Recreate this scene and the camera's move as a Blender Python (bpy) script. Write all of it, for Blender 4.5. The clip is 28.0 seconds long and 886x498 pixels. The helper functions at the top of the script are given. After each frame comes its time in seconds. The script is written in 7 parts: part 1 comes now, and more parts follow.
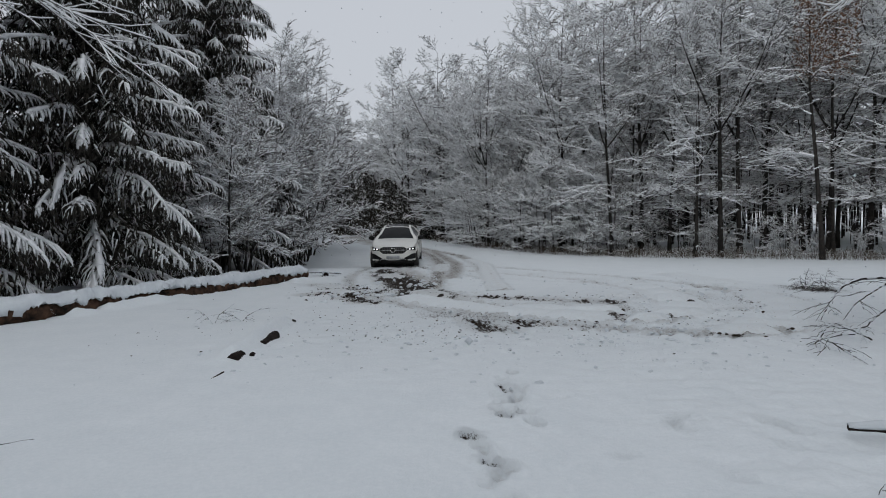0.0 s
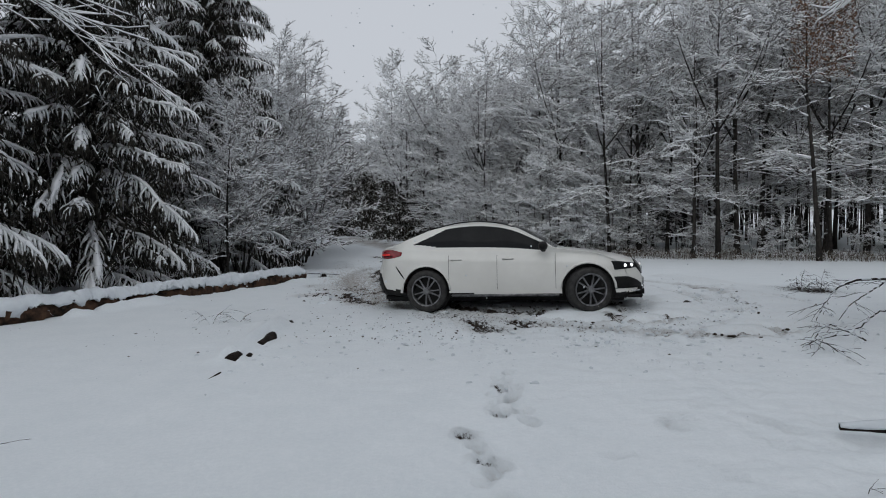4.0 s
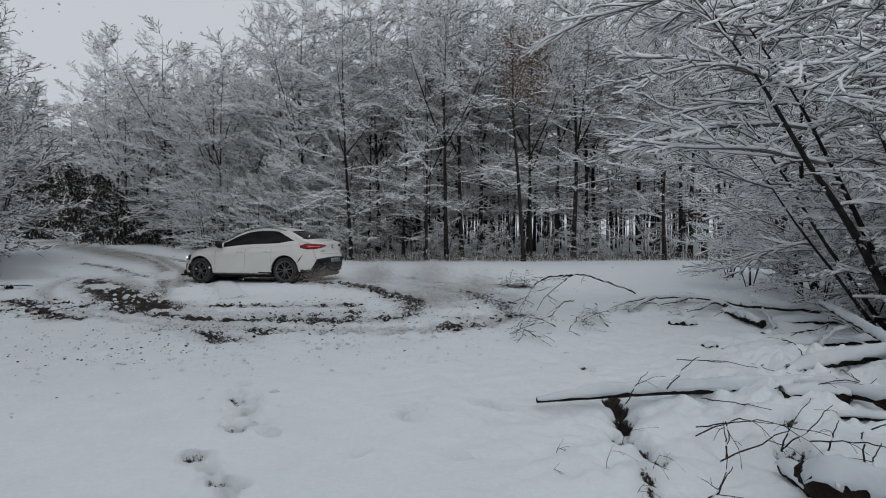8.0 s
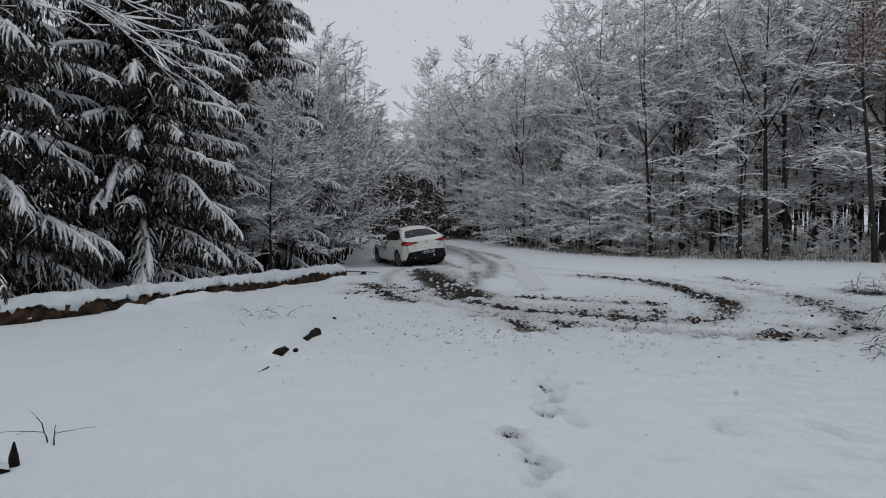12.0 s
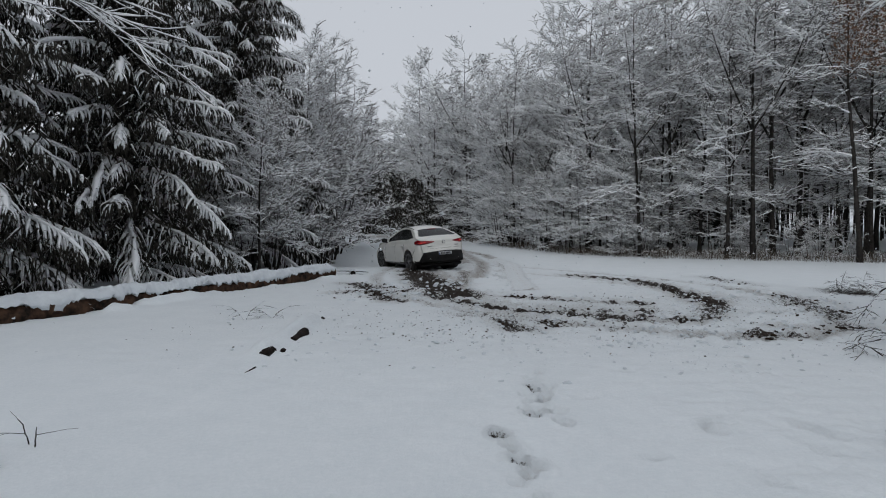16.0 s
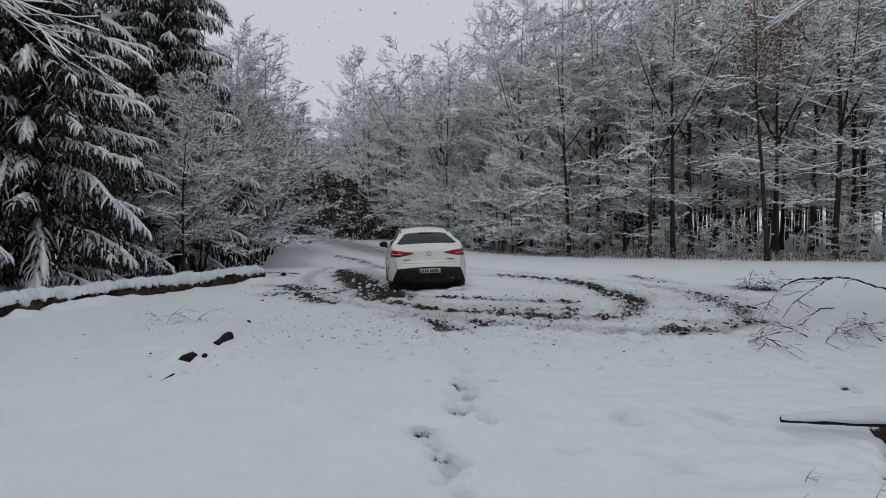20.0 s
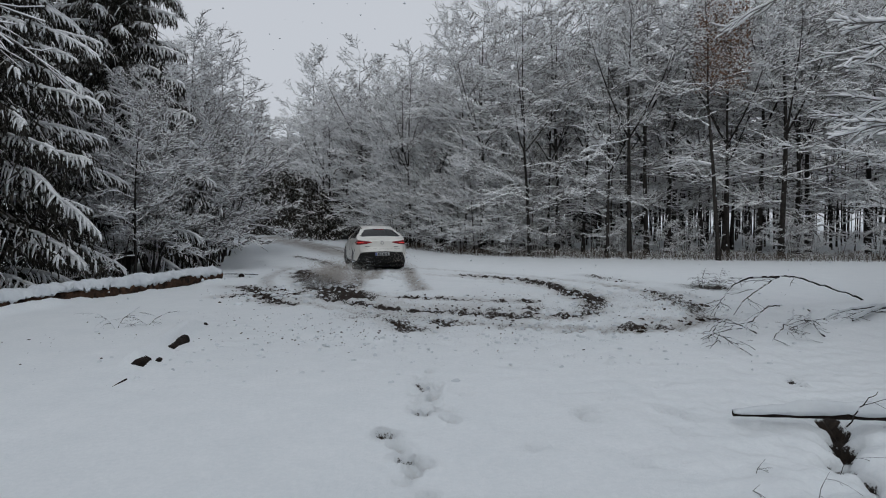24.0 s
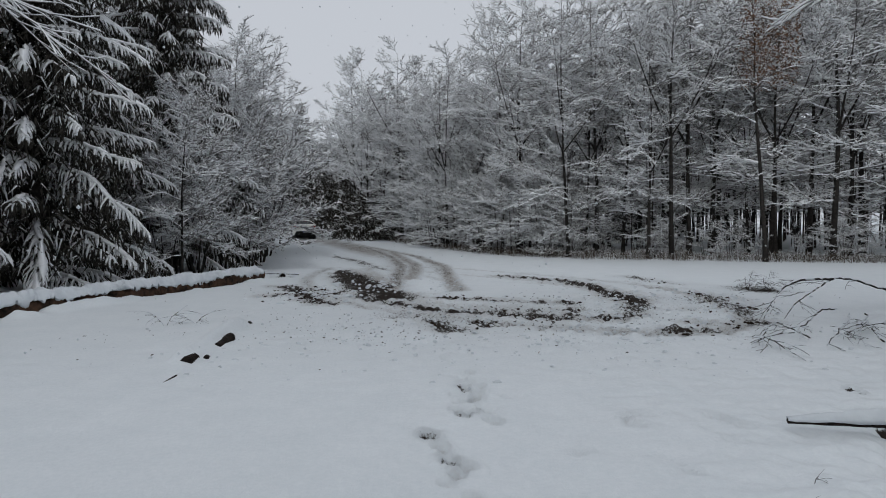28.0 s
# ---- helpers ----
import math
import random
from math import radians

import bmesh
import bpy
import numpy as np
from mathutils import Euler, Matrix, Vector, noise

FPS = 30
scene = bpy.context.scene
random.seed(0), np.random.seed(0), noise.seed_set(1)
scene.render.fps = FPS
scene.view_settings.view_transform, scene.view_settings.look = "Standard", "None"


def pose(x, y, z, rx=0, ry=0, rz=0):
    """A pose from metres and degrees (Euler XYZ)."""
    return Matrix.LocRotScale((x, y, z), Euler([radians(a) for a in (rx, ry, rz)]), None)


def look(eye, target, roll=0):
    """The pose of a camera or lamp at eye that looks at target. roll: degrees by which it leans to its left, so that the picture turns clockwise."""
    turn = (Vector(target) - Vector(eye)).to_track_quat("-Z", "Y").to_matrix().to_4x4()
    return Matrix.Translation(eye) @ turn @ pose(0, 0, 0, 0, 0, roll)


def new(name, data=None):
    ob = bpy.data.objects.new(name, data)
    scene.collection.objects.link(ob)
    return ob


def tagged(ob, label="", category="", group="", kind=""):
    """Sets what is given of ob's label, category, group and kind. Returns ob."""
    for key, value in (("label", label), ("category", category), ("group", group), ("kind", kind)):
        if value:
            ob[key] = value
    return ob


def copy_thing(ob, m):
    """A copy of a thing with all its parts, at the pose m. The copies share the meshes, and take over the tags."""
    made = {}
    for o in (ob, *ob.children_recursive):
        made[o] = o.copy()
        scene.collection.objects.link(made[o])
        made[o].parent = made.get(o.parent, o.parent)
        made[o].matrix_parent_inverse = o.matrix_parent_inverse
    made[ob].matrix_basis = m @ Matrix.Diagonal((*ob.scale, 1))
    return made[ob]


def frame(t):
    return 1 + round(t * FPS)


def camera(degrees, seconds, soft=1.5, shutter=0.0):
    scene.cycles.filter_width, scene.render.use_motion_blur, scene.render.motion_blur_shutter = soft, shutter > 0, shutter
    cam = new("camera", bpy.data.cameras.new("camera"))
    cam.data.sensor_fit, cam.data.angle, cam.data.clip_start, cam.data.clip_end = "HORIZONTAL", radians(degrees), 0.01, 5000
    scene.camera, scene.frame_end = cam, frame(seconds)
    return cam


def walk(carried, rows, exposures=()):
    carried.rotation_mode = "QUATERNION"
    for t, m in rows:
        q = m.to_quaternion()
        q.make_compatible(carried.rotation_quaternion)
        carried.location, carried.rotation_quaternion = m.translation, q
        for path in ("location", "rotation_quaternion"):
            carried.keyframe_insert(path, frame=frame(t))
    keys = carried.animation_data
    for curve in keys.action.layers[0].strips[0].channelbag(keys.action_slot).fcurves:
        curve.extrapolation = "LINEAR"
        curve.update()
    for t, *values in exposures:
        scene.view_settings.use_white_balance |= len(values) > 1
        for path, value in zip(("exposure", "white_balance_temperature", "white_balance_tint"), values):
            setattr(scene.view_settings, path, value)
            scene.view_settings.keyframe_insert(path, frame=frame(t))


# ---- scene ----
cam = camera(75.54, 28.0, 1.0)

# ---- camera path: seconds, x, y, yaw, pitch, roll ----
PATH = [
    (0.0, -0.00, 0.00, -0.00, -2.56, 0.93),
    (0.5, 0.00, 0.00, -0.11, -2.56, 0.93),
    (1.0, -0.00, 0.00, -0.19, -2.56, 0.95),
    (1.5, -0.01, 0.00, -0.20, -2.54, 0.98),
    (2.0, -0.01, -0.00, -0.07, -2.50, 1.01),
    (2.5, -0.01, -0.00, 0.16, -2.54, 0.96),
    (4.5, 0.08, -0.07, -0.51, -2.40, 0.81),
    (5.0, 0.19, -0.13, -10.31, -2.32, 0.54),
    (5.5, 0.22, -0.19, -23.11, -2.24, 0.20),
    (6.0, 0.21, -0.20, -30.93, -2.11, 0.06),
    (6.5, 0.19, -0.17, -33.92, -2.13, 0.03),
    (7.0, 0.18, -0.11, -34.36, -2.19, 0.06),
    (7.5, 0.13, -0.06, -32.37, -2.24, 0.03),
    (8.0, 0.06, -0.02, -25.44, -2.32, 0.16),
    (8.5, -0.01, -0.00, -15.68, -2.45, 0.28),
    (9.0, -0.04, -0.00, -7.67, -2.53, 0.51),
    (9.5, -0.05, -0.01, -2.75, -2.57, 0.68),
    (10.0, -0.07, -0.02, -0.11, -2.53, 0.71),
    (10.5, -0.08, -0.03, 1.49, -2.54, 0.72),
    (11.0, -0.06, -0.04, 2.48, -2.51, 0.78),
    (11.5, -0.08, -0.04, 3.05, -2.54, 0.75),
    (12.0, -0.07, -0.05, 3.46, -2.53, 0.72),
    (12.5, -0.06, -0.04, 3.53, -2.55, 0.69),
    (14.5, -0.06, -0.03, 3.16, -2.58, 0.64),
    (15.0, -0.05, -0.03, 3.02, -2.58, 0.62),
    (15.5, -0.05, -0.04, 2.80, -2.57, 0.61),
    (16.0, -0.04, -0.04, 2.53, -2.58, 0.61),
    (16.5, -0.03, -0.05, 2.17, -2.58, 0.58),
    (17.0, -0.03, -0.05, 1.88, -2.58, 0.58),
    (17.5, -0.02, -0.04, 1.60, -2.59, 0.57),
    (18.0, -0.00, -0.03, 1.08, -2.57, 0.56),
    (18.5, 0.01, -0.05, 0.18, -2.56, 0.54),
    (19.0, 0.03, -0.05, -1.06, -2.55, 0.52),
    (19.5, 0.05, -0.05, -2.43, -2.59, 0.53),
    (20.0, 0.06, -0.05, -3.84, -2.58, 0.54),
    (20.5, 0.06, -0.05, -5.12, -2.59, 0.50),
    (21.0, 0.06, -0.05, -6.19, -2.59, 0.50),
    (21.5, 0.07, -0.05, -6.83, -2.60, 0.47),
    (22.0, 0.06, -0.06, -7.39, -2.59, 0.46),
    (22.5, 0.06, -0.05, -7.84, -2.59, 0.45),
    (24.5, 0.03, -0.04, -7.53, -2.57, 0.42),
    (25.0, 0.01, -0.03, -7.03, -2.56, 0.41),
    (25.5, 0.00, -0.03, -6.75, -2.55, 0.42),
    (26.0, -0.00, -0.03, -6.32, -2.55, 0.44),
    (26.5, -0.00, -0.04, -5.83, -2.52, 0.46),
    (27.0, -0.00, -0.03, -5.35, -2.52, 0.47),
    (27.5, -0.01, -0.03, -4.82, -2.52, 0.48),
    (28.0, -0.01, -0.03, -4.10, -2.49, 0.52),
]
walk(cam, [(t, pose(x, y, 1.7, 90 + p, r, w)) for t, x, y, w, p, r in PATH])

# ---- overcast light ----
world = bpy.data.worlds.new("overcast_sky")
scene.world = world
world.use_nodes = True
wn, wl = world.node_tree.nodes, world.node_tree.links
sky = wn.new("ShaderNodeTexSky")
sky.sky_type, sky.sun_disc = "NISHITA", False
sky.sun_elevation, sky.sun_rotation = radians(30), radians(193)
sky.air_density, sky.dust_density, sky.ozone_density = 1.0, 4.0, 1.0
grey = wn.new("ShaderNodeHueSaturation")
grey.inputs["Saturation"].default_value = 0.12
cloud = wn.new("ShaderNodeMix")
cloud.data_type = "RGBA"
cloud.inputs["Factor"].default_value = 0.92
cloud.inputs["B"].default_value = (5.58, 5.92, 6.5, 1)
bg = wn["Background"]
bg.inputs["Strength"].default_value = 0.0995
wl.new(sky.outputs["Color"], grey.inputs["Color"])
wl.new(grey.outputs["Color"], cloud.inputs["A"])
wl.new(cloud.outputs["Result"], bg.inputs["Color"])
sun = new("sun", bpy.data.lights.new("sun", "SUN"))
sun.data.energy, sun.data.angle, sun.data.color = 0.56, radians(60), (0.97, 0.99, 0.96)
sun.matrix_world = look((-8, -24, 24), (0, 6, 0))
scene.view_settings.exposure = 0.0


# ---- materials ----
def material(name, build):
    m = bpy.data.materials.new(name)
    m.use_nodes = True
    build(m.node_tree.nodes, m.node_tree.links, m.node_tree.nodes["Principled BSDF"])
    return m


def node(nodes, kind, **values):
    n = nodes.new("ShaderNode" + kind)
    for k, v in values.items():
        n.inputs[k].default_value = v
    return n


def ramp(nodes, a, b, ca, cb):
    n = nodes.new("ShaderNodeValToRGB")
    n.color_ramp.elements[0].position, n.color_ramp.elements[1].position = a, b
    n.color_ramp.elements[0].color, n.color_ramp.elements[1].color = (*ca, 1), (*cb, 1)
    return n


def speckled(name, ca, cb, scale, rough, bump=0.0, bump_scale=40.0, metal=0.0, spec=0.5, coat=0.0, detail=6.0, per_object=0.0):
    """Two colours mixed by a noise of real size, with fine relief."""
    def build(n, l, p):
        geo = n.new("ShaderNodeTexCoord")
        a = node(n, "TexNoise", Scale=scale, Detail=detail, Roughness=0.65)
        l.new(geo.outputs["Object"], a.inputs["Vector"])
        r = ramp(n, 0.35, 0.66, ca, cb)
        l.new(a.outputs["Fac"], r.inputs["Fac"])
        out = r.outputs["Color"]
        if per_object:
            info = n.new("ShaderNodeObjectInfo")
            mr = node(n, "MapRange")
            mr.inputs["To Min"].default_value, mr.inputs["To Max"].default_value = 1 - per_object, 1 + per_object
            hs = n.new("ShaderNodeHueSaturation")
            l.new(info.outputs["Random"], mr.inputs["Value"])
            l.new(mr.outputs["Result"], hs.inputs["Value"])
            l.new(out, hs.inputs["Color"])
            out = hs.outputs["Color"]
        l.new(out, p.inputs["Base Color"])
        p.inputs["Roughness"].default_value, p.inputs["Metallic"].default_value = rough, metal
        p.inputs["Specular IOR Level"].default_value, p.inputs["Coat Weight"].default_value = spec, coat
        if bump:
            b = node(n, "TexNoise", Scale=bump_scale, Detail=4.0)
            l.new(geo.outputs["Object"], b.inputs["Vector"])
            bp = node(n, "Bump", Strength=bump, Distance=0.02)
            l.new(b.outputs["Fac"], bp.inputs["Height"])
            l.new(bp.outputs["Normal"], p.inputs["Normal"])
    return material(name, build)


# darker than the ground's snow: tree shade over the heap put into the colour
SNOW = speckled("snow", (0.59, 0.625, 0.66), (0.70, 0.735, 0.76), 3.0, 0.75, 0.35, 25.0, spec=0.25)
RIME = speckled("snow_on_twigs", (0.86, 0.87, 0.89), (0.93, 0.935, 0.945), 1.5, 0.8, 0.2, 30.0, spec=0.2)
BARK = speckled("wet_bark", (0.010, 0.009, 0.008), (0.042, 0.036, 0.032), 9.0, 0.85, 0.5, 30.0, spec=0.2, per_object=0.3)
TWIG = speckled("twig_bark", (0.055, 0.050, 0.048), (0.15, 0.137, 0.13), 2.0, 0.85, spec=0.2, per_object=0.35)
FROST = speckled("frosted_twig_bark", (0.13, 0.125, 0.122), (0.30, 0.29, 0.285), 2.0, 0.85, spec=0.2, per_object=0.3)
NEEDLE = speckled("spruce_needles", (0.026, 0.023, 0.019), (0.085, 0.076, 0.063), 5.0, 0.8, 0.4, 60.0, spec=0.2)
DEADLEAF = speckled("withered_oak_leaves", (0.09, 0.048, 0.030), (0.24, 0.135, 0.085), 4.0, 0.8, spec=0.2)
DRYGRASS = speckled("dry_grass", (0.07, 0.055, 0.045), (0.17, 0.14, 0.115), 6.0, 0.9, spec=0.1)
LOGBARK = speckled("log_bark", (0.004, 0.0035, 0.0035), (0.026, 0.017, 0.013), 12.0, 0.9, 1.0, 26.0, spec=0.2)
REDBARK = speckled("reddish_log_bark", (0.007, 0.006, 0.005), (0.105, 0.058, 0.036), 4.5, 0.9, 1.0, 22.0, spec=0.2)
ROTTEN = speckled("rotten_wet_wood", (0.003, 0.002, 0.0016), (0.022, 0.011, 0.0065), 9.0, 0.85, 1.0, 24.0, spec=0.25)
SLUSH = speckled("brown_slush", (0.30, 0.26, 0.23), (0.50, 0.46, 0.42), 6.0, 0.8, spec=0.2)
EARTH = speckled("dark_earth", (0.010, 0.008, 0.006), (0.06, 0.040, 0.028), 14.0, 0.95, 0.6, 40.0, spec=0.1)
CUTWOOD = speckled("cut_wood", (0.08, 0.035, 0.014), (0.17, 0.085, 0.036), 14.0, 0.8, 0.3, 60.0)
PAINT = speckled("white_car_paint", (0.64, 0.63, 0.595), (0.71, 0.70, 0.665), 1.3, 0.35, coat=0.4)
BLACKPL = speckled("black_trim", (0.005, 0.005, 0.005), (0.014, 0.0135, 0.013), 6.0, 0.55, 0.1, 80.0, spec=0.18)
GLASSC = speckled("tinted_glass", (0.010, 0.011, 0.012), (0.016, 0.017, 0.018), 2.0, 0.05, spec=0.10)
RUBBER = speckled("tyre_rubber", (0.012, 0.012, 0.012), (0.045, 0.043, 0.041), 10.0, 0.85, 0.4, 40.0)
ALLOY = speckled("alloy_rim", (0.09, 0.09, 0.094), (0.30, 0.30, 0.31), 12.0, 0.4, metal=0.7)
CHROME = speckled("chrome", (0.55, 0.55, 0.56), (0.7, 0.7, 0.7), 3.0, 0.2, metal=1.0)
DARKLENS = speckled("dark_lamp_lens", (0.04, 0.002, 0.003), (0.09, 0.005, 0.007), 9.0, 0.12, spec=0.5)
REDLENS = speckled("red_lamp_lens", (0.15, 0.005, 0.009), (0.28, 0.009, 0.016), 9.0, 0.12, spec=0.6, coat=0.5)
PLATEW = speckled("number_plate", (0.30, 0.31, 0.32), (0.46, 0.47, 0.48), 8.0, 0.4)
PLATEB = speckled("plate_blue", (0.02, 0.05, 0.25), (0.03, 0.08, 0.35), 8.0, 0.4)


def glow(name, colour, strength):
    def build(n, l, p):
        p.inputs["Base Color"].default_value = (*colour, 1)
        p.inputs["Emission Color"].default_value = (*colour, 1)
        p.inputs["Emission Strength"].default_value = strength
    return material(name, build)


LAMPWHITE = glow("lit_headlamp", (0.95, 0.97, 1.0), 1.6)
LAMPRED = glow("lit_rear_lamp", (0.9, 0.05, 0.04), 0.8)


def ground_nodes(n, l, p):
    tc = n.new("ShaderNodeTexCoord")
    at = n.new("ShaderNodeAttribute")
    at.attribute_name = "mud"
    big = node(n, "TexNoise", Scale=1.6, Detail=8.0, Roughness=0.7)
    fine = node(n, "TexNoise", Scale=14.0, Detail=9.0, Roughness=0.8)
    for t in (big, fine):
        l.new(tc.outputs["Object"], t.inputs["Vector"])
    def calc(op, x, y, clamp=False):
        m = n.new("ShaderNodeMath")
        m.operation, m.use_clamp = op, clamp
        for k, v in enumerate((x, y)):
            if isinstance(v, (int, float)):
                m.inputs[k].default_value = v
            else:
                l.new(v, m.inputs[k])
        return m.outputs[0]
    grit = node(n, "TexNoise", Scale=26.0, Detail=5.0, Roughness=0.7)
    l.new(tc.outputs["Object"], grit.inputs["Vector"])
    # mask of wet snow, and of the shade painted into the footprints
    wet = n.new("ShaderNodeAttribute")
    wet.attribute_name = "slush_and_shade"
    rough = calc("SUBTRACT", calc("ADD", calc("ADD", calc("MULTIPLY", big.outputs["Fac"], 0.7), calc("MULTIPLY", fine.outputs["Fac"], 0.8)), grit.outputs["Fac"]), 1.25)
    near_mud = calc("MULTIPLY", at.outputs["Fac"], 3.5, True)
    total = calc("ADD", at.outputs["Fac"], calc("MULTIPLY", calc("MULTIPLY", rough, 1.3), near_mud))
    cut = node(n, "MapRange")
    cut.inputs["From Min"].default_value, cut.inputs["From Max"].default_value = 0.25, 0.40
    l.new(total, cut.inputs["Value"])
    snow = ramp(n, 0.36, 0.62, (0.735, 0.775, 0.80), (0.815, 0.845, 0.865))
    l.new(calc("ADD", calc("MULTIPLY", big.outputs["Fac"], 0.45), calc("MULTIPLY", grit.outputs["Fac"], 0.55)), snow.inputs["Fac"])
    melt = node(n, "MapRange")
    melt.inputs["From Min"].default_value, melt.inputs["From Max"].default_value = 0.16, 0.80
    l.new(calc("MULTIPLY", wet.outputs["Fac"], calc("ADD", calc("MULTIPLY", rough, 1.8), 1.0)), melt.inputs["Value"])
    damp = n.new("ShaderNodeMix")
    damp.data_type = "RGBA"
    l.new(melt.outputs["Result"], damp.inputs["Factor"])
    l.new(snow.outputs["Color"], damp.inputs["A"])
    damp.inputs["B"].default_value = (0.25, 0.205, 0.165, 1)
    grass = node(n, "TexNoise", Scale=22.0, Detail=8.0, Roughness=0.8)
    l.new(tc.outputs["Object"], grass.inputs["Vector"])
    soil = ramp(n, 0.36, 0.70, (0.010, 0.0075, 0.006), (0.056, 0.039, 0.029))
    l.new(grass.outputs["Fac"], soil.inputs["Fac"])
    slush_and_shade = n.new("ShaderNodeMix")
    slush_and_shade.data_type = "RGBA"
    l.new(cut.outputs["Result"], slush_and_shade.inputs["Factor"])
    l.new(damp.outputs["Result"], slush_and_shade.inputs["A"])
    l.new(soil.outputs["Color"], slush_and_shade.inputs["B"])
    l.new(slush_and_shade.outputs["Result"], p.inputs["Base Color"])
    p.inputs["Roughness"].default_value = 0.72
    p.inputs["Specular IOR Level"].default_value = 0.25
    relief = node(n, "TexNoise", Scale=9.0, Detail=9.0, Roughness=0.62)
    l.new(tc.outputs["Object"], relief.inputs["Vector"])
    grain = node(n, "TexNoise", Scale=55.0, Detail=4.0, Roughness=0.6)
    l.new(tc.outputs["Object"], grain.inputs["Vector"])
    bp = node(n, "Bump", Strength=0.55, Distance=0.05)
    bumps = calc("ADD", calc("MULTIPLY", relief.outputs["Fac"], 0.22), calc("MULTIPLY", grain.outputs["Fac"], 0.16))
    churned = calc("MULTIPLY", calc("ADD", grit.outputs["Fac"], fine.outputs["Fac"]), calc("ADD", calc("MULTIPLY", wet.outputs["Fac"], 6.0), calc("MULTIPLY", at.outputs["Fac"], 6.0)))
    l.new(calc("ADD", bumps, churned), bp.inputs["Height"])
    l.new(bp.outputs["Normal"], p.inputs["Normal"])


GROUND = material("trodden_snow_over_soil", ground_nodes)


# ---- mesh helpers ----
def mesh_ob(name, verts, faces, mats, index=None, parent=None, label="", smooth=False):
    me = bpy.data.meshes.new(name)
    me.from_pydata([tuple(v) for v in verts], [], [tuple(f) for f in faces])
    for m in mats:
        me.materials.append(m)
    if index is not None:
        me.polygons.foreach_set("material_index", np.asarray(index, dtype=np.int32))
    if smooth:
        me.polygons.foreach_set("use_smooth", np.ones(len(me.polygons), dtype=bool))
    me.update()
    ob = new(name, me)
    if parent:
        ob.parent = parent
    if label:
        ob["label"] = label
    return ob


def part(name, bm, mat, parent, label="", smooth=True):
    me = bpy.data.meshes.new(name)
    bm.normal_update()
    bm.to_mesh(me)
    bm.free()
    me.materials.append(mat)
    if smooth:
        me.polygons.foreach_set("use_smooth", np.ones(len(me.polygons), dtype=bool))
    ob = new(name, me)
    ob.parent = parent
    if label:
        ob["label"] = label
    return ob


def empty(name, m=None):
    ob = new(name)
    ob.empty_display_size = 0.2
    if m is not None:
        ob.matrix_basis = m
    return ob


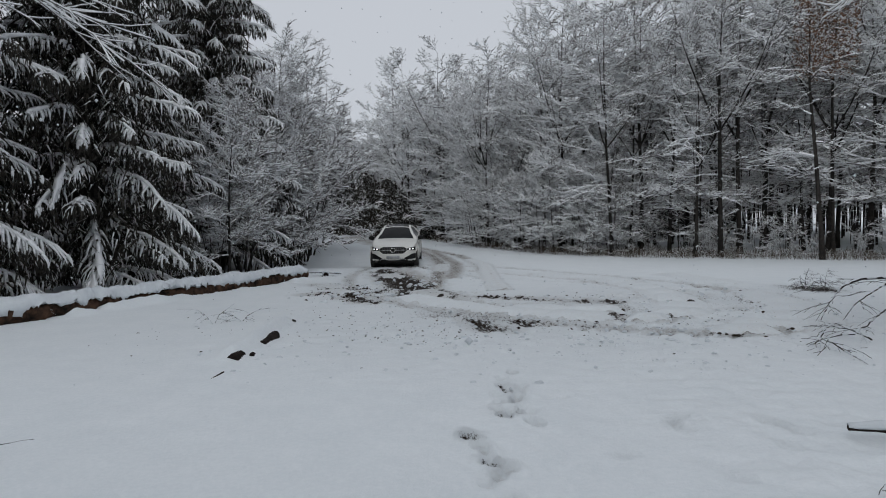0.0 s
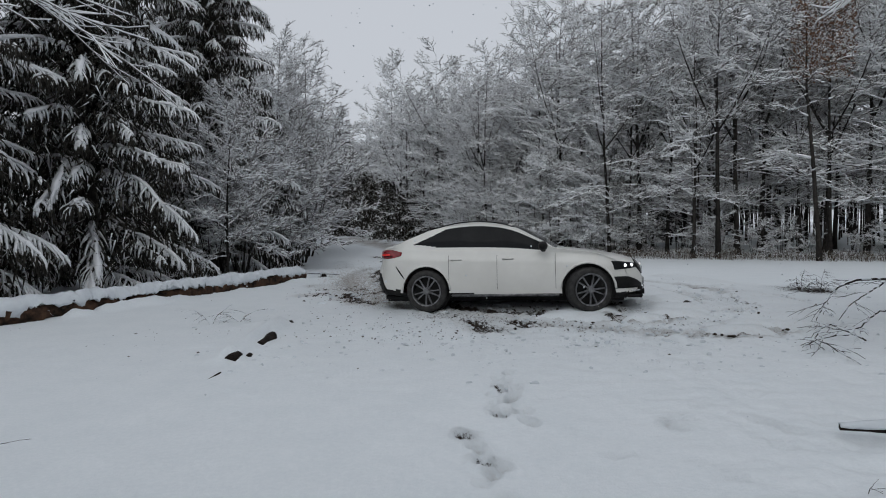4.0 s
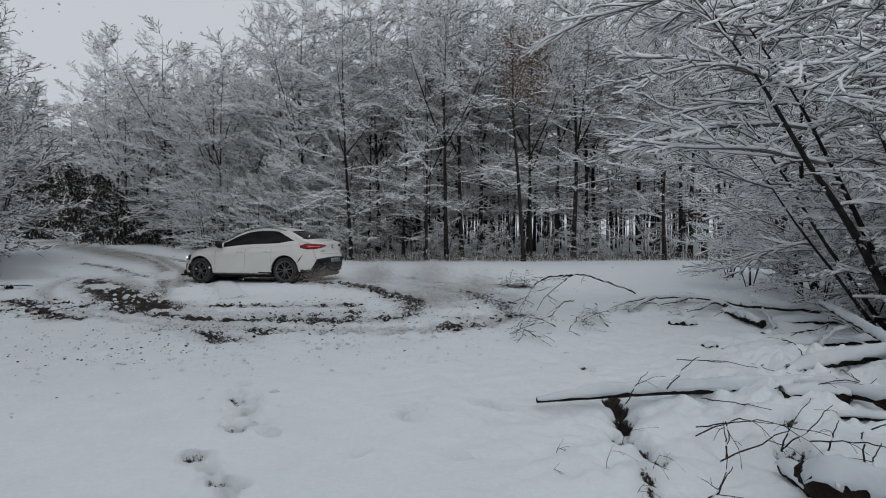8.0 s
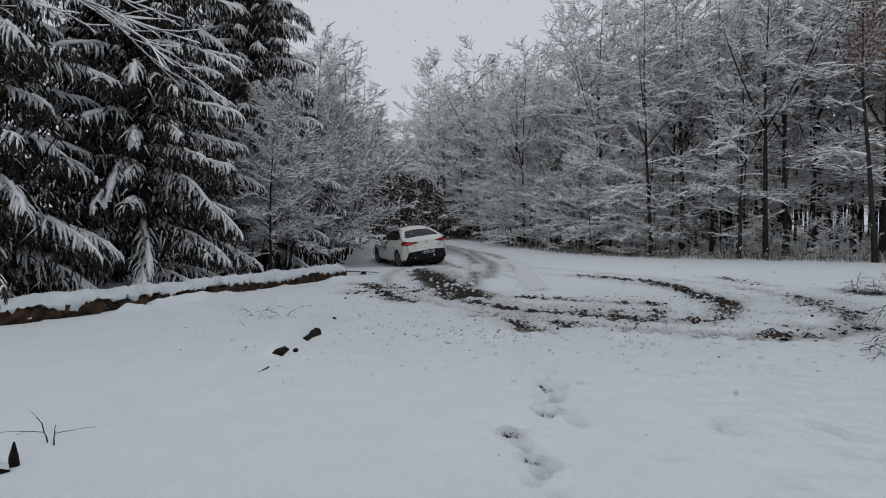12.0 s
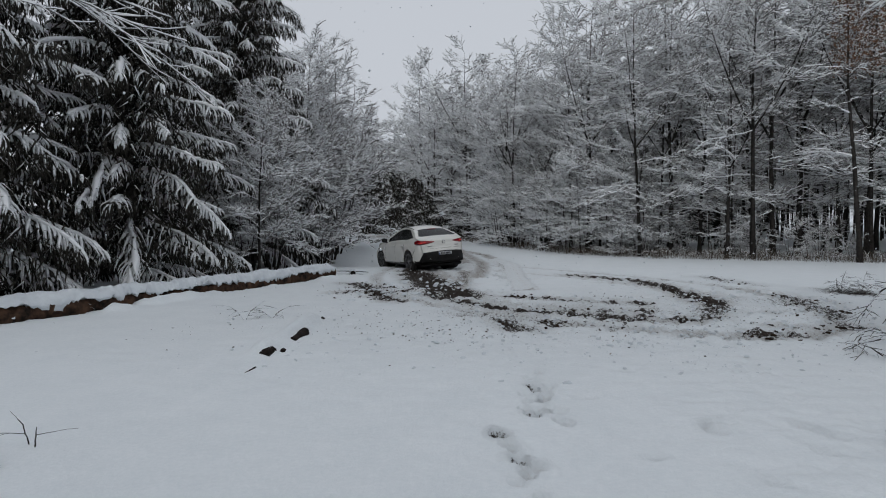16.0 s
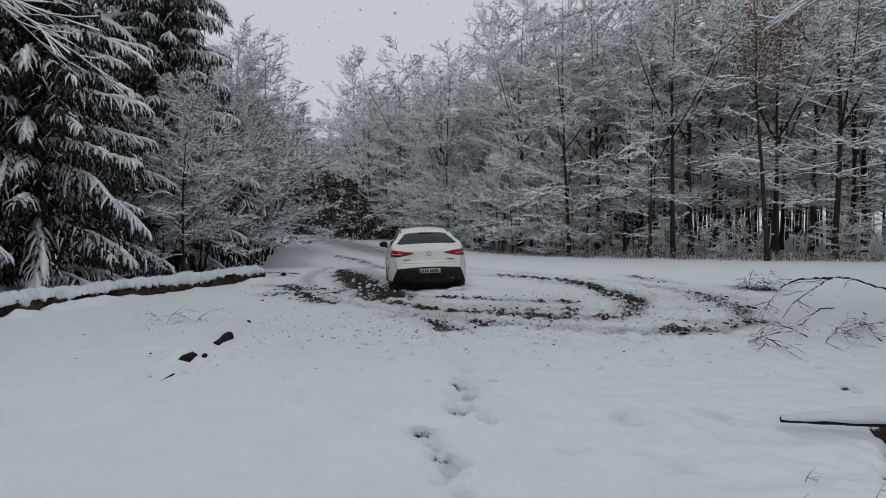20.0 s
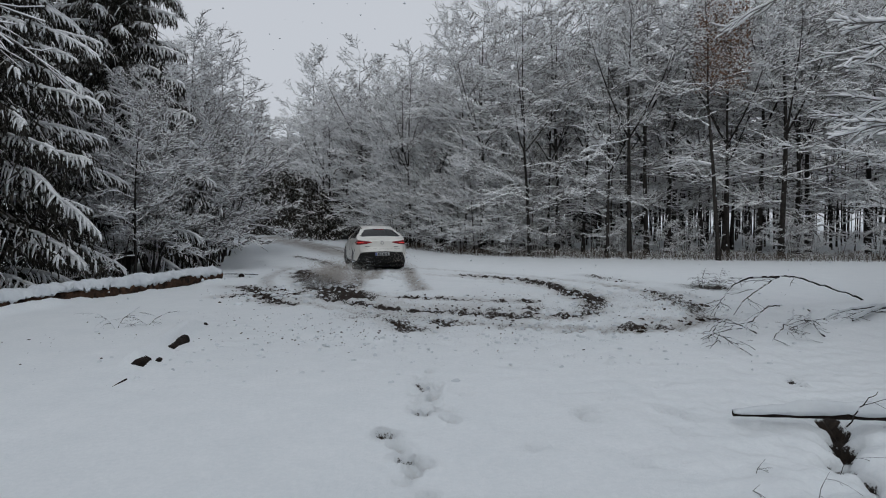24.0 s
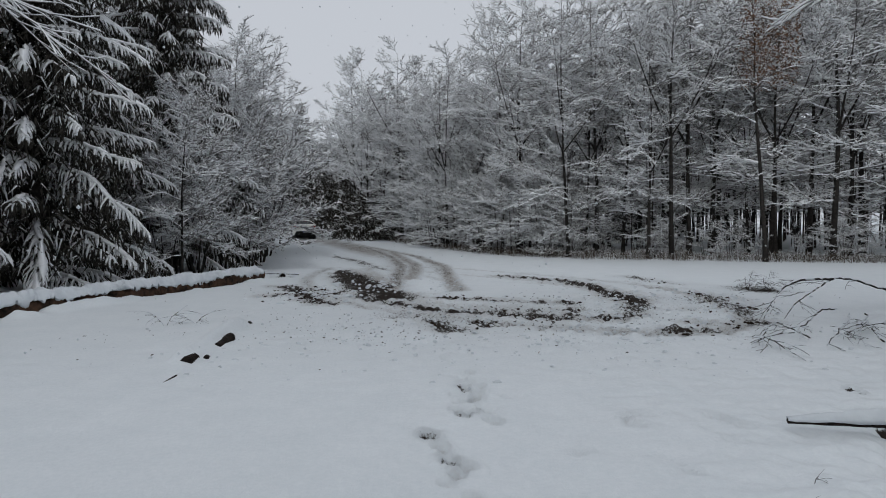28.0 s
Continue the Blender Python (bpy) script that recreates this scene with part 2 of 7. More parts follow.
def twig_mesh(name, segs, mats, parent, label="", cover=0.9, fine=0.0, rime=0.0, plump=0.25):
    """Thin branches: the upper faces carry snow, the lower ones bark. Those thinner than fine have three sides, the others four; those that end in no width are spikes.
    segs: rows of x0 y0 z0 x1 y1 z1 r0 r1 snow."""
    s = np.array(segs, dtype=np.float64)
    n = len(s)
    a, b = s[:, 0:3], s[:, 3:6]
    d = b - a
    d /= np.maximum(np.linalg.norm(d, axis=1), 1e-6)[:, None]
    up = np.array([0, 0, 1.0]) - d * d[:, 2:3]
    flat = np.linalg.norm(up, axis=1)
    alt = np.cross(d, np.array([1.0, 0.2, 0]))
    alt /= np.maximum(np.linalg.norm(alt, axis=1), 1e-6)[:, None]
    up = np.where(flat[:, None] > 0.08, up / np.maximum(flat, 1e-6)[:, None], alt)
    side = np.cross(d, up)
    gen = np.random.RandomState(7)
    spike = s[:, 7] <= 0
    thin = (s[:, 6] < fine) | spike
    ridge = gen.rand(n) < 0.5
    ring = np.empty((n, 2, 4, 3))
    for k, (q, r) in enumerate(((a, s[:, 6]), (b, s[:, 7]))):
        r = r[:, None]
        top = r + s[:, 8:9] * (flat[:, None] ** 1.5) * (1.0 if k == 0 else 0.8)
        wide = r + s[:, 8:9] * flat[:, None] * plump
        ring[:, k, 0], ring[:, k, 1] = q + side * wide, q + up * top
        ring[:, k, 2], ring[:, k, 3] = q - side * wide, q - up * r
        # three-sided: a flat-topped or a ridged prism
        flat_top = (thin & ~ridge)[:, None]
        ring[:, k, 0] = np.where(flat_top, q + side * wide + up * top * 0.6, ring[:, k, 0])
        ring[:, k, 2] = np.where(flat_top, q - side * wide + up * top * 0.6, ring[:, k, 2])
    white = (flat > 0.3) & (gen.rand(n) < cover) & (s[:, 8] > 0)
    one = (flat <= 0.3) & (gen.rand(n) < 0.35) & (s[:, 8] > 0)
    idx4 = np.zeros((n, 4), dtype=np.int32)
    idx4[white, 0:2] = 1
    idx4[one, 0] = 1
    wrap = white & (gen.rand(n) < rime)
    idx4[wrap, 2] = 1
    idx3 = np.zeros((n, 3), dtype=np.int32)
    idx3[white & ridge, 0:2] = 1
    idx3[white & ~ridge, 0] = 1
    idx3[wrap & ~ridge, 1] = 1
    idx3[wrap & ridge & (gen.rand(n) < 0.5), 2] = 1
    base = np.arange(n) * 8
    q4 = np.array([[0, 4, 5, 1], [1, 5, 6, 2], [2, 6, 7, 3], [3, 7, 4, 0]])
    qr = np.array([[0, 4, 5, 1], [1, 5, 6, 2], [2, 6, 4, 0]])
    qf = np.array([[0, 4, 6, 2], [2, 6, 7, 3], [3, 7, 4, 0]])
    ring[spike, 1] = b[spike][:, None, :]
    faces, index = [], []
    for mask, quads, ix in ((~thin, q4, idx4), (thin & ridge & ~spike, qr, idx3), (thin & ~ridge & ~spike, qf, idx3)):
        faces.append((base[mask][:, None, None] + quads[None]).reshape(-1, 4))
        index.append(ix[mask].ravel())
    tris, tindex = [], []
    for mask, corners in ((spike & ridge, [[0, 5, 1], [1, 5, 2], [2, 5, 0]]), (spike & ~ridge, [[0, 5, 2], [2, 5, 3], [3, 5, 0]])):
        tris.append((base[mask][:, None, None] + np.array(corners)[None]).reshape(-1, 3))
        tindex.append(idx3[mask].ravel())
    faces, tris = np.concatenate(faces), np.concatenate(tris)
    index = np.concatenate(index + tindex)
    used = np.zeros(n * 8, dtype=bool)
    used[faces.ravel()] = True
    used[tris.ravel()] = True
    renum = np.cumsum(used) - 1
    verts = ring.reshape(-1, 3)[used]
    corner = np.concatenate([renum[faces].ravel(), renum[tris].ravel()])
    starts = np.concatenate([np.arange(len(faces)) * 4, faces.size + np.arange(len(tris)) * 3])
    me = bpy.data.meshes.new(name)
    me.vertices.add(len(verts))
    me.vertices.foreach_set("co", verts.ravel())
    me.loops.add(len(corner))
    me.loops.foreach_set("vertex_index", corner.astype(np.int32))
    me.polygons.add(len(starts))
    me.polygons.foreach_set("loop_start", starts.astype(np.int32))
    for m in mats:
        me.materials.append(m)
    me.polygons.foreach_set("material_index", index.astype(np.int32))
    me.update(calc_edges=True)
    ob = new(name, me)
    ob.parent = parent
    if label:
        ob["label"] = label
    return ob


def tube_rings(path, radii, sides, rough=0.0, rng=random):
    """Vertices and faces of a round tube along a path, closed at both ends."""
    vs, fs = [], []
    pts = [Vector(p) for p in path]
    for i, p in enumerate(pts):
        d = (pts[min(i + 1, len(pts) - 1)] - pts[max(i - 1, 0)]).normalized()
        ref = Vector((0, 0, 1)) if abs(d.z) < 0.9 else Vector((0, 1, 0))
        s = d.cross(ref).normalized()
        u = s.cross(d)
        for k in range(sides):
            a = 2 * math.pi * k / sides
            r = radii[i] * (1 + rng.uniform(-rough, rough))
            vs.append(p + (s * math.cos(a) + u * math.sin(a)) * r)
    for i in range(len(pts) - 1):
        for k in range(sides):
            k2 = (k + 1) % sides
            fs.append((i * sides + k, i * sides + k2, (i + 1) * sides + k2, (i + 1) * sides + k))
    fs.append(tuple(range(sides))[::-1])
    fs.append(tuple((len(pts) - 1) * sides + k for k in range(sides)))
    return vs, fs


def tube(name, path, radii, sides, mat, parent, label="", rough=0.0, rng=random):
    vs, fs = tube_rings(path, radii, sides, rough, rng)
    return mesh_ob(name, vs, fs, [mat], None, parent, label, True)


def box_bm(x0, y0, z0, x1, y1, z1, bevel=0.0):
    bm = bmesh.new()
    bmesh.ops.create_cube(bm, size=1)
    for v in bm.verts:
        v.co = Vector(((x0 + x1) / 2 + v.co.x * (x1 - x0), (y0 + y1) / 2 + v.co.y * (y1 - y0), (z0 + z1) / 2 + v.co.z * (z1 - z0)))
    if bevel:
        bmesh.ops.bevel(bm, geom=bm.edges[:], offset=bevel, segments=2, affect="EDGES")
    return bm


# ---- the car's way: seconds, x, y, heading, roll ----
DRIVE = [
    (0.0, -1.99, 24.9, -90, 0), (0.5, -2.10, 23.2, -92, 0), (1.0, -2.18, 21.65, -93.5, 0.7), (1.5, -2.22, 20.4, -92, 2.5), (2.0, -2.19, 19.3, -88, 3.5),
    (2.5, -1.96, 17.5, -78, 2.5), (3.0, -1.4, 15.5, -68, 1), (3.5, -0.3, 13.2, -50, -1), (4.0, 1.4, 11.1, -16, -2), (4.5, 3.30, 9.85, 22, -3),
    (5.0, 4.60, 9.4, 45, -2), (5.5, 5.22, 9.95, 59, -1), (6.0, 5.34, 10.65, 69, -0.8), (6.5, 5.22, 11.55, 81, 0.5), (7.0, 4.89, 13.1, 101.3, 0),
    (7.5, 4.00, 15.4, 122.5, 0), (8.0, 2.58, 18.65, 138, 1), (8.5, 0.67, 21.5, 143.5, -1), (9.0, -1.03, 23.3, 137.5, 0), (9.5, -2.14, 24.3, 128.5, -3),
    (10.0, -2.87, 25.2, 121.9, -6.0), (11.0, -3.34, 26.2, 117.5, -6.4), (12.0, -3.21, 25.5, 117.4, -6.6), (13.5, -3.0, 24.8, 117.2, -6.4), (15.0, -2.66, 23.96, 117.3, -5.6),
    (16.0, -2.11, 22.81, 119.0, -3), (17.0, -1.06, 20.92, 116.5, -2), (18.0, -0.11, 19.15, 105.6, -2.2), (19.0, 0.47, 17.3, 94.5, -1.5), (20.0, 0.53, 16.3, 93, -1.3),
    (21.0, 0.53, 16.12, 93, -1.4), (22.0, 0.50, 16.85, 92.7, -1.4), (22.5, 0.48, 17.5, 92.8, -1), (23.0, 0.46, 18.9, 93.2, -0.5), (23.5, 0.42, 20.9, 94.6, 0), (24.0, 0.32, 23.5, 97, 0.5),
    (24.5, 0.12, 26.5, 100.5, 1.2), (25.0, -0.50, 29.6, 107, 1.2), (25.5, -1.66, 32.5, 112, 1), (26.0, -2.98, 35.6, 115.5, 1.5), (26.5, -4.65, 38.9, 117.5, 1),
    (27.0, -6.0, 42.2, 114, 0.5), (27.5, -7.35, 45.8, 112, 0), (28.0, -8.7, 49.5, 111, 0)]


def along(t):
    """Place and heading of the car at t, smoothly between the rows of its way."""
    rows = DRIVE
    i = max(k for k in range(len(rows) - 1) if rows[k][0] <= t or k == 0)
    a, b = rows[i], rows[i + 1]
    p, q = rows[max(i - 1, 0)], rows[min(i + 2, len(rows) - 1)]
    h = b[0] - a[0]
    u = min(max((t - a[0]) / h, 0), 1)
    out = []
    for k in range(1, 5):
        m0 = (b[k] - p[k]) / (b[0] - p[0]) * h
        m1 = (q[k] - a[k]) / (q[0] - a[0]) * h
        out.append((2 * u**3 - 3 * u**2 + 1) * a[k] + (u**3 - 2 * u**2 + u) * m0 + (-2 * u**3 + 3 * u**2) * b[k] + (u**3 - u**2) * m1)
    return out


def base_height(x, y):
    """Lie of the land, without ruts and prints; works on arrays."""
    g = lambda cx, cy, s: np.exp(-((x - cx) ** 2 + (y - cy) ** 2) / (2 * s * s))
    rise = np.clip((y - 23) / 15, 0, 1)
    h = 0.20 * g(5.2, 11.8, 4.2) - 0.06 * g(0.5, 17, 2.5) + 0.38 * rise * rise * (3 - 2 * rise) + 0.02 * np.clip(y - 38, 0, 40)
    h = h - 0.16 * g(-4.5, 24.8, 1.3) + 0.05 * g(-2.0, 26.2, 1.2)
    h = h + 0.10 * g(9.0, 5.5, 2.5) + 0.12 * g(-9, 14, 3.0)
    return h


# ---- the ground: one sheet of snow with ruts, prints and mud ----
def stretched(lo, hi, step_at, reach):
    """Coordinates from lo to hi by a varying step, then out to reach in growing steps."""
    v, out = lo, [lo]
    while v < hi:
        v += step_at(v)
        out.append(v)
    s = step_at(hi)
    while v < reach:
        s *= 1.5
        v += s
        out.append(v)
    v, s = lo, step_at(lo)
    while v > -reach:
        s *= 1.6
        v -= s
        out.insert(0, v)
    return np.array(out)


PRINTS = [(0.17, 4.41, 0.9), (0.51, 4.88, 0.8), (0.63, 5.24, 0.8), (0.58, 5.71, 0.7), (0.73, 6.23, 0.6), (0.79, 5.74, 0.5), (0.32, 3.95, 0.7), (0.35, 3.75, 0.6),
          (2.67, 4.53, 0.6), (1.88, 4.51, 0.35), (2.85, 6.17, 0.4), (0.40, 3.40, 0.5), (0.72, 4.74, 0.5), (0.5, 6.95, 0.35), (0.66, 7.9, 0.4), (1.9, 3.6, 0.3), (4.36, 5.2, 0.5), (1.1, 8.6, 0.4), (2.1, 7.4, 0.3),
          (0.45, 5.06, 0.5), (0.57, 5.02, 0.34), (0.71, 5.42, 0.5), (0.49, 5.5, 0.34), (0.66, 5.92, 0.42), (0.6, 6.08, 0.33), (0.25, 4.22, 0.5), (0.3, 4.06, 0.34), (0.43, 3.86, 0.5), (0.26, 3.62, 0.34), (0.69, 5.08, 0.34), (0.76, 5.58, 0.4),
          (0.6, 4.97, 0.6), (0.66, 5.3, 0.62), (0.62, 5.62, 0.6), (0.52, 5.25, 0.45), (0.75, 5.0, 0.4), (1.0, 5.35, 0.3), (1.08, 5.4, 0.25), (1.85, 4.62, 0.4), (2.0, 4.72, 0.35), (1.95, 4.5, 0.3), (2.6, 4.62, 0.45), (2.72, 4.42, 0.4), (2.3, 5.0, 0.3), (2.5, 4.1, 0.3), (2.95, 5.3, 0.3), (1.3, 4.05, 0.25), (2.55, 6.6, 0.35), (1.75, 6.3, 0.3), (3.2, 6.1, 0.35)]
DITCH = [(3.98, 4.30), (3.94, 4.24), (3.64, 3.84), (3.46, 3.56), (3.28, 3.44), (3.27, 3.21), (3.18, 2.93)]
HOLES = [(4.28, 5.12, 0.035), (4.30, 5.0, 0.035), (6.55, 5.29, 0.06), (7.69, 6.89, 0.06), (7.78, 6.68, 0.06), (9.95, 7.81, 0.12), (9.2, 6.6, 0.11), (2.83, 2.71, 0.08), (2.76, 2.58, 0.07), (3.91, 2.48, 0.11), (4.3, 2.75, 0.08), (4.75, 2.5, 0.08)]


def wheel_tracks():
    """Points of the four wheels' ways, each with muddiness and depth."""
    rows = []
    t = 1.0
    while t < 28:
        x, y, h, _ = along(t)
        c, s = math.cos(radians(h)), math.sin(radians(h))
        mud, dep = (0.22, 0.05) if t < 4.4 else (0.24, 0.05) if t < 7.4 else (0.18, 0.04) if t < 9.6 else (0.16, 0.03) if t < 22.4 else (0.20, 0.04)
        for fx in (1.467, -1.467):
            for fy in (0.83, -0.83):
                rows.append((x + fx * c - fy * s, y + fx * s + fy * c, mud * (0.6 if fx > 0 else 1), dep))
        t += 0.04
    return rows


# dark furrows: points, half width, strength
FURROWS = [
    ([(-2.04, 19.6), (-1.5, 18.2), (-1.27, 16.1), (-0.83, 12.89), (0.1, 11.33), (0.92, 10.24), (1.8, 9.75), (2.63, 9.22)], 0.13, 0.60),
    ([(-1.95, 19.4), (-1.26, 16.2), (-0.8, 14.6), (-0.4, 13.6), (-0.22, 12.7)], 0.36, 0.66),
    ([(-2.18, 20.6), (-1.57, 19.1), (-1.04, 16.5), (-0.46, 15.8)], 0.34, 0.60),
    ([(-3.4, 16.1), (-2.86, 15.4), (-2.38, 14.0)], 0.20, 0.56),
    ([(-2.4, 14.0), (-2.0, 12.9), (-1.6, 12.1)], 0.16, 0.60),
    ([(-1.88, 13.8), (-1.45, 14.4)], 0.10, 0.52),
    ([(-3.32, 13.7), (-2.99, 14.1)], 0.08, 0.48),
    ([(0.5, 12.5), (1.0, 12.2), (1.55, 11.77), (2.43, 11.09), (3.2, 10.65)], 0.09, 0.52),
    ([(0.84, 12.4), (1.29, 12.1), (1.75, 11.9)], 0.07, 0.50),
    ([(1.2, 10.5), (2.2, 10.1), (3.0, 9.9)], 0.07, 0.46),
    ([(0.45, 9.4), (0.62, 9.0), (0.82, 8.6)], 0.15, 0.42),
    ([(1.07, 9.2), (1.33, 8.9)], 0.12, 0.44),
    ([(1.9, 8.72), (2.3, 8.64)], 0.08, 0.38),
    ([(3.1, 18.2), (3.73, 16.86), (4.4, 15.24), (4.49, 13.14), (4.39, 11.31), (4.37, 10.52)], 0.16, 0.60),
    ([(4.5, 12.2), (4.42, 11.2), (4.40, 10.7)], 0.20, 0.60),
    ([(4.3, 10.3), (4.0, 9.6), (3.81, 9.19)], 0.22, 0.34),
    ([(3.1, 9.17), (3.43, 9.0)], 0.06, 0.50),
    ([(6.68, 16.8), (6.63, 14.5), (6.76, 13.6)], 0.20, 0.32),
    ([(6.12, 10.84), (6.05, 9.89), (5.7, 9.1), (5.52, 8.64)], 0.20, 0.36),
    ([(6.2, 11.6), (6.15, 10.7)], 0.14, 0.46),
    ([(4.37, 8.48), (4.76, 8.34), (5.05, 8.17)], 0.05, 0.42),
    ([(3.88, 8.05), (4.54, 7.96)], 0.07, 0.36),
    ([(7.9, 12.6), (7.76, 12.0)], 0.16, 0.46),
    ([(5.46, 8.3), (5.62, 8.4)], 0.08, 0.42),
    ([(5.0, 8.2), (5.4, 8.3)], 0.05, 0.36),
    ([(-0.39, 13.0), (-0.25, 16.0), (-0.04, 23.5), (-0.6, 28.6), (-1.55, 32.2), (-5.3, 45.0), (-8.5, 54.0)], 0.26, 0.24),
    ([(1.34, 13.6), (1.43, 16.8), (1.68, 23.2), (0.72, 28.4), (-2.1, 35.2), (-4.2, 42.0), (-7.5, 52.0)], 0.24, 0.20),
    ([(-3.4, 29.0), (-1.8, 25.5), (-0.7, 22.0)], 0.20, 0.34),
    ([(-2.2, 21.5), (-1.9, 19.6), (-1.6, 18.2)], 0.25, 0.40),
    ([(-0.6, 31.4), (0.03, 27.1), (0.50, 24.1), (0.45, 21.2), (0.19, 18.1)], 0.20, 0.20),
]


def near_line(X, Y, line):
    """Distance of each place to a line of points."""
    near = np.full_like(X, 9.0)
    for (ax, ay), (bx, by) in zip(line, line[1:]):
        k = np.clip(((X - ax) * (bx - ax) + (Y - ay) * (by - ay)) / ((bx - ax) ** 2 + (by - ay) ** 2), 0, 1)
        near = np.minimum(near, np.hypot(X - ax - k * (bx - ax), Y - ay - k * (by - ay)))
    return near


def build_ground():
    xs = stretched(-9.0, 13.0, lambda v: 0.024 if 0.0 < v < 0.95 else 0.036 if 2.3 < v < 6.8 else (0.075 if -3.5 < v < 8 else 0.14), 420)
    ys = stretched(1.5, 34.0, lambda v: 0.034 if v < 6.5 else 0.035 + 0.0052 * v, 420)
    X, Y = np.meshgrid(xs, ys)
    Z = base_height(X, Y)
    mud, slush_and_shade = np.zeros_like(X), np.zeros_like(X)
    # ruts: stamp each wheel point on its neighbourhood
    depth, ridge = np.zeros_like(X), np.zeros_like(X)
    for px, py, m, d in wheel_tracks():
        i0, i1 = np.searchsorted(ys, (py - 0.6, py + 0.6))
        j0, j1 = np.searchsorted(xs, (px - 0.6, px + 0.6))
        if i1 <= i0 or j1 <= j0:
            continue
        r2 = (X[i0:i1, j0:j1] - px) ** 2 + (Y[i0:i1, j0:j1] - py) ** 2
        w = np.exp(-r2 / (2 * 0.13**2))
        depth[i0:i1, j0:j1] = np.maximum(depth[i0:i1, j0:j1], w * d)
        ridge[i0:i1, j0:j1] = np.maximum(ridge[i0:i1, j0:j1], np.exp(-r2 / (2 * 0.26**2)) * d)
        mud[i0:i1, j0:j1] = np.maximum(mud[i0:i1, j0:j1], m * np.exp(-r2 / (2 * 0.14**2)))
        slush_and_shade[i0:i1, j0:j1] = np.maximum(slush_and_shade[i0:i1, j0:j1], 1.7 * m * np.exp(-r2 / (2 * 0.22**2)))
    # furrows and churned places
    for line, wide, m in FURROWS:
        near = near_line(X, Y, line)
        near = near + 0.07 * np.sin(X * 6.1 + Y * 2.3) * np.sin(Y * 4.7 - X * 2.9)
        mud = np.maximum(mud, m * np.exp(-0.5 * (np.maximum(near, 0) / wide) ** 2))
        slush_and_shade = np.maximum(slush_and_shade, 0.75 * m * np.exp(-0.5 * (near / (wide + 0.22)) ** 2))
        depth = np.maximum(depth, 0.07 * m * np.exp(-0.5 * (near / min(wide, 0.2)) ** 2))
    for n, wide in ((25, 0.24), (26, 0.22), (29, 0.26)):
        slush_and_shade = np.maximum(slush_and_shade, 0.58 * np.exp(-0.5 * (near_line(X, Y, FURROWS[n][0]) / wide) ** 2))
    for cx, cy, a, b, turn, m in ((5.6, 10.6, 0.6, 0.9, 10, 0.24), (7.9, 12.2, 0.55, 0.6, 0, 0.45), (-3.9, 19.2, 0.3, 0.2, 0, 0.36), (2.6, 12.2, 2.6, 1.6, -15, 0.11), (-1.2, 19.2, 1.4, 2.0, 10, 0.16), (-1.9, 13.9, 1.5, 1.5, 0, 0.20), (0.2, 11.0, 2.4, 1.0, 0, 0.15), (3.6, 9.8, 3.0, 1.2, 0, 0.14), (6.6, 10.4, 1.0, 1.6, 0, 0.15), (-0.6, 25.5, 1.3, 5.0, 0, 0.12), (-1.1, 17.0, 0.55, 2.6, 8, 0.30), (1.2, 10.2, 4.4, 2.4, 0, 0.135), (-2.4, 15.0, 1.6, 2.6, 0, 0.13)):
        c, s = math.cos(radians(turn)), math.sin(radians(turn))
        u, v = ((X - cx) * c + (Y - cy) * s) / a, (-(X - cx) * s + (Y - cy) * c) / b
        mud = np.maximum(mud, m * np.exp(-0.5 * (u * u + v * v)))
        slush_and_shade = np.maximum(slush_and_shade, 0.7 * m * np.exp(-0.5 * (u * u + v * v)))
    slush_and_shade = np.maximum(slush_and_shade, 0.19 * np.exp(-0.5 * (((X - 2.0) / 3.6) ** 2 + ((Y - 11.0) / 2.6) ** 2)))
    slush_and_shade = np.maximum(slush_and_shade, 0.72 * np.exp(-0.5 * (((X + 1.25 - 0.14 * (18 - Y)) / 0.62) ** 2 + ((Y - 17.5) / 3.4) ** 2)))
    slush_and_shade = np.maximum(slush_and_shade, 0.40 * np.exp(-0.5 * (((X - 1.2) / 1.3) ** 2 + ((Y - 10.2) / 0.8) ** 2)))
    # the lane is worn to wet slush where it leaves the clearing
    way = -0.3 - np.clip(Y - 27, 0, 60) * 0.33
    lane = np.exp(-0.5 * ((X - way) / 0.9) ** 2) * np.clip((Y - 22) / 10, 0, 1) * (Y < 80)
    slush_and_shade = np.maximum(slush_and_shade, 0.6 * lane)
    # bare ditch under the poles
    near = near_line(X, Y, DITCH)
    wav = np.sin(X * 9 + Y * 4) * np.sin(Y * 7 - X * 3)
    near = np.maximum(0, near + 0.05 * wav + 0.03 * np.sin(X * 23 + Y * 17))
    hollow = np.exp(-(near / (0.07 + 0.05 * np.clip(Y - 3.2, 0, 1))) ** 2)
    Z -= 0.24 * hollow
    mud = np.maximum(mud, 0.9 * np.exp(-(near / (0.05 + 0.045 * np.clip(Y - 3.2, 0, 1))) ** 4))
    # small dents, coloured as dark as the ditch
    for px, py, r in HOLES:
        q = ((X - px) ** 2 + (Y - py) ** 2) / (r * r) * (1 + 0.5 * wav)
        Z -= 1.6 * r * np.exp(-q)
        mud = np.maximum(mud, 0.7 * np.exp(-q * 1.3))
    # lumps: soft swells everywhere, clods where the car has dug
    rowz = [(float(x), float(y)) for x, y in zip(X.ravel(), Y.ravel())]
    inside = (np.abs(X) < 16) & (Y > 0) & (Y < 45)
    flat_in = inside.ravel()
    soft = np.zeros(X.size)
    clod = np.zeros(X.size)
    dents = np.zeros(X.size)
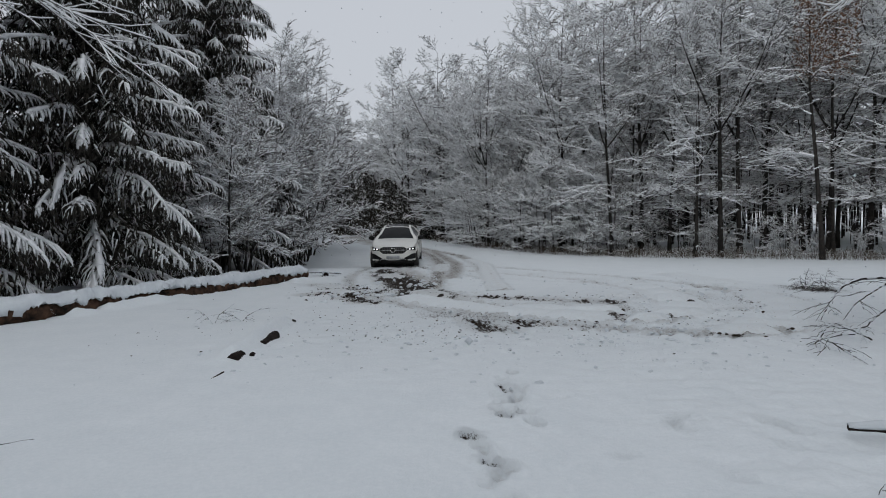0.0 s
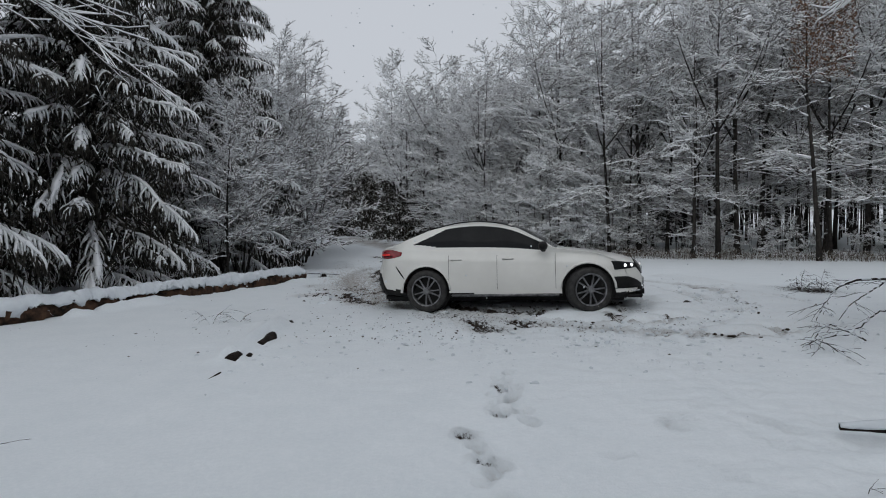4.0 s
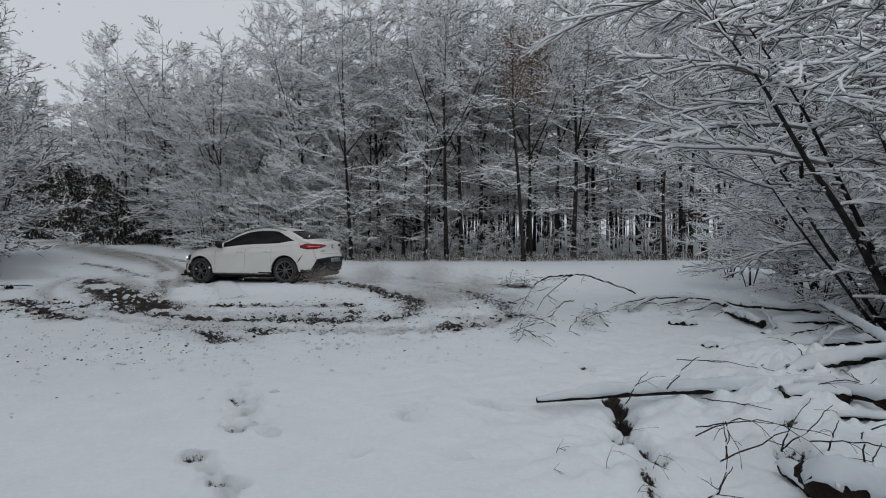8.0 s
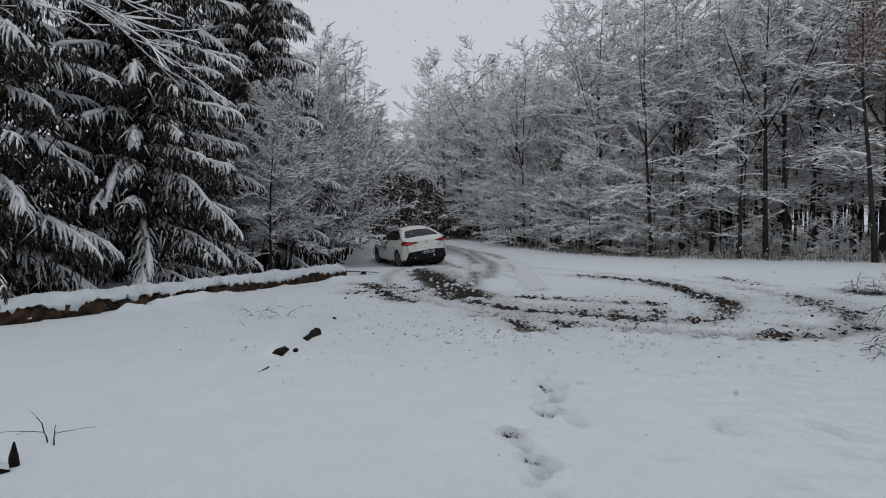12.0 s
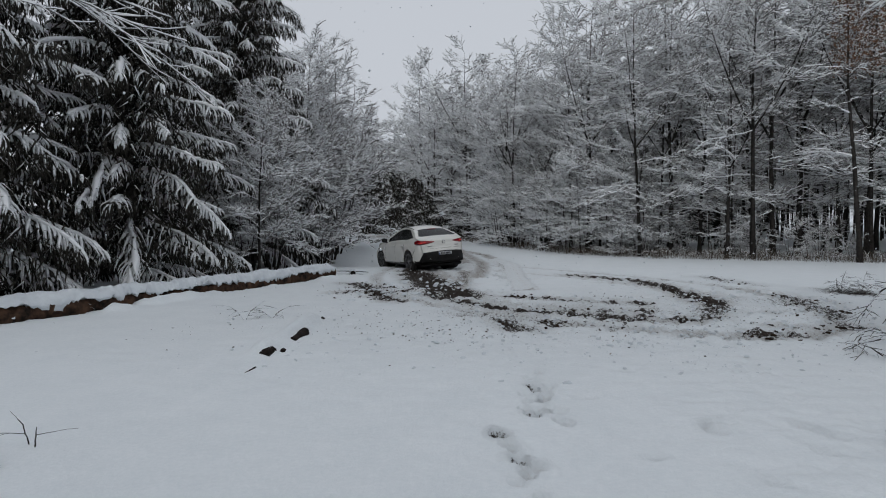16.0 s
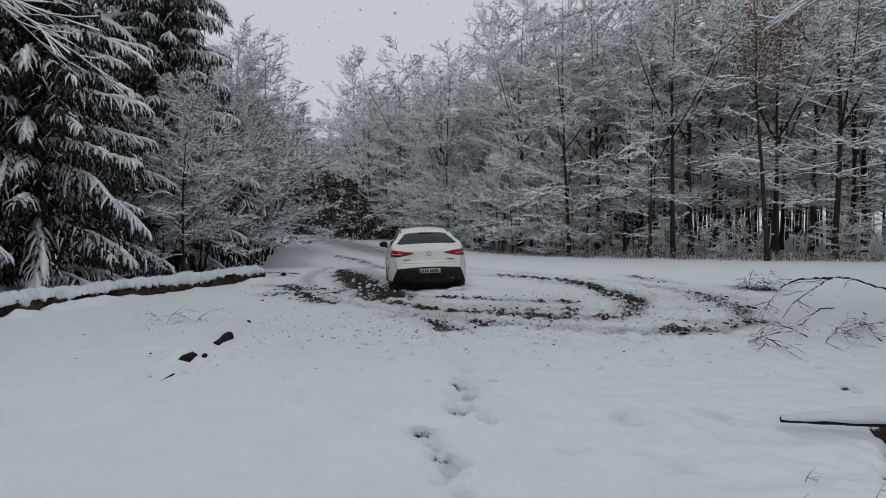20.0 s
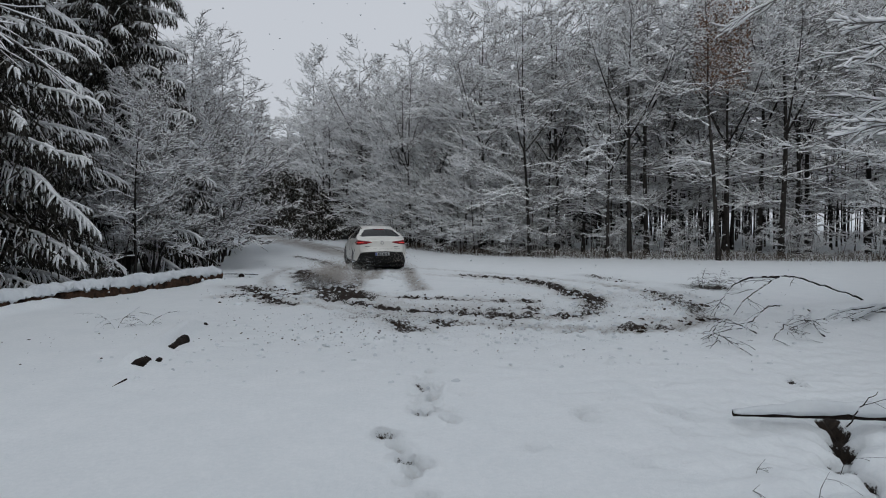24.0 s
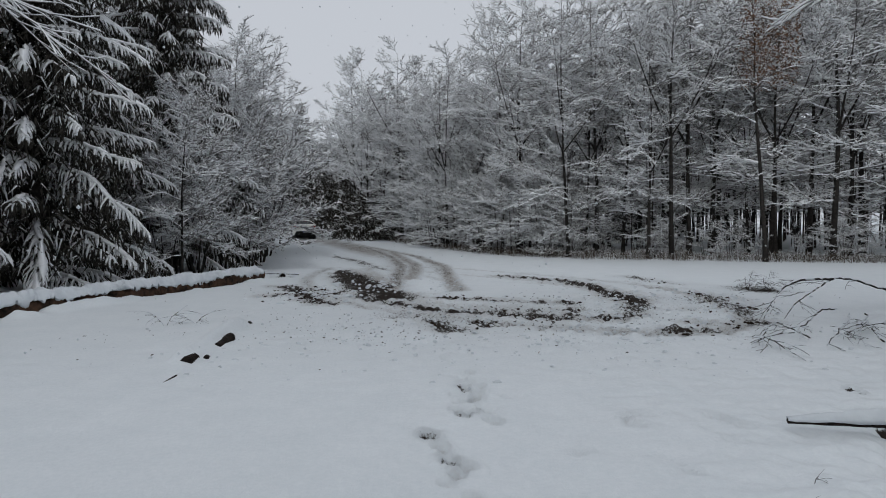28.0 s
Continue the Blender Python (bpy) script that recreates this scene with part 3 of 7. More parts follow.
    for k in np.nonzero(flat_in)[0]:
        x, y = rowz[k]
        soft[k] = noise.noise((x * 0.55, y * 0.55, 0.0)) + 0.5 * noise.noise((x * 1.7, y * 1.7, 3.0))
        dents[k] = noise.noise((x * 3.4, y * 2.6, 5.0)) if y < 11 else 0.0
        clod[k] = noise.noise((x * 4.5, y * 4.5, 7.0)) + 0.6 * noise.noise((x * 10.0, y * 10.0, 9.0))
    soft, clod, dents = soft.reshape(X.shape), clod.reshape(X.shape), dents.reshape(X.shape)
    lumpy = np.clip(1.3 * np.exp(-((X - 3.4) ** 2 + (Y - 2.6) ** 2) / 2.2) + np.exp(-((X - 6.0) ** 2 + (Y - 3.6) ** 2) / 5) + 0.7 * np.exp(-((X - 9.0) ** 2 + (Y - 7.0) ** 2) / 4) + 0.45 * np.exp(-((X - 0.6) / 0.26) ** 2 - ((Y - 5.2) / 0.7) ** 2) + 0.28 * np.exp(-((X - 2.4) / 0.9) ** 2 - ((Y - 5.2) / 1.6) ** 2) + 0.42 * np.exp(-((X - 3.2) / 3.2) ** 2 - ((Y - 8.7) / 1.3) ** 2), 0, 1.2)
    Z += 0.013 * soft - 0.016 * np.clip(dents - 0.18, 0, 1) * np.clip((11 - Y) / 2, 0, 1) + 0.034 * lumpy * clod + (0.005 + 0.16 * np.clip(mud + 0.5 * ridge, 0, 0.55) + 0.07 * slush_and_shade) * clod - depth + 0.35 * ridge * (clod > 0.1)
    mud = mud + 0.10 * np.clip(soft, -1, 1) * (mud > 0.08)
    # footprints
    for k, (px, py, w) in enumerate(PRINTS):
        a = radians(20 + 40 * math.sin(k * 2.3))
        u = ((X - px) * math.cos(a) + (Y - py) * math.sin(a)) / 0.047
        v = (-(X - px) * math.sin(a) + (Y - py) * math.cos(a)) / 0.072
        q = u * u + v * v
        q = q * np.clip(1 + 0.35 * wav + 0.9 * clod, 0.3, 3)
        Z += -0.12 * w * np.exp(-np.minimum(q, 8) ** 2 * 0.7) + 0.016 * w * np.exp(-((np.sqrt(q) - 1.7) ** 2) * 4)
        # grey tint: trodden wet snow, and painted shade for the hollow of the print
        slush_and_shade = np.maximum(slush_and_shade, 0.62 * w * np.exp(-q * 0.7))
        if w > 0.65:
            mud = np.maximum(mud, 0.62 * min(1, w + 0.2) * np.exp(-((u - 0.2) ** 2 + (v - 0.2) ** 2) * (0.42 if w > 0.85 else 0.9)))
    # humps of snow over the brush
    for px, py, r, h in ((4.6, 2.9, 0.5, 0.16), (5.4, 3.4, 0.7, 0.2), (6.3, 3.6, 0.6, 0.22), (4.3, 2.0, 0.45, 0.14), (3.75, 1.9, 0.30, 0.06), (8.6, 7.6, 0.8, 0.14), (9.4, 6.8, 0.8, 0.16), (7.2, 5.0, 0.5, 0.08), (10.2, 8.0, 0.9, 0.14), (3.0, 2.9, 0.2, 0.06), (2.7, 3.2, 0.15, 0.05), (2.5, 2.9, 0.12, 0.06), (2.75, 2.75, 0.12, 0.05)):
        Z += h * np.exp(-((X - px) ** 2 + (Y - py) ** 2) / (2 * r * r)) * (1 + 0.35 * clod)
    Z += 0.17 * np.exp(-((X + 2.74) / 0.15) ** 2) * 0.25 * (1 + np.tanh((Y - 7.05) * 7)) * (1 - np.tanh((Y - 9.75) * 7)) * (1 + 0.3 * soft)
    # snow banked against the felled trunk
    trunk = [(-4.25, 18.1), (-5.15, 15.5), (-6.05, 13.1), (-7.05, 10.85), (-8.3, 9.05), (-9.4, 7.65)]
    near = near_line(X, Y, trunk)
    Z += np.clip(0.02 + 0.20 * soft + 0.07 * clod, 0, 0.16) * np.exp(-(near / 0.2) ** 2)
    ny, nx = X.shape
    idx = np.arange(nx * ny).reshape(ny, nx)
    faces = np.stack([idx[:-1, :-1], idx[:-1, 1:], idx[1:, 1:], idx[1:, :-1]], -1).reshape(-1, 4)
    me = bpy.data.meshes.new("ground")
    me.vertices.add(nx * ny)
    me.vertices.foreach_set("co", np.stack([X, Y, Z], -1).ravel())
    me.loops.add(faces.size)
    me.loops.foreach_set("vertex_index", faces.ravel().astype(np.int32))
    me.polygons.add(len(faces))
    me.polygons.foreach_set("loop_start", np.arange(0, faces.size, 4, dtype=np.int32))
    me.polygons.foreach_set("use_smooth", np.ones(len(faces), dtype=bool))
    me.materials.append(GROUND)
    me.update(calc_edges=True)
    att = me.attributes.new("mud", "FLOAT", "POINT")
    att.data.foreach_set("value", np.clip(mud, 0, 1).ravel().astype(np.float32))
    att = me.attributes.new("slush_and_shade", "FLOAT", "POINT")
    att.data.foreach_set("value", np.clip(slush_and_shade, 0, 1).ravel().astype(np.float32))
    return tagged(new("ground", me), "snow-covered clearing with muddy wheel ruts and footprints", "ground", "", "structure")


build_ground()


# ---- trees ----
def rows_of(path, radii, snow):
    return [(*path[i], *path[i + 1], radii[i], radii[i + 1], snow) for i in range(len(path) - 1)]


def grow(rng, start, heading, rise, length, n, bend, wander):
    """A wandering branch: its points."""
    p, pts = Vector(start), [Vector(start)]
    for k in range(n):
        heading += rng.uniform(-wander, wander)
        rise += bend / n + rng.uniform(-wander, wander) * 0.5
        p = p + Vector((math.cos(heading) * math.cos(rise), math.sin(heading) * math.cos(rise), math.sin(rise))) * (length / n)
        pts.append(p.copy())
    return pts, heading


def spray(rng, segs, pts, head, radius, length, snow, sub, fine, stroke=1.0, up=0.3, parts=2):
    """Side branches and twigs along a limb."""
    n = len(pts) - 1
    for k in range(sub):
        f = 0.15 + 0.85 * (k + rng.random()) / sub
        i = min(int(f * n), n - 1)
        p = pts[i].lerp(pts[i + 1], f * n - i)
        side = 1 if k % 2 else -1
        h2 = head + side * rng.uniform(0.35, 1.2)
        l2 = length * rng.uniform(0.22, 0.55) * (1.15 - 0.6 * f)
        q, h3 = grow(rng, p, h2, rng.uniform(-0.15, 0.35) + up, l2, 3, rng.uniform(-0.7, 0.3), 0.32)
        r = max(radius * (1 - 0.7 * f) * 0.55, 0.009 * stroke)
        segs += rows_of(q, [r, r * 0.8, r * 0.6, r * 0.35], snow)
        for j in range(fine):
            g = 0.2 + 0.8 * (j + rng.random()) / fine
            ii = min(int(g * 3), 2)
            pp = q[ii].lerp(q[ii + 1], g * 3 - ii)
            s3 = 1 if j % 2 else -1
            l3 = l2 * rng.uniform(0.25, 0.65)
            tw, _ = grow(rng, pp, h3 + s3 * rng.uniform(0.25, 1.1), rng.uniform(-0.35, 0.55) + up, l3, parts if l3 > 0.3 else 1, rng.uniform(-0.8, 0.2), 0.45)
            segs += rows_of(tw, [0.009 * stroke, 0.007 * stroke, 0.005 * stroke, 0.003 * stroke][:len(tw)], snow * 0.75)


def leafless_tree(name, seed, height, radius, crown_base, spread, limbs, sub, fine, label, category="tree", lean=0.0, snow=0.028, stroke=1.0, stems=1, group="", fork=0.0, droop=0.0):
    """A bare tree or shrub, its branches loaded with fresh snow: trunk and crown. fork: where the leader splits."""
    rng = random.Random(seed)
    root = empty(name)
    tv, tf, segs = [], [], []

    def add_tube(pts, rad, sides):
        vs, fs = tube_rings(pts, rad, sides, 0.08, rng)
        o = len(tv)
        tv.extend(vs)
        tf.extend(tuple(i + o for i in f) for f in fs)

    def clothe(pts, rad, lo, hi, count, reach, g0, g1):
        n = len(pts) - 1
        gold = rng.uniform(0, 6)
        for k in range(count):
            f = lo + (hi - lo) * ((k + rng.random()) / count)
            i = min(int(f * n), n - 1)
            at = pts[i].lerp(pts[i + 1], f * n - i)
            g = g0 + (g1 - g0) * (f - lo) / max(hi - lo, 1e-3)
            length = reach * (0.6 + 0.7 * math.sin(math.pi * min(g * 0.75 + 0.22, 1.0))) * rng.uniform(0.6, 1.2)
            gold += 2.4 + rng.uniform(-0.5, 0.5)
            rise = 0.12 + 0.85 * g + rng.uniform(-0.25, 0.45) - droop * (1 - g)
            bpts, hd = grow(rng, at, gold, rise, length, 5, rng.uniform(-0.8, 0.3), 0.30)
            r = max(0.013, min(rad[i] * 0.42, 0.045)) * stroke ** 0.5
            segs.extend(rows_of(bpts, [r, r * 0.82, r * 0.66, r * 0.5, r * 0.36, r * 0.22], snow))
            spray(rng, segs, bpts, hd, r, length, snow, sub, fine, stroke)

    for st in range(stems):
        az = 2 * math.pi * st / stems + rng.uniform(-0.4, 0.4)
        off = 0.0 if stems == 1 else radius * 1.6
        p0 = Vector((off * math.cos(az), off * math.sin(az), -0.15))
        tilt = lean * rng.uniform(0.6, 1.2) if stems > 1 else lean
        hgt = height * (1 if st == 0 else rng.uniform(0.65, 0.98))
        top = fork if fork else 1.0
        pts, p, n = [p0], p0.copy(), 10
        dx, dy = math.cos(az) * tilt, math.sin(az) * tilt
        for k in range(n):
            dx, dy = dx * 0.8 + rng.uniform(-0.05, 0.05), dy * 0.8 + rng.uniform(-0.05, 0.05)
            if stems > 1:
                dx, dy = dx * 0.8 + math.cos(az) * tilt * 0.36, dy * 0.8 + math.sin(az) * tilt * 0.36
            p = p + Vector((dx, dy, 1)) * (hgt * top / n)
            pts.append(p.copy())
        end = 0.55 if fork else 0.08
        rad = [radius * (1.25 if k == 0 else 1 - (1 - end) * k / n) for k in range(n + 1)]
        add_tube(pts, rad, 6)
        per = max(1, limbs // stems)
        if not fork:
            clothe(pts, rad, crown_base, 0.985, per, spread, 0, 1)
        else:
            low = max(2, int(per * 0.42))
            clothe(pts, rad, crown_base / fork, 0.98, low, spread, 0, 0.45)
            arms = rng.choice((3, 3, 4))
            for q in range(arms):
                h = az + 2 * math.pi * q / arms + rng.uniform(-0.5, 0.5)
                tilt2 = rng.uniform(0.15, 0.42)
                arm, _ = grow(rng, pts[-1 - (q % 2)], h, math.pi / 2 - tilt2, hgt * (1 - fork) * rng.uniform(0.8, 1.08), 7, rng.uniform(0.0, 0.2), 0.13)
                r0 = radius * 0.45
                ar = [r0 * (1 - 0.85 * k / 7) for k in range(8)]
                add_tube(arm, ar, 5)
                clothe(arm, ar, 0.08, 0.99, max(2, (per - low) // arms), spread * 0.72, 0.4, 1.0)
    mesh_ob("trunk", tv, tf, [BARK], None, root, "", True)
    twig_mesh("crown", segs, [TWIG, RIME], root, "bare branches under fresh snow", cover=0.96, fine=0.024, rime=0.75)
    return tagged(root, label, category, group)


def heading_at(pts, f):
    """Point, heading and rise of a branch at a share f of its way."""
    n = len(pts) - 1
    i = min(int(f * n), n - 1)
    d = pts[i + 1] - pts[i]
    return pts[i].lerp(pts[i + 1], f * n - i), math.atan2(d.y, d.x), math.atan2(d.z, math.hypot(d.x, d.y))


def fronds(rng, segs, limb, length, r, sec, ter, tips, stroke, snow, lift=0.05):
    """Side branches, twigs and tips of a limb, spread in flat layers, each dividing into the next."""
    for j in range(sec):
        fj = 0.12 + 0.87 * (j + rng.random()) / sec
        p2, h2, e2 = heading_at(limb, fj)
        l2 = length * rng.uniform(0.22, 0.44) * (1.15 - 0.6 * fj)
        q2, _ = grow(rng, p2, h2 + (1 if j % 2 else -1) * rng.uniform(0.40, 1.0), e2 * 0.62 + rng.uniform(-0.24, 0.36) + lift, l2, 3, rng.uniform(-0.4, 0.4), 0.34)
        r2 = max(0.012 * stroke, r * 0.42)
        segs.extend(rows_of(q2, [r2, r2 * 0.85, r2 * 0.7, r2 * 0.45], snow))
        for m in range(ter):
            fm = 0.14 + 0.85 * (m + rng.random()) / ter
            p3, h3, e3 = heading_at(q2, fm)
            l3 = max(0.22, l2 * rng.uniform(0.34, 0.66))
            q3, _ = grow(rng, p3, h3 + (1 if m % 2 else -1) * rng.uniform(0.3, 1.0), e3 * 0.7 + rng.uniform(-0.34, 0.42) + lift, l3, 2, rng.uniform(-0.4, 0.4), 0.4)
            segs.extend(rows_of(q3, [0.010 * stroke, 0.008 * stroke, 0.004 * stroke], snow * 0.85))
            for n in range(tips):
                p4, h4, e4 = heading_at(q3, rng.uniform(0.15, 1.0))
                l4 = max(0.14, l3 * rng.uniform(0.3, 0.7))
                q4, _ = grow(rng, p4, h4 + rng.choice((-1, 1)) * rng.uniform(0.25, 1.0), e4 * 0.7 + rng.uniform(-0.4, 0.5) + lift, l4, 1, 0, 0.2)
                segs.append((*q4[0], *q4[1], 0.010 * stroke, 0.0, snow * 0.62))


def bushy_tree(name, seed, height, radius, base, reach, limbs, sec, ter, tips, label, category="tree", group="", stems=1, lean=0.0, rise=(0.0, 0.78), stroke=1.0, snow=0.03, crook=0.05, cover=0.98):
    """A broad-crowned tree or bush: limbs in flat spreading layers under a rounded top, all under snow."""
    rng = random.Random(seed)
    root = empty(name)
    segs = []
    for st in range(stems):
        az = 2 * math.pi * st / stems + rng.uniform(-0.5, 0.5)
        off = 0.0 if stems == 1 else radius * 2.5
        p = Vector((off * math.cos(az), off * math.sin(az), -0.15))
        pts, dx, dy = [p.copy()], 0.0, 0.0
        hgt = height * 0.90 * (1 if st == 0 else rng.uniform(0.6, 0.95))
        for k in range(10):
            dx, dy = dx * 0.6 + rng.uniform(-crook, crook), dy * 0.6 + rng.uniform(-crook, crook)
            p = p + Vector((dx + math.cos(az) * lean, dy + math.sin(az) * lean, 1)) * (hgt / 10)
            pts.append(p.copy())
        rad = [radius * (1.3 if k == 0 else 0.05 + 0.95 * (1 - k / 10) ** 1.1) for k in range(11)]
        tube("trunk", pts, rad, 6, BARK, root, "", 0.08, rng)
        axes = [(pts, base, 0.0, max(1, limbs // stems), reach)]
        if stems == 1 and height > 10:
            axes = [(pts, base, 0.0, limbs * 12 // 20, reach)]
            turn = rng.uniform(0, 6.28)
            for q in range(3):
                lead, _ = grow(rng, pts[4 + q // 2], turn + 2.1 * q, 0.95 + rng.uniform(-0.1, 0.1), hgt * rng.uniform(0.36, 0.44), 8, 0.35, 0.16)
                tube("leader", lead, [radius * 0.42 * (1 - 0.115 * w) for w in range(9)], 5, BARK, root, "", 0.08, rng)
                axes.append((lead, 0.2, 0.45, limbs * 3 // 20 + q % 2, reach * 0.72))
        for axis, low, g0, count, far in axes:
            gold = rng.uniform(0, 6)
            for k in range(count):
                f = low + (0.995 - low) * ((k + rng.random()) / count) ** 0.8
                g = g0 + (1 - g0) * (f - low) / (1 - low)
                at, _, _ = heading_at(axis, f)
                length = far * (0.80 + 0.9 * g - 1.28 * g * g) * rng.uniform(0.75, 1.2)
                gold += 2.4 + rng.uniform(-0.5, 0.5)
                limb, _ = grow(rng, at, gold, rise[0] + (rise[1] - rise[0]) * g * g + rng.uniform(-0.2, 0.3), length, 6, rng.uniform(-0.35, 0.4), 0.34)
                r = max(0.012, min(radius * 0.26 * (1.1 - 0.8 * f), 0.028)) * stroke ** 0.5
                segs.extend(rows_of(limb, [r * (1 - 0.12 * q) for q in range(7)], snow * 0.85))
                fronds(rng, segs, limb, length, r, sec, ter, tips, stroke, snow)
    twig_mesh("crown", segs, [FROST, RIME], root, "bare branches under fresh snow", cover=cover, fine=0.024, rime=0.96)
    return tagged(root, label, category, group)


def spruce(name, seed, height, base_len, whorl, label, skirt=0.6, group="", dust=1.0, top_fine=10.0):
    """A spruce: arching boughs, each a comb of side twigs with snow lying along them and dark needles hanging below."""
    rng = random.Random(seed)
    root = empty(name)
    pts = [(rng.uniform(-0.05, 0.05), rng.uniform(-0.05, 0.05), -0.2 + (height + 0.2) * k / 12) for k in range(13)]
    tube("trunk", pts, [0.02 + 0.20 * (height / 18) * (1 - k / 12) for k in range(13)], 7, BARK, root, "", 0.06, rng)
    segs, white = [], []
    z, az = skirt, rng.uniform(0, 6)
    while z < height * 0.985:
        g = z / height
        n = 6 if g < 0.7 else 5
        close = z < top_fine
        for k in range(n):
            az += 2 * math.pi / n + rng.uniform(-0.4, 0.4)
            length = base_len * (1 - g) ** 0.75 * rng.uniform(0.65, 1.08) + 0.3
            m = 9
            bough, hd = grow(rng, (0, 0, z + rng.uniform(-0.25, 0.25)), az, 0.05 + 0.35 * g, length, m, -0.72 + 0.2 * g + rng.uniform(-0.2, 0.3), 0.09)
            load = (1.0 if rng.random() < (0.58 if z < 4.0 else 0.84 if z < 6.5 else 0.97) else rng.uniform(0.1, 0.4)) * dust
            segs += rows_of(bough, [0.034 - 0.0025 * j for j in range(m + 1)], 0.0)
            if load > 0.5:
                white += rows_of([p + Vector((rng.uniform(-0.03, 0.03), rng.uniform(-0.03, 0.03), 0.05)) for p in bough[2:]], [rng.uniform(0.035, 0.085) for q in range(m - 2)] + [0.02], 0.02)
            step = 0.085 if close else 0.26
            fan = rng.uniform(0.16, 0.26)
            count = max(4, int(length * 0.85 / step))
            for j in range(count):
                f = 0.14 + 0.86 * (j + 0.7 * rng.random()) / count
                i = min(int(f * m), m - 1)
                p = bough[i].lerp(bough[i + 1], f * m - i)
                d = (bough[i + 1] - bough[i])
                h0, e0 = math.atan2(d.y, d.x), math.atan2(d.z, math.hypot(d.x, d.y))
                wide = length * fan * min(1.0, f * 2.2) * (1.12 - f) ** 0.5 * rng.uniform(0.45, 1.25) + 0.06
                for side in (-1, 1):
                    q, _ = grow(rng, p, h0 + side * rng.uniform(0.45, 1.25), e0 * 0.7 - 0.15 + rng.uniform(-0.45, 0.25), wide, 3 if close else 2, -0.9, 0.26)
                    segs += rows_of(q, [0.018, 0.018, 0.014, 0.003], 0.003) if close else rows_of(q, [0.035, 0.03, 0.004], 0.004)
                    if rng.random() < load * 0.80:
                        lift = Vector((0, 0, 0.035))
                        w = rng.uniform(0.016, 0.042) * (1 if close else 2.2)
                        white += rows_of([v + lift for v in q], [w, w * 1.05, w * 0.8, w * 0.15], 0.012) if close else rows_of([v + lift for v in q], [w, w, w * 0.2], 0.012)
                    for c in range(3 if close else 1):
                        u = rng.uniform(0.25, 1.0) * (len(q) - 1)
                        iu = min(int(u), len(q) - 2)
                        s0 = q[iu].lerp(q[iu + 1], u - iu)
                        drop = rng.uniform(0.08, 0.24) * (1 if close else 1.6)
                        s1 = s0 + Vector((rng.uniform(-0.06, 0.06), rng.uniform(-0.06, 0.06), -drop))
                        segs.append((*s0, *s1, 0.020 if close else 0.035, 0.0, 0.0 if z < 5.0 else 0.004))
        z += whorl * rng.uniform(0.75, 1.25)
    # dim inside of the tree: bare hanging twigs
    for k in range(int((620 if top_fine else 200) * height)):
        zz = skirt + (height * 0.9 - skirt) * rng.random()
        rr = base_len * (1 - zz / height) * math.sqrt(rng.random()) * 0.72
        a = rng.uniform(0, 6.28)
        p = Vector((rr * math.cos(a), rr * math.sin(a), zz))
        q = p + Vector((rng.uniform(-0.3, 0.3), rng.uniform(-0.3, 0.3), -rng.uniform(0.12, 0.45)))
        segs.append((*p, *q, 0.026, 0.0, 0.003))
    twig_mesh("crown", segs, [NEEDLE, RIME], root, "dark needled boughs bent down by snow", cover=0.30, fine=0.1)
    if white:
        twig_mesh("snow_load", white, [RIME, RIME], root, "fresh snow lying along the boughs", cover=0.0, fine=0.2)["kind"] = "stuff"
    return tagged(root, label, "tree", group)


def placed(proto, x, y, turn, scale=1.0, first=False, sink=0.0, lean=(0, 0)):
    m = pose(x, y, float(base_height(np.float64(x), np.float64(y))) - sink, lean[0], lean[1], turn) @ Matrix.Scale(scale, 4)
    if first:
        proto.matrix_basis = m
        return proto
    return copy_thing(proto, m)


def plant(protos, spots):
    used = set()
    for k, (kind, x, y, turn, s) in enumerate(spots):
        placed(protos[kind], x, y, turn, s, kind not in used)
        used.add(kind)


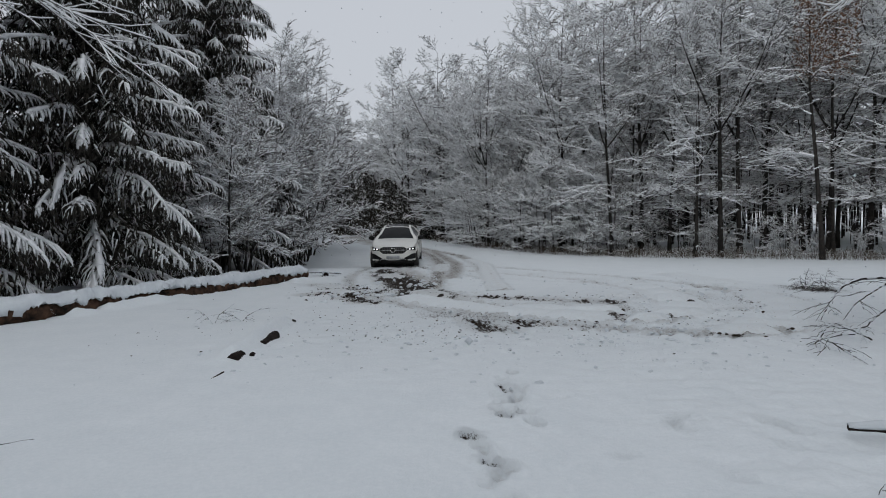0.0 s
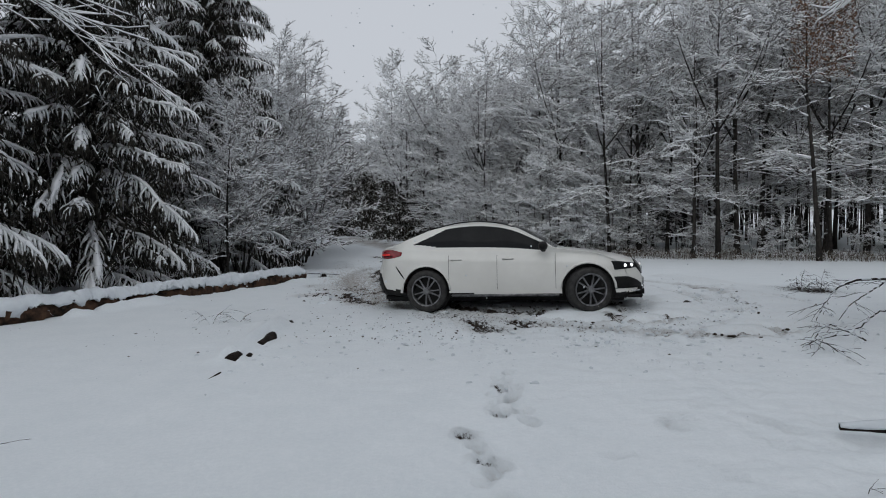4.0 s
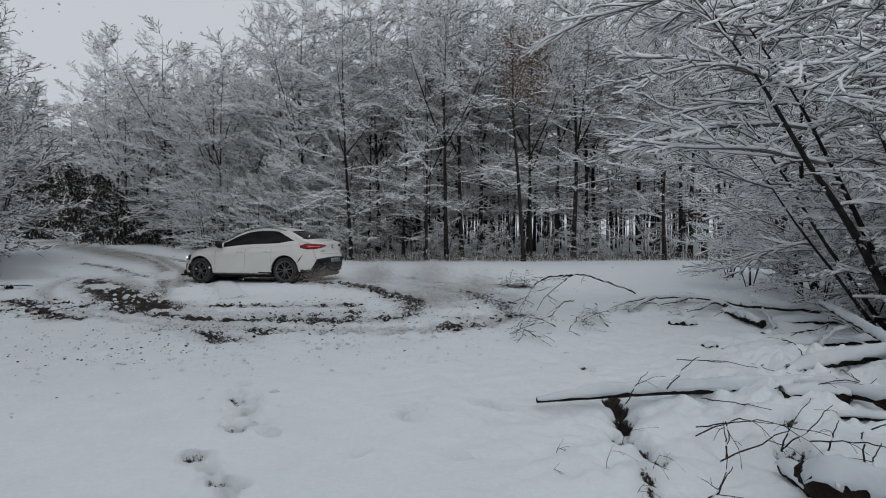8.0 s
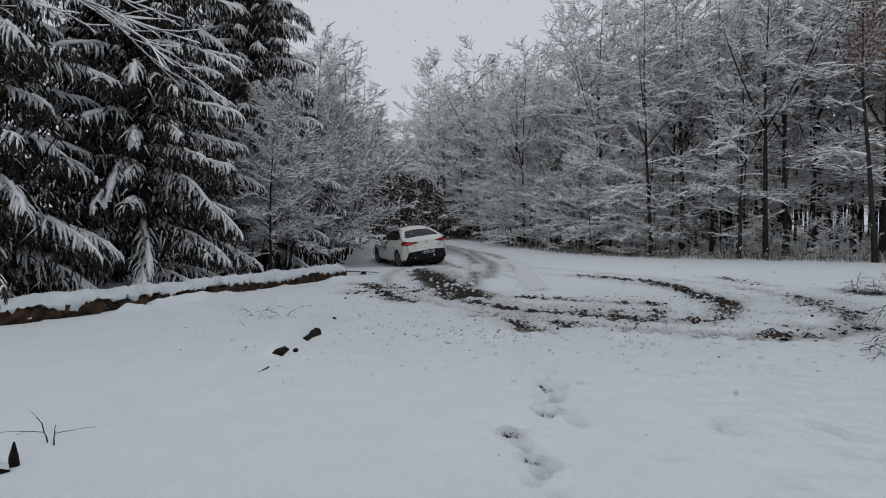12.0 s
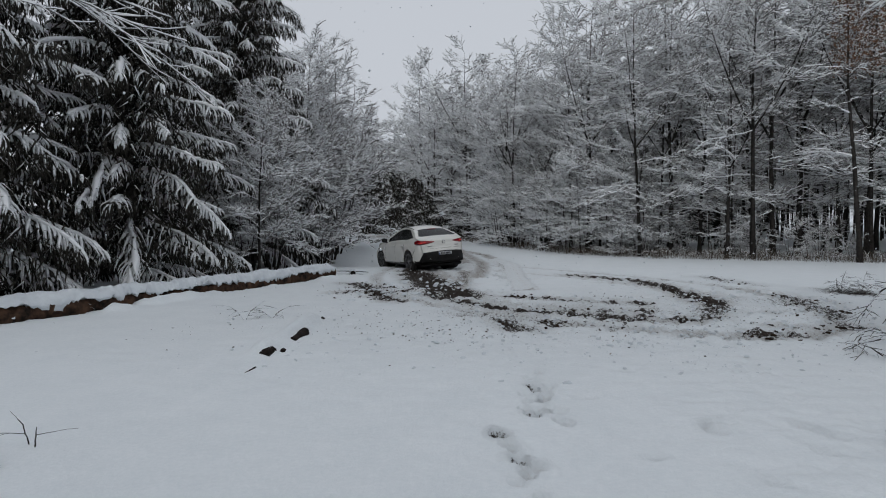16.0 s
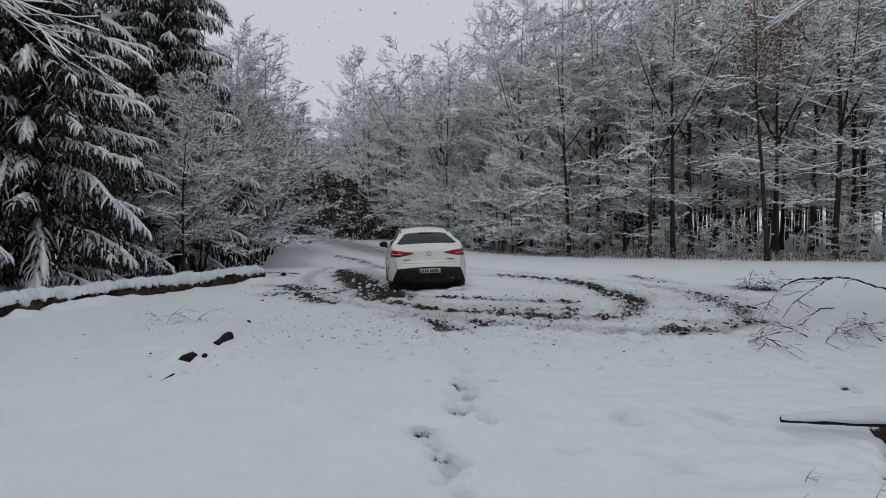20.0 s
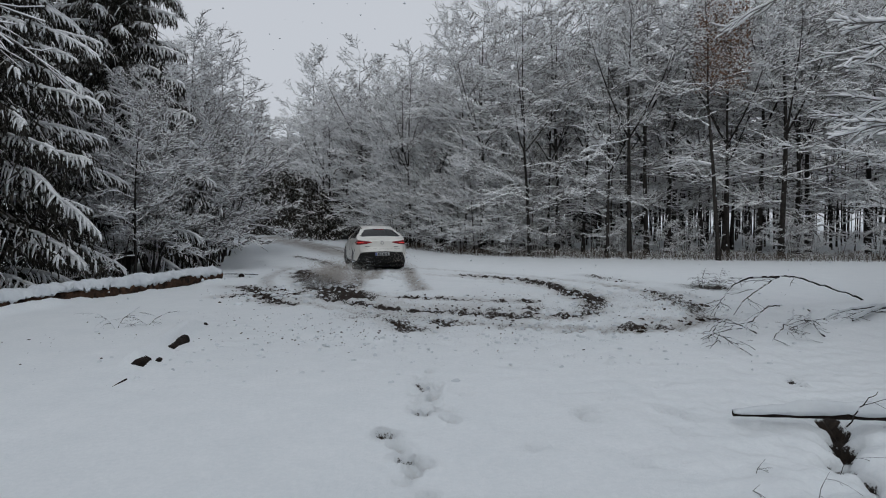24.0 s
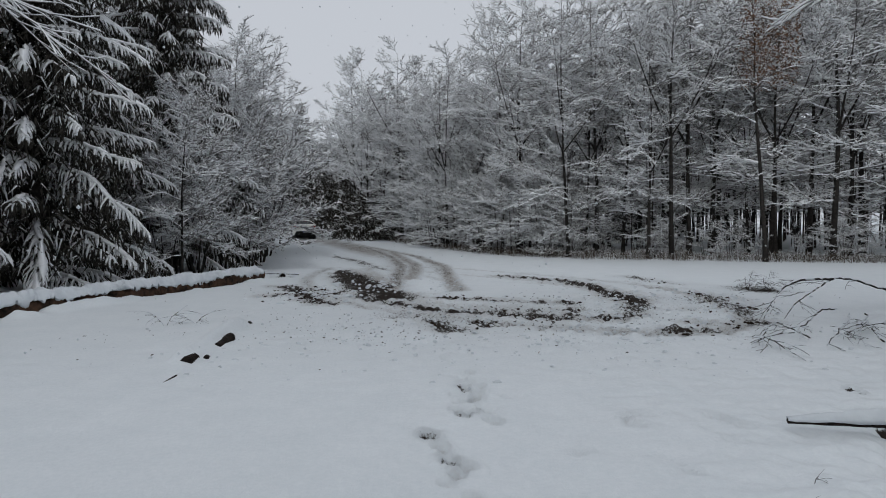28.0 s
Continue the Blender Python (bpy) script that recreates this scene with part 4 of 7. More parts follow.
def build_forest():
    rng = random.Random(11)
    tall = "tall bare deciduous tree with fresh snow on its branches"
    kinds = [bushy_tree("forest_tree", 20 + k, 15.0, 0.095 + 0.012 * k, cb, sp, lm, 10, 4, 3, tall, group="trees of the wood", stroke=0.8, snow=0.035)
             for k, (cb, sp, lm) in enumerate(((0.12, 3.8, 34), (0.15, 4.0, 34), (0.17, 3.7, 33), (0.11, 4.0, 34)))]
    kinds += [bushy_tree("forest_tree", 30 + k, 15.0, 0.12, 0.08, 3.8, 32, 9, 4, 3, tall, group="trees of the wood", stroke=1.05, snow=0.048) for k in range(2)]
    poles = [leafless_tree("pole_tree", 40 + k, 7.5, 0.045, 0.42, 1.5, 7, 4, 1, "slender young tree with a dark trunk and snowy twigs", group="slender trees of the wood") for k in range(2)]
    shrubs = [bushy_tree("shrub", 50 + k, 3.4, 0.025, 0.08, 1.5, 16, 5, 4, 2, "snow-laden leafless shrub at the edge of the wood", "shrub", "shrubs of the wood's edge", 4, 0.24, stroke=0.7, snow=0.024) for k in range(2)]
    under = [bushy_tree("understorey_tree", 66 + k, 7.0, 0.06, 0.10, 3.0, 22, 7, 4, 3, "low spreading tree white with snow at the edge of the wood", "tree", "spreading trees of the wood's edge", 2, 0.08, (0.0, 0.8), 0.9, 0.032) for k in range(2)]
    # edge of the wood: x, y, and the height of its trees against the tallest
    edge = [(-4.2, 66, 0.95), (-3.2, 54, 0.90), (-0.6, 42, 0.80), (2.0, 34, 0.82), (4.8, 29.5, 0.95), (8.3, 26.8, 1.02), (13.0, 24.8, 1.05), (18.0, 22.6, 1.05), (24.0, 20.0, 1.05), (31.0, 17.5, 1.05), (40.0, 15.0, 1.05)]

    def spot(f, off):
        f = min(max(f, 0), len(edge) - 1.001)
        i = int(f)
        (ax, ay, az), (bx, by, bz) = edge[i], edge[i + 1]
        u = f - i
        d = math.hypot(bx - ax, by - ay)
        return ax + (bx - ax) * u - (by - ay) / d * off, ay + (by - ay) * u + (bx - ax) / d * off, az + (bz - az) * u

    spots = []
    # trees known one by one
    for x, y, s, k in ((7.92, 26.9, 0.95, 0), (12.23, 25.2, 1.05, 1), (9.8, 28.4, 1.0, 3), (16.2, 28.7, 1.0, 0), (16.9, 24.8, 0.95, 1), (18.7, 23.6, 1.05, 3), (22.6, 21.3, 1.0, 0), (21.9, 20.6, 0.8, 2), (6.4, 30.5, 1.0, 1), (10.9, 27.6, 1.0, 0), (13.9, 26.8, 1.0, 3), (17.6, 26.2, 1.05, 2), (20.4, 24.6, 1.05, 0), (24.6, 22.2, 1.05, 3), (4.4, 33.0, 0.85, 2)):
        spots.append((("t", k), x, y, rng.uniform(0, 360), s))
    for row, (off, step) in enumerate(((1.2, 2.9), (4.2, 3.3))):
        f = 0.2 * row
        while f < 9.4:
            i = min(int(f), 9)
            span = math.hypot(edge[i + 1][0] - edge[i][0], edge[i + 1][1] - edge[i][1])
            x, y, hs = spot(f, off + rng.uniform(-1.2, 1.2))
            if not (row == 0 and 5.0 < f < 8.2 and rng.random() < 0.4):
                spots.append((("t", rng.randrange(4) if row == 0 and y < 40 or row == 1 and y < 32 else 4 + rng.randrange(2)), x, y, rng.uniform(0, 360), (hs + 0.02 * row) * rng.uniform(0.88, 1.10)))
            f += step * rng.uniform(0.8, 1.2) / span
    for k in range(65):
        f, off = rng.uniform(2.6, 9.8), 2.0 + 14 * rng.random()
        x, y, hs = spot(f, off)
        spots.append((("p", rng.randrange(2)), x, y, rng.uniform(0, 360), hs * rng.uniform(0.7, 1.1)))
    for k in range(24):
        f = rng.uniform(1.2, 5.2)
        x, y, hs = spot(f, rng.uniform(0.2, 2.2))
        spots.append((("u", k % 2), x, y, rng.uniform(0, 360), rng.uniform(0.7, 1.15)))
    for k in range(40):
        f = rng.uniform(1.9, 5.4) if k < 28 else rng.uniform(4.6, 9.4)
        x, y, hs = spot(f, rng.uniform(-0.2, 3.0) if k < 28 else rng.uniform(0.5, 7.0))
        spots.append((("s", rng.randrange(2)), x, y, rng.uniform(0, 360), rng.uniform(0.7, 1.35) * (0.7 if k >= 28 else 1.0)))
    for k in range(46):
        x, y, hs = spot(rng.uniform(3.4, 8.6), rng.uniform(-0.1, 2.6))
        spots.append((("s", rng.randrange(2)), x, y, rng.uniform(0, 360), rng.uniform(0.3, 0.62)))
    protos = {("t", k): o for k, o in enumerate(kinds)}
    protos.update({("p", k): o for k, o in enumerate(poles)})
    protos.update({("u", k): o for k, o in enumerate(under)})
    protos.update({("s", k): o for k, o in enumerate(shrubs)})
    # tall trees far along the lane and on its other side
    for x, y, s, k in ((0.6, 62, 1.32, 1), (-2.6, 63, 1.40, 2), (3.0, 58, 1.15, 3), (-0.5, 66, 1.25, 0), (-4.4, 57, 1.22, 1), (-5.6, 66, 1.2, 0), (-3.6, 60, 1.35, 1), (-8.4, 33.5, 0.80, 0), (-10.0, 36.0, 0.85, 1), (-9.0, 29.8, 0.70, 3), (-10.8, 32.0, 0.85, 2), (-12.0, 40.5, 0.85, 2), (-9.6, 26.8, 0.7, 1), (-15, 48, 1.0, 0), (-13.5, 56, 0.9, 1), (-17, 62, 1.0, 3), (-9.5, 70, 0.9, 2), (-12, 74, 1.0, 0), (-5.5, 78, 1.0, 1), (-6.3, 61, 0.95, 0), (-8.4, 63, 0.95, 3), (-10.6, 64.5, 1.0, 1), (-12.8, 66, 1.0, 2), (-7.4, 66, 1.0, 2), (-14.8, 67, 1.0, 0), (-3.8, 60, 0.9, 1), (-5.0, 64, 1.0, 0), (-9.4, 61, 0.95, 1), (-11.6, 60, 0.95, 0), (-13.6, 62, 1.0, 1), (-2.0, 57, 0.85, 0), (-16.5, 57, 1.0, 1), (-7.8, 71, 1.1, 0), (-14.5, 72, 1.1, 1), (-0.8, 52, 0.8, 1), (-2.7, 46, 1.04, 0), (-0.1, 44, 1.10, 1), (1.3, 43, 0.98, 0), (-1.5, 45, 0.92, 1), (2.7, 41.5, 0.95, 0), (3.8, 39, 0.94, 1), (0.6, 46, 1.0, 0), (5.4, 37, 0.94, 0), (-3.6, 49, 0.9, 1), (-7.7, 33.0, 0.86, 3), (-8.8, 31.4, 0.84, 1), (-9.6, 34.6, 0.9, 0)):
        spots.append((("t", k if y < 38 else 4 + k % 2), x, y, rng.uniform(0, 360), s))
    # dense shrubs on the lane's other side
    hedge = bushy_tree("lane_shrub", 57, 3.8, 0.022, 0.05, 1.7, 18, 8, 5, 4, "dense leafless shrub white with snow beside the lane", "shrub", "shrubs beside the lane", 5, 0.26, (0.1, 1.0), 0.60, 0.032)
    for k, (x, y, s) in enumerate(((-7.7, 19.2, 1.1), (-7.4, 21.2, 1.3), (-7.1, 23.5, 1.3), (-7.4, 26.2, 1.4), (-8.0, 29.0, 1.45), (-8.2, 31.8, 1.5), (-9.5, 35.5, 1.5), (-11.5, 41.0, 1.5), (-13.2, 47, 1.5), (-7.8, 24.6, 1.5), (-8.4, 28.0, 1.9), (-8.8, 31.0, 2.1), (-10.6, 38.0, 1.8), (-12.4, 44.0, 1.8), (-7.9, 20.4, 1.45), (-8.0, 22.6, 1.6), (-7.3, 25.4, 1.2), (-6.5, 26.6, 1.55), (-6.9, 29.6, 1.8), (-6.3, 24.0, 1.2), (-7.4, 34.0, 2.0))):
        placed(hedge, x, y, 67 * k, s, k == 0)
    # tall trees behind the edge that close the view of the sky
    for n, (x, y, s) in enumerate(((20.0, 29.0, 1.18), (23.0, 27.0, 1.2), (17.5, 30.5, 1.2), (26.0, 25.0, 1.2), (14.6, 31.0, 1.15), (15.4, 27.6, 1.12), (19.4, 26.0, 1.1), (11.6, 32.5, 1.12))):
        spots.append((("t", (0, 3, 1, 2)[n % 4]), x, y, 47.0 * n, s))
    plant(protos, spots)
    young = bushy_tree("young_tree", 77, 5.8, 0.05, 0.14, 2.0, 26, 9, 5, 4, "young bare tree with snow on every twig beside the felled trunk", stroke=0.6, snow=0.032, rise=(0.3, 1.0))
    placed(young, -6.75, 18.0, 30, 1.05, True)


build_forest()


def far_wood():
    """The depth of the wood: stems and snowy twigs behind the trees at its edge."""
    rng = random.Random(61)
    edge = [(-16, 84), (-4.2, 76), (-2.2, 62), (2.4, 46), (7.0, 38), (12, 33.5), (18, 30), (24.0, 27.0), (31.0, 24.0), (40.0, 21.0), (52.0, 17.0)]
    stems, twigs = [], []
    for k in range(1050):
        f = rng.uniform(0, len(edge) - 1.001)
        i = int(f)
        (ax, ay), (bx, by) = edge[i], edge[i + 1]
        d = math.hypot(bx - ax, by - ay)
        off = 26 * rng.random()
        x, y = ax + (bx - ax) * (f - i) - (by - ay) / d * off, ay + (by - ay) * (f - i) + (bx - ax) / d * off
        z = float(base_height(np.float64(x), np.float64(y)))
        h, r = rng.uniform(5, 9), rng.uniform(0.035, 0.085)
        lx, ly = rng.uniform(-0.5, 0.5), rng.uniform(-0.5, 0.5)
        stems.append((x, y, z - 0.1, x + lx * 0.4, y + ly * 0.4, z + h * 0.5, r, r * 0.7, 0.0))
        stems.append((x + lx * 0.4, y + ly * 0.4, z + h * 0.5, x + lx, y + ly, z + h, r * 0.7, r * 0.25, 0.0))
        for q in range(11):
            p = Vector((x + rng.uniform(-1.5, 1.5), y + rng.uniform(-1.5, 1.5), z + 2.0 + 11.0 * rng.random()))
            b, hd = grow(rng, p, rng.uniform(0, 6.28), rng.uniform(-0.2, 0.9), rng.uniform(1.2, 2.4), 1, -0.4, 0.4)
            twigs += rows_of(b, [0.03, 0.015], 0.05)
            for w in range(4):
                c, _ = grow(rng, b[0].lerp(b[1], rng.uniform(0.2, 1.0)), hd + rng.choice((-0.9, 0.9)), rng.uniform(-0.3, 0.9), rng.uniform(0.6, 1.3), 1, 0, 0.4)
                twigs.append((*c[0], *c[1], 0.025, 0.0, 0.045))
    tagged(twig_mesh("far_stems", stems, [BARK, RIME], None, cover=0.0), "dark close-set stems deep in the wood", "wood", "", "stuff")
    tagged(twig_mesh("far_twigs", twigs, [TWIG, RIME], None, cover=1.0, fine=0.1, rime=1.0), "snowy twigs deep in the wood", "wood", "", "stuff")


far_wood()


def build_spruces():
    tall = "tall dark spruce with snow-laden drooping boughs"
    big = spruce("spruce_tree", 5, 19.0, 3.8, 0.43, tall, group="spruces beside the lane", top_fine=9.5)
    other = spruce("spruce_tree", 6, 18.0, 3.5, 0.45, tall, 0.9, "spruces beside the lane", top_fine=11.0)
    back = spruce("spruce_tree", 7, 18.0, 3.2, 0.62, tall, 0.8, "spruces beside the lane", top_fine=0.0)
    young = spruce("young_spruce", 8, 6.0, 3.4, 0.34, "young dark spruce lightly dusted with snow", 0.2, "young spruces by the lane", 0.16, 0.0)
    placed(big, -9.45, 15.35, 10, 1.0, True)
    placed(other, -8.9, 22.6, 80, 1.05, True)
    placed(big, -11.0, 11.3, 200, 0.95)
    placed(back, -11.4, 19.0, 140, 1.05, True)
    placed(back, -12.0, 26.0, 250, 1.05)
    placed(back, -14.2, 14.2, 300, 1.0)
    placed(back, -14.6, 9.6, 30, 1.0)
    for k, (x, y, s) in enumerate(((-8.9, 56.5, 0.95), (-6.6, 55.0, 0.95), (-4.6, 53.0, 0.9), (-3.2, 50.0, 0.85), (-1.9, 47.0, 0.75), (-0.9, 44.2, 0.6), (-11.5, 57.5, 1.0), (-5.6, 58.0, 1.1), (-14.0, 58.0, 1.1), (-2.6, 53.0, 1.0), (-10.2, 60.0, 1.2), (-7.8, 59.5, 1.15), (-12.6, 61.0, 1.2), (-16.0, 55.0, 1.1), (-5.2, 50.5, 0.8), (-4.2, 47.5, 0.75), (-3.0, 44.4, 0.65), (-6.9, 54.5, 0.9))):
        placed(young, x, y, 80 * k, s, k == 0)


build_spruces()


def unseen_shade_wood():
    """Unseen spruces, added to close the clearing behind the viewer and darken its foreground."""
    proto = next(o for o in bpy.data.objects if o.name.startswith("spruce_tree") and abs(o.location.x + 11.4) < 0.3)
    for k in range(6):
        placed(proto, -18.0 + 4.2 * k + math.sin(k * 3.1), -10.5 - 1.8 * math.sin(k * 1.9), 53 * k, 0.95 + 0.1 * math.sin(k * 2.2))


unseen_shade_wood()


def withered_oak():
    """The one tree that has kept its brown leaves."""
    rng = random.Random(3)
    root = leafless_tree("oak_tree", 91, 12.0, 0.10, 0.35, 1.8, 16, 7, 3, "oak that has kept its withered brown leaves", group="")
    vs, fs = [], []
    for k in range(1700):
        z = rng.uniform(7.3, 10.8)
        a, r = rng.uniform(0, 6.28), 1.15 * math.sqrt(rng.random())
        p = Vector((r * math.cos(a), r * math.sin(a), z))
        u = Vector((rng.uniform(-1, 1), rng.uniform(-1, 1), rng.uniform(-1, 0.2))).normalized() * rng.uniform(0.06, 0.12)
        w = u.cross(Vector((rng.uniform(-1, 1), rng.uniform(-1, 1), rng.uniform(-1, 1)))).normalized() * 0.045
        n = u.cross(w).normalized() * 0.012
        o = len(vs)
        vs += [p, p + u * 0.5 + w + n, p + u, p + u * 0.5 - w + n, p + u * 0.5 - n]
        fs += [(o, o + 1, o + 4), (o + 1, o + 2, o + 4), (o + 2, o + 3, o + 4), (o + 3, o, o + 4)]
    mesh_ob("leaves", vs, fs, [DEADLEAF], None, root, "withered brown leaves")
    placed(root, 15.2, 22.9, 15, 1.0, True)


withered_oak()


def bough(rng, segs, at, hd, length, rise=(0.0, 0.6), bend=(-1.2, -0.3), wander=0.17, sides=12, twigs=5, r=0.014, snow=0.026):
    """A long bough with side boughs that sweep the same way, snow lying thick along them."""
    pts, _ = grow(rng, at, hd, rng.uniform(*rise), length, 9, rng.uniform(*bend), wander)
    segs += rows_of(pts, [r * (1 - 0.08 * q) for q in range(10)], snow)
    for k in range(sides):
        f = 0.10 + 0.88 * (k + rng.random()) / sides
        p, h, e = heading_at(pts, f)
        l2 = length * rng.uniform(0.18, 0.42) * (1.15 - 0.6 * f)
        q, _ = grow(rng, p, h + (1 if k % 2 else -1) * rng.uniform(0.2, 0.75), e * 0.8 + rng.uniform(-0.12, 0.3), l2, 4, rng.uniform(-0.5, 0.3), 0.26)
        segs += rows_of(q, [0.008, 0.0075, 0.007, 0.006, 0.004], snow * 0.85)
        for j in range(twigs):
            p3, h3, e3 = heading_at(q, 0.15 + 0.85 * rng.random())
            w, _ = grow(rng, p3, h3 + rng.choice((-1, 1)) * rng.uniform(0.2, 0.8), e3 * 0.8 + rng.uniform(-0.15, 0.3), max(0.10, l2 * rng.uniform(0.2, 0.5)), 2, rng.uniform(-0.5, 0.4), 0.35)
            segs += rows_of(w, [0.006, 0.005, 0.003], snow * 0.7)


def laden_crown(root, segs, label):
    """Dark twigs, and the snow that lies along each as a soft roll of its own."""
    white = []
    for x0, y0, z0, x1, y1, z1, r0, r1, snow in segs:
        d = Vector((x1 - x0, y1 - y0, z1 - z0))
        flat = math.hypot(d.x, d.y) / max(d.length, 1e-6)
        if flat < 0.35:
            continue
        w = snow * (0.30 + 0.44 * flat)
        up = r0 + w * 0.62
        white.append((x0, y0, z0 + up, x1, y1, z1 + up, w, w * 0.9, 0.0))
    twig_mesh("crown", [q[:8] + (0.0,) for q in segs], [TWIG, RIME], root, label, cover=0.0, fine=0.007)
    twig_mesh("snow_load", white, [RIME, RIME], root, "fresh snow lying along the branches", cover=0.0, fine=0.016)["kind"] = "stuff"


def near_trees():
    """The leaning trees beside the brushwood, close to the camera."""
    rng = random.Random(31)
    root = tagged(empty("leaning_tree", pose(9.4, 4.25, 0.05)), "leaning many-stemmed bare tree bowed under fresh snow", "tree")
    segs = []
    lv, fv = Vector((-0.83, 0.56, 0)), Vector((0.56, 0.83, 0))
    toward = math.atan2(lv.y, lv.x)
    for k, (dx, dy, h, lean_l, lean_f, r, count) in enumerate(((0, 0, 5.9, 0.50, 0.05, 0.078, 22), (0.20, 0.05, 6.3, 0.43, 0.12, 0.062, 22), (0.32, -0.1, 6.2, 0.30, -0.05, 0.05, 17), (-0.12, 0.25, 4.2, 0.60, 0.25, 0.03, 5), (0.6, 0.1, 6.2, 0.02, 0.1, 0.05, 22), (0.25, -0.25, 5.0, 0.30, -0.35, 0.035, 18), (0.2, 0.3, 5.5, 0.50, 0.30, 0.04, 7))):
        p, pts = Vector((dx, dy, -0.2)), [Vector((dx, dy, -0.2))]
        wx = wy = 0.0
        for i in range(11):
            wx, wy = wx * 0.7 + rng.uniform(-.09, .09), wy * 0.7 + rng.uniform(-.09, .09)
            p = p + (lv * lean_l * (0.9 + 0.03 * i) + fv * lean_f + Vector((wx, wy, 1))) * (h / 11)
            pts.append(p.copy())
        rad = [r * (1.4 if i == 0 else max(0.14, (1 - 0.085 * i) ** 1.4)) for i in range(12)]
        tube("trunk", pts, rad, 8, BARK, root, "", 0.1, rng)
        for j in range(count):
            f = 0.16 + 0.82 * (j + rng.random()) / count
            at, _, _ = heading_at(pts, f)
            hd = toward + (rng.uniform(-1.0, 1.0) if rng.random() < 0.5 else rng.uniform(1.4, 4.9))
            length = rng.uniform(1.2, 2.7) * (0.7 + 0.35 * f) * (1.0 if f > 0.5 or math.cos(hd - toward) < 0.1 else 0.42)
            bough(rng, segs, at, hd, length, (0.0, 0.55), (-1.0, 0.2), r=rng.uniform(0.009, 0.017), snow=rng.uniform(0.022, 0.036))
    # the long low boughs that reach out over the snow
    for z, off, length, rs in ((2.5, 0.15, 2.6, 0.15), (3.0, -0.2, 2.4, 0.3), (3.6, 0.1, 2.2, 0.35)):
        bough(rng, segs, lv * (0.5 * z) + Vector((0, 0, z)), toward + off, length, (rs, rs + 0.1), (-0.5, 0.0), 0.2, 15, 6, 0.024, 0.036)
    laden_crown(root, segs, "bowed branches thick with snow")
    # broad trees behind it, hung with snowy boughs to the ground
    side = tagged(empty("roadside_tree"), "bare tree with a dark trunk and layers of snow-bowed boughs", "tree", "trees beside the brushwood")
    rng, segs = random.Random(33), []
    pts = [Vector((0.05 * math.sin(1.7 * k), 0.06 * math.cos(1.3 * k), -0.2 + 0.62 * k)) for k in range(12)]
    tube("trunk", pts, [0.11 - 0.008 * k for k in range(12)], 8, BARK, side, "", 0.08, rng)
    for j in range(48):
        f = 0.08 + 0.9 * (j + rng.random()) / 48
        at, _, _ = heading_at(pts, f)
        bough(rng, segs, at, 2.4 * j + rng.uniform(-0.4, 0.4), rng.uniform(1.8, 3.4) * (1.1 - 0.5 * f), (0.0, 0.45 + 0.4 * f), (-1.0, 0.2), 0.2, 11, 5, rng.uniform(0.009, 0.016), rng.uniform(0.022, 0.036))
    laden_crown(side, segs, "bowed branches thick with snow")
    # the last one is never in view: added to shade the heap
    for k, (x, y, turn, sc) in enumerate(((11.6, 3.75, 0, 1.0), (13.4, 6.0, 130, 1.0), (15.4, 9.4, 220, 0.95), (10.6, 1.0, 60, 0.95), (14.4, 3.6, 300, 1.05), (12.9, 8.2, 180, 0.8), (17.0, 7.0, 20, 1.05), (18.0, 12.0, 100, 1.0), (14.0, 0.8, 250, 1.0), (8.2, -4.2, 280, 1.0))):
        placed(side, x, y, turn, sc, k == 0)
    bush = bushy_tree("brush", 35, 2.6, 0.014, 0.06, 1.2, 20, 6, 4, 3, "low snow-covered brush under the leaning trees", "shrub", "brush under the leaning trees", 5, 0.32, (0.0, 0.9), 0.45, 0.020)
    for k, (x, y, s) in enumerate(((11.6, 6.9, 1.0), (12.8, 8.0, 1.1), (9.8, 2.9, 0.9), (11.4, 3.6, 1.0), (9.0, 1.4, 0.9), (14.0, 10.2, 1.1), (13.2, 5.0, 1.1), (16.2, 12.5, 1.1), (10.3, 5.4, 0.8), (10.9, 3.9, 0.9), (9.9, 4.6, 0.8), (12.2, 5.9, 1.2), (10.4, 2.0, 1.0), (11.2, 5.2, 0.8), (9.6, 5.0, 0.7))):
        placed(bush, x, y, 70 * k, s, k == 0)
    # the tree whose bough hangs into view over the felled trunk
    rng = random.Random(36)
    root = tagged(empty("overhanging_tree", pose(-10.4, 7.4, 0.0)), "bare tree with a long snowy bough over the felled trunk", "tree")
    pts = [Vector((0.05 * k * math.sin(k), 0.04 * k, -0.2 + 0.95 * k)) for k in range(11)]
    tube("trunk", pts, [0.2 - 0.016 * k for k in range(11)], 8, BARK, root, "", 0.08, rng)
    segs = []
    for z, hd, length in ((5.9, 0.40, 6.0), (6.6, 0.30, 5.2), (5.4, 0.22, 4.0), (7.2, 0.5, 5.0)):
        bough(rng, segs, Vector((0.1, 0.1, z)), hd, length, (-0.15, 0.10), (-0.5, -0.2), 0.30)
    laden_crown(root, segs, "long boughs with snow")


near_trees()

from mathutils.bvhtree import BVHTree


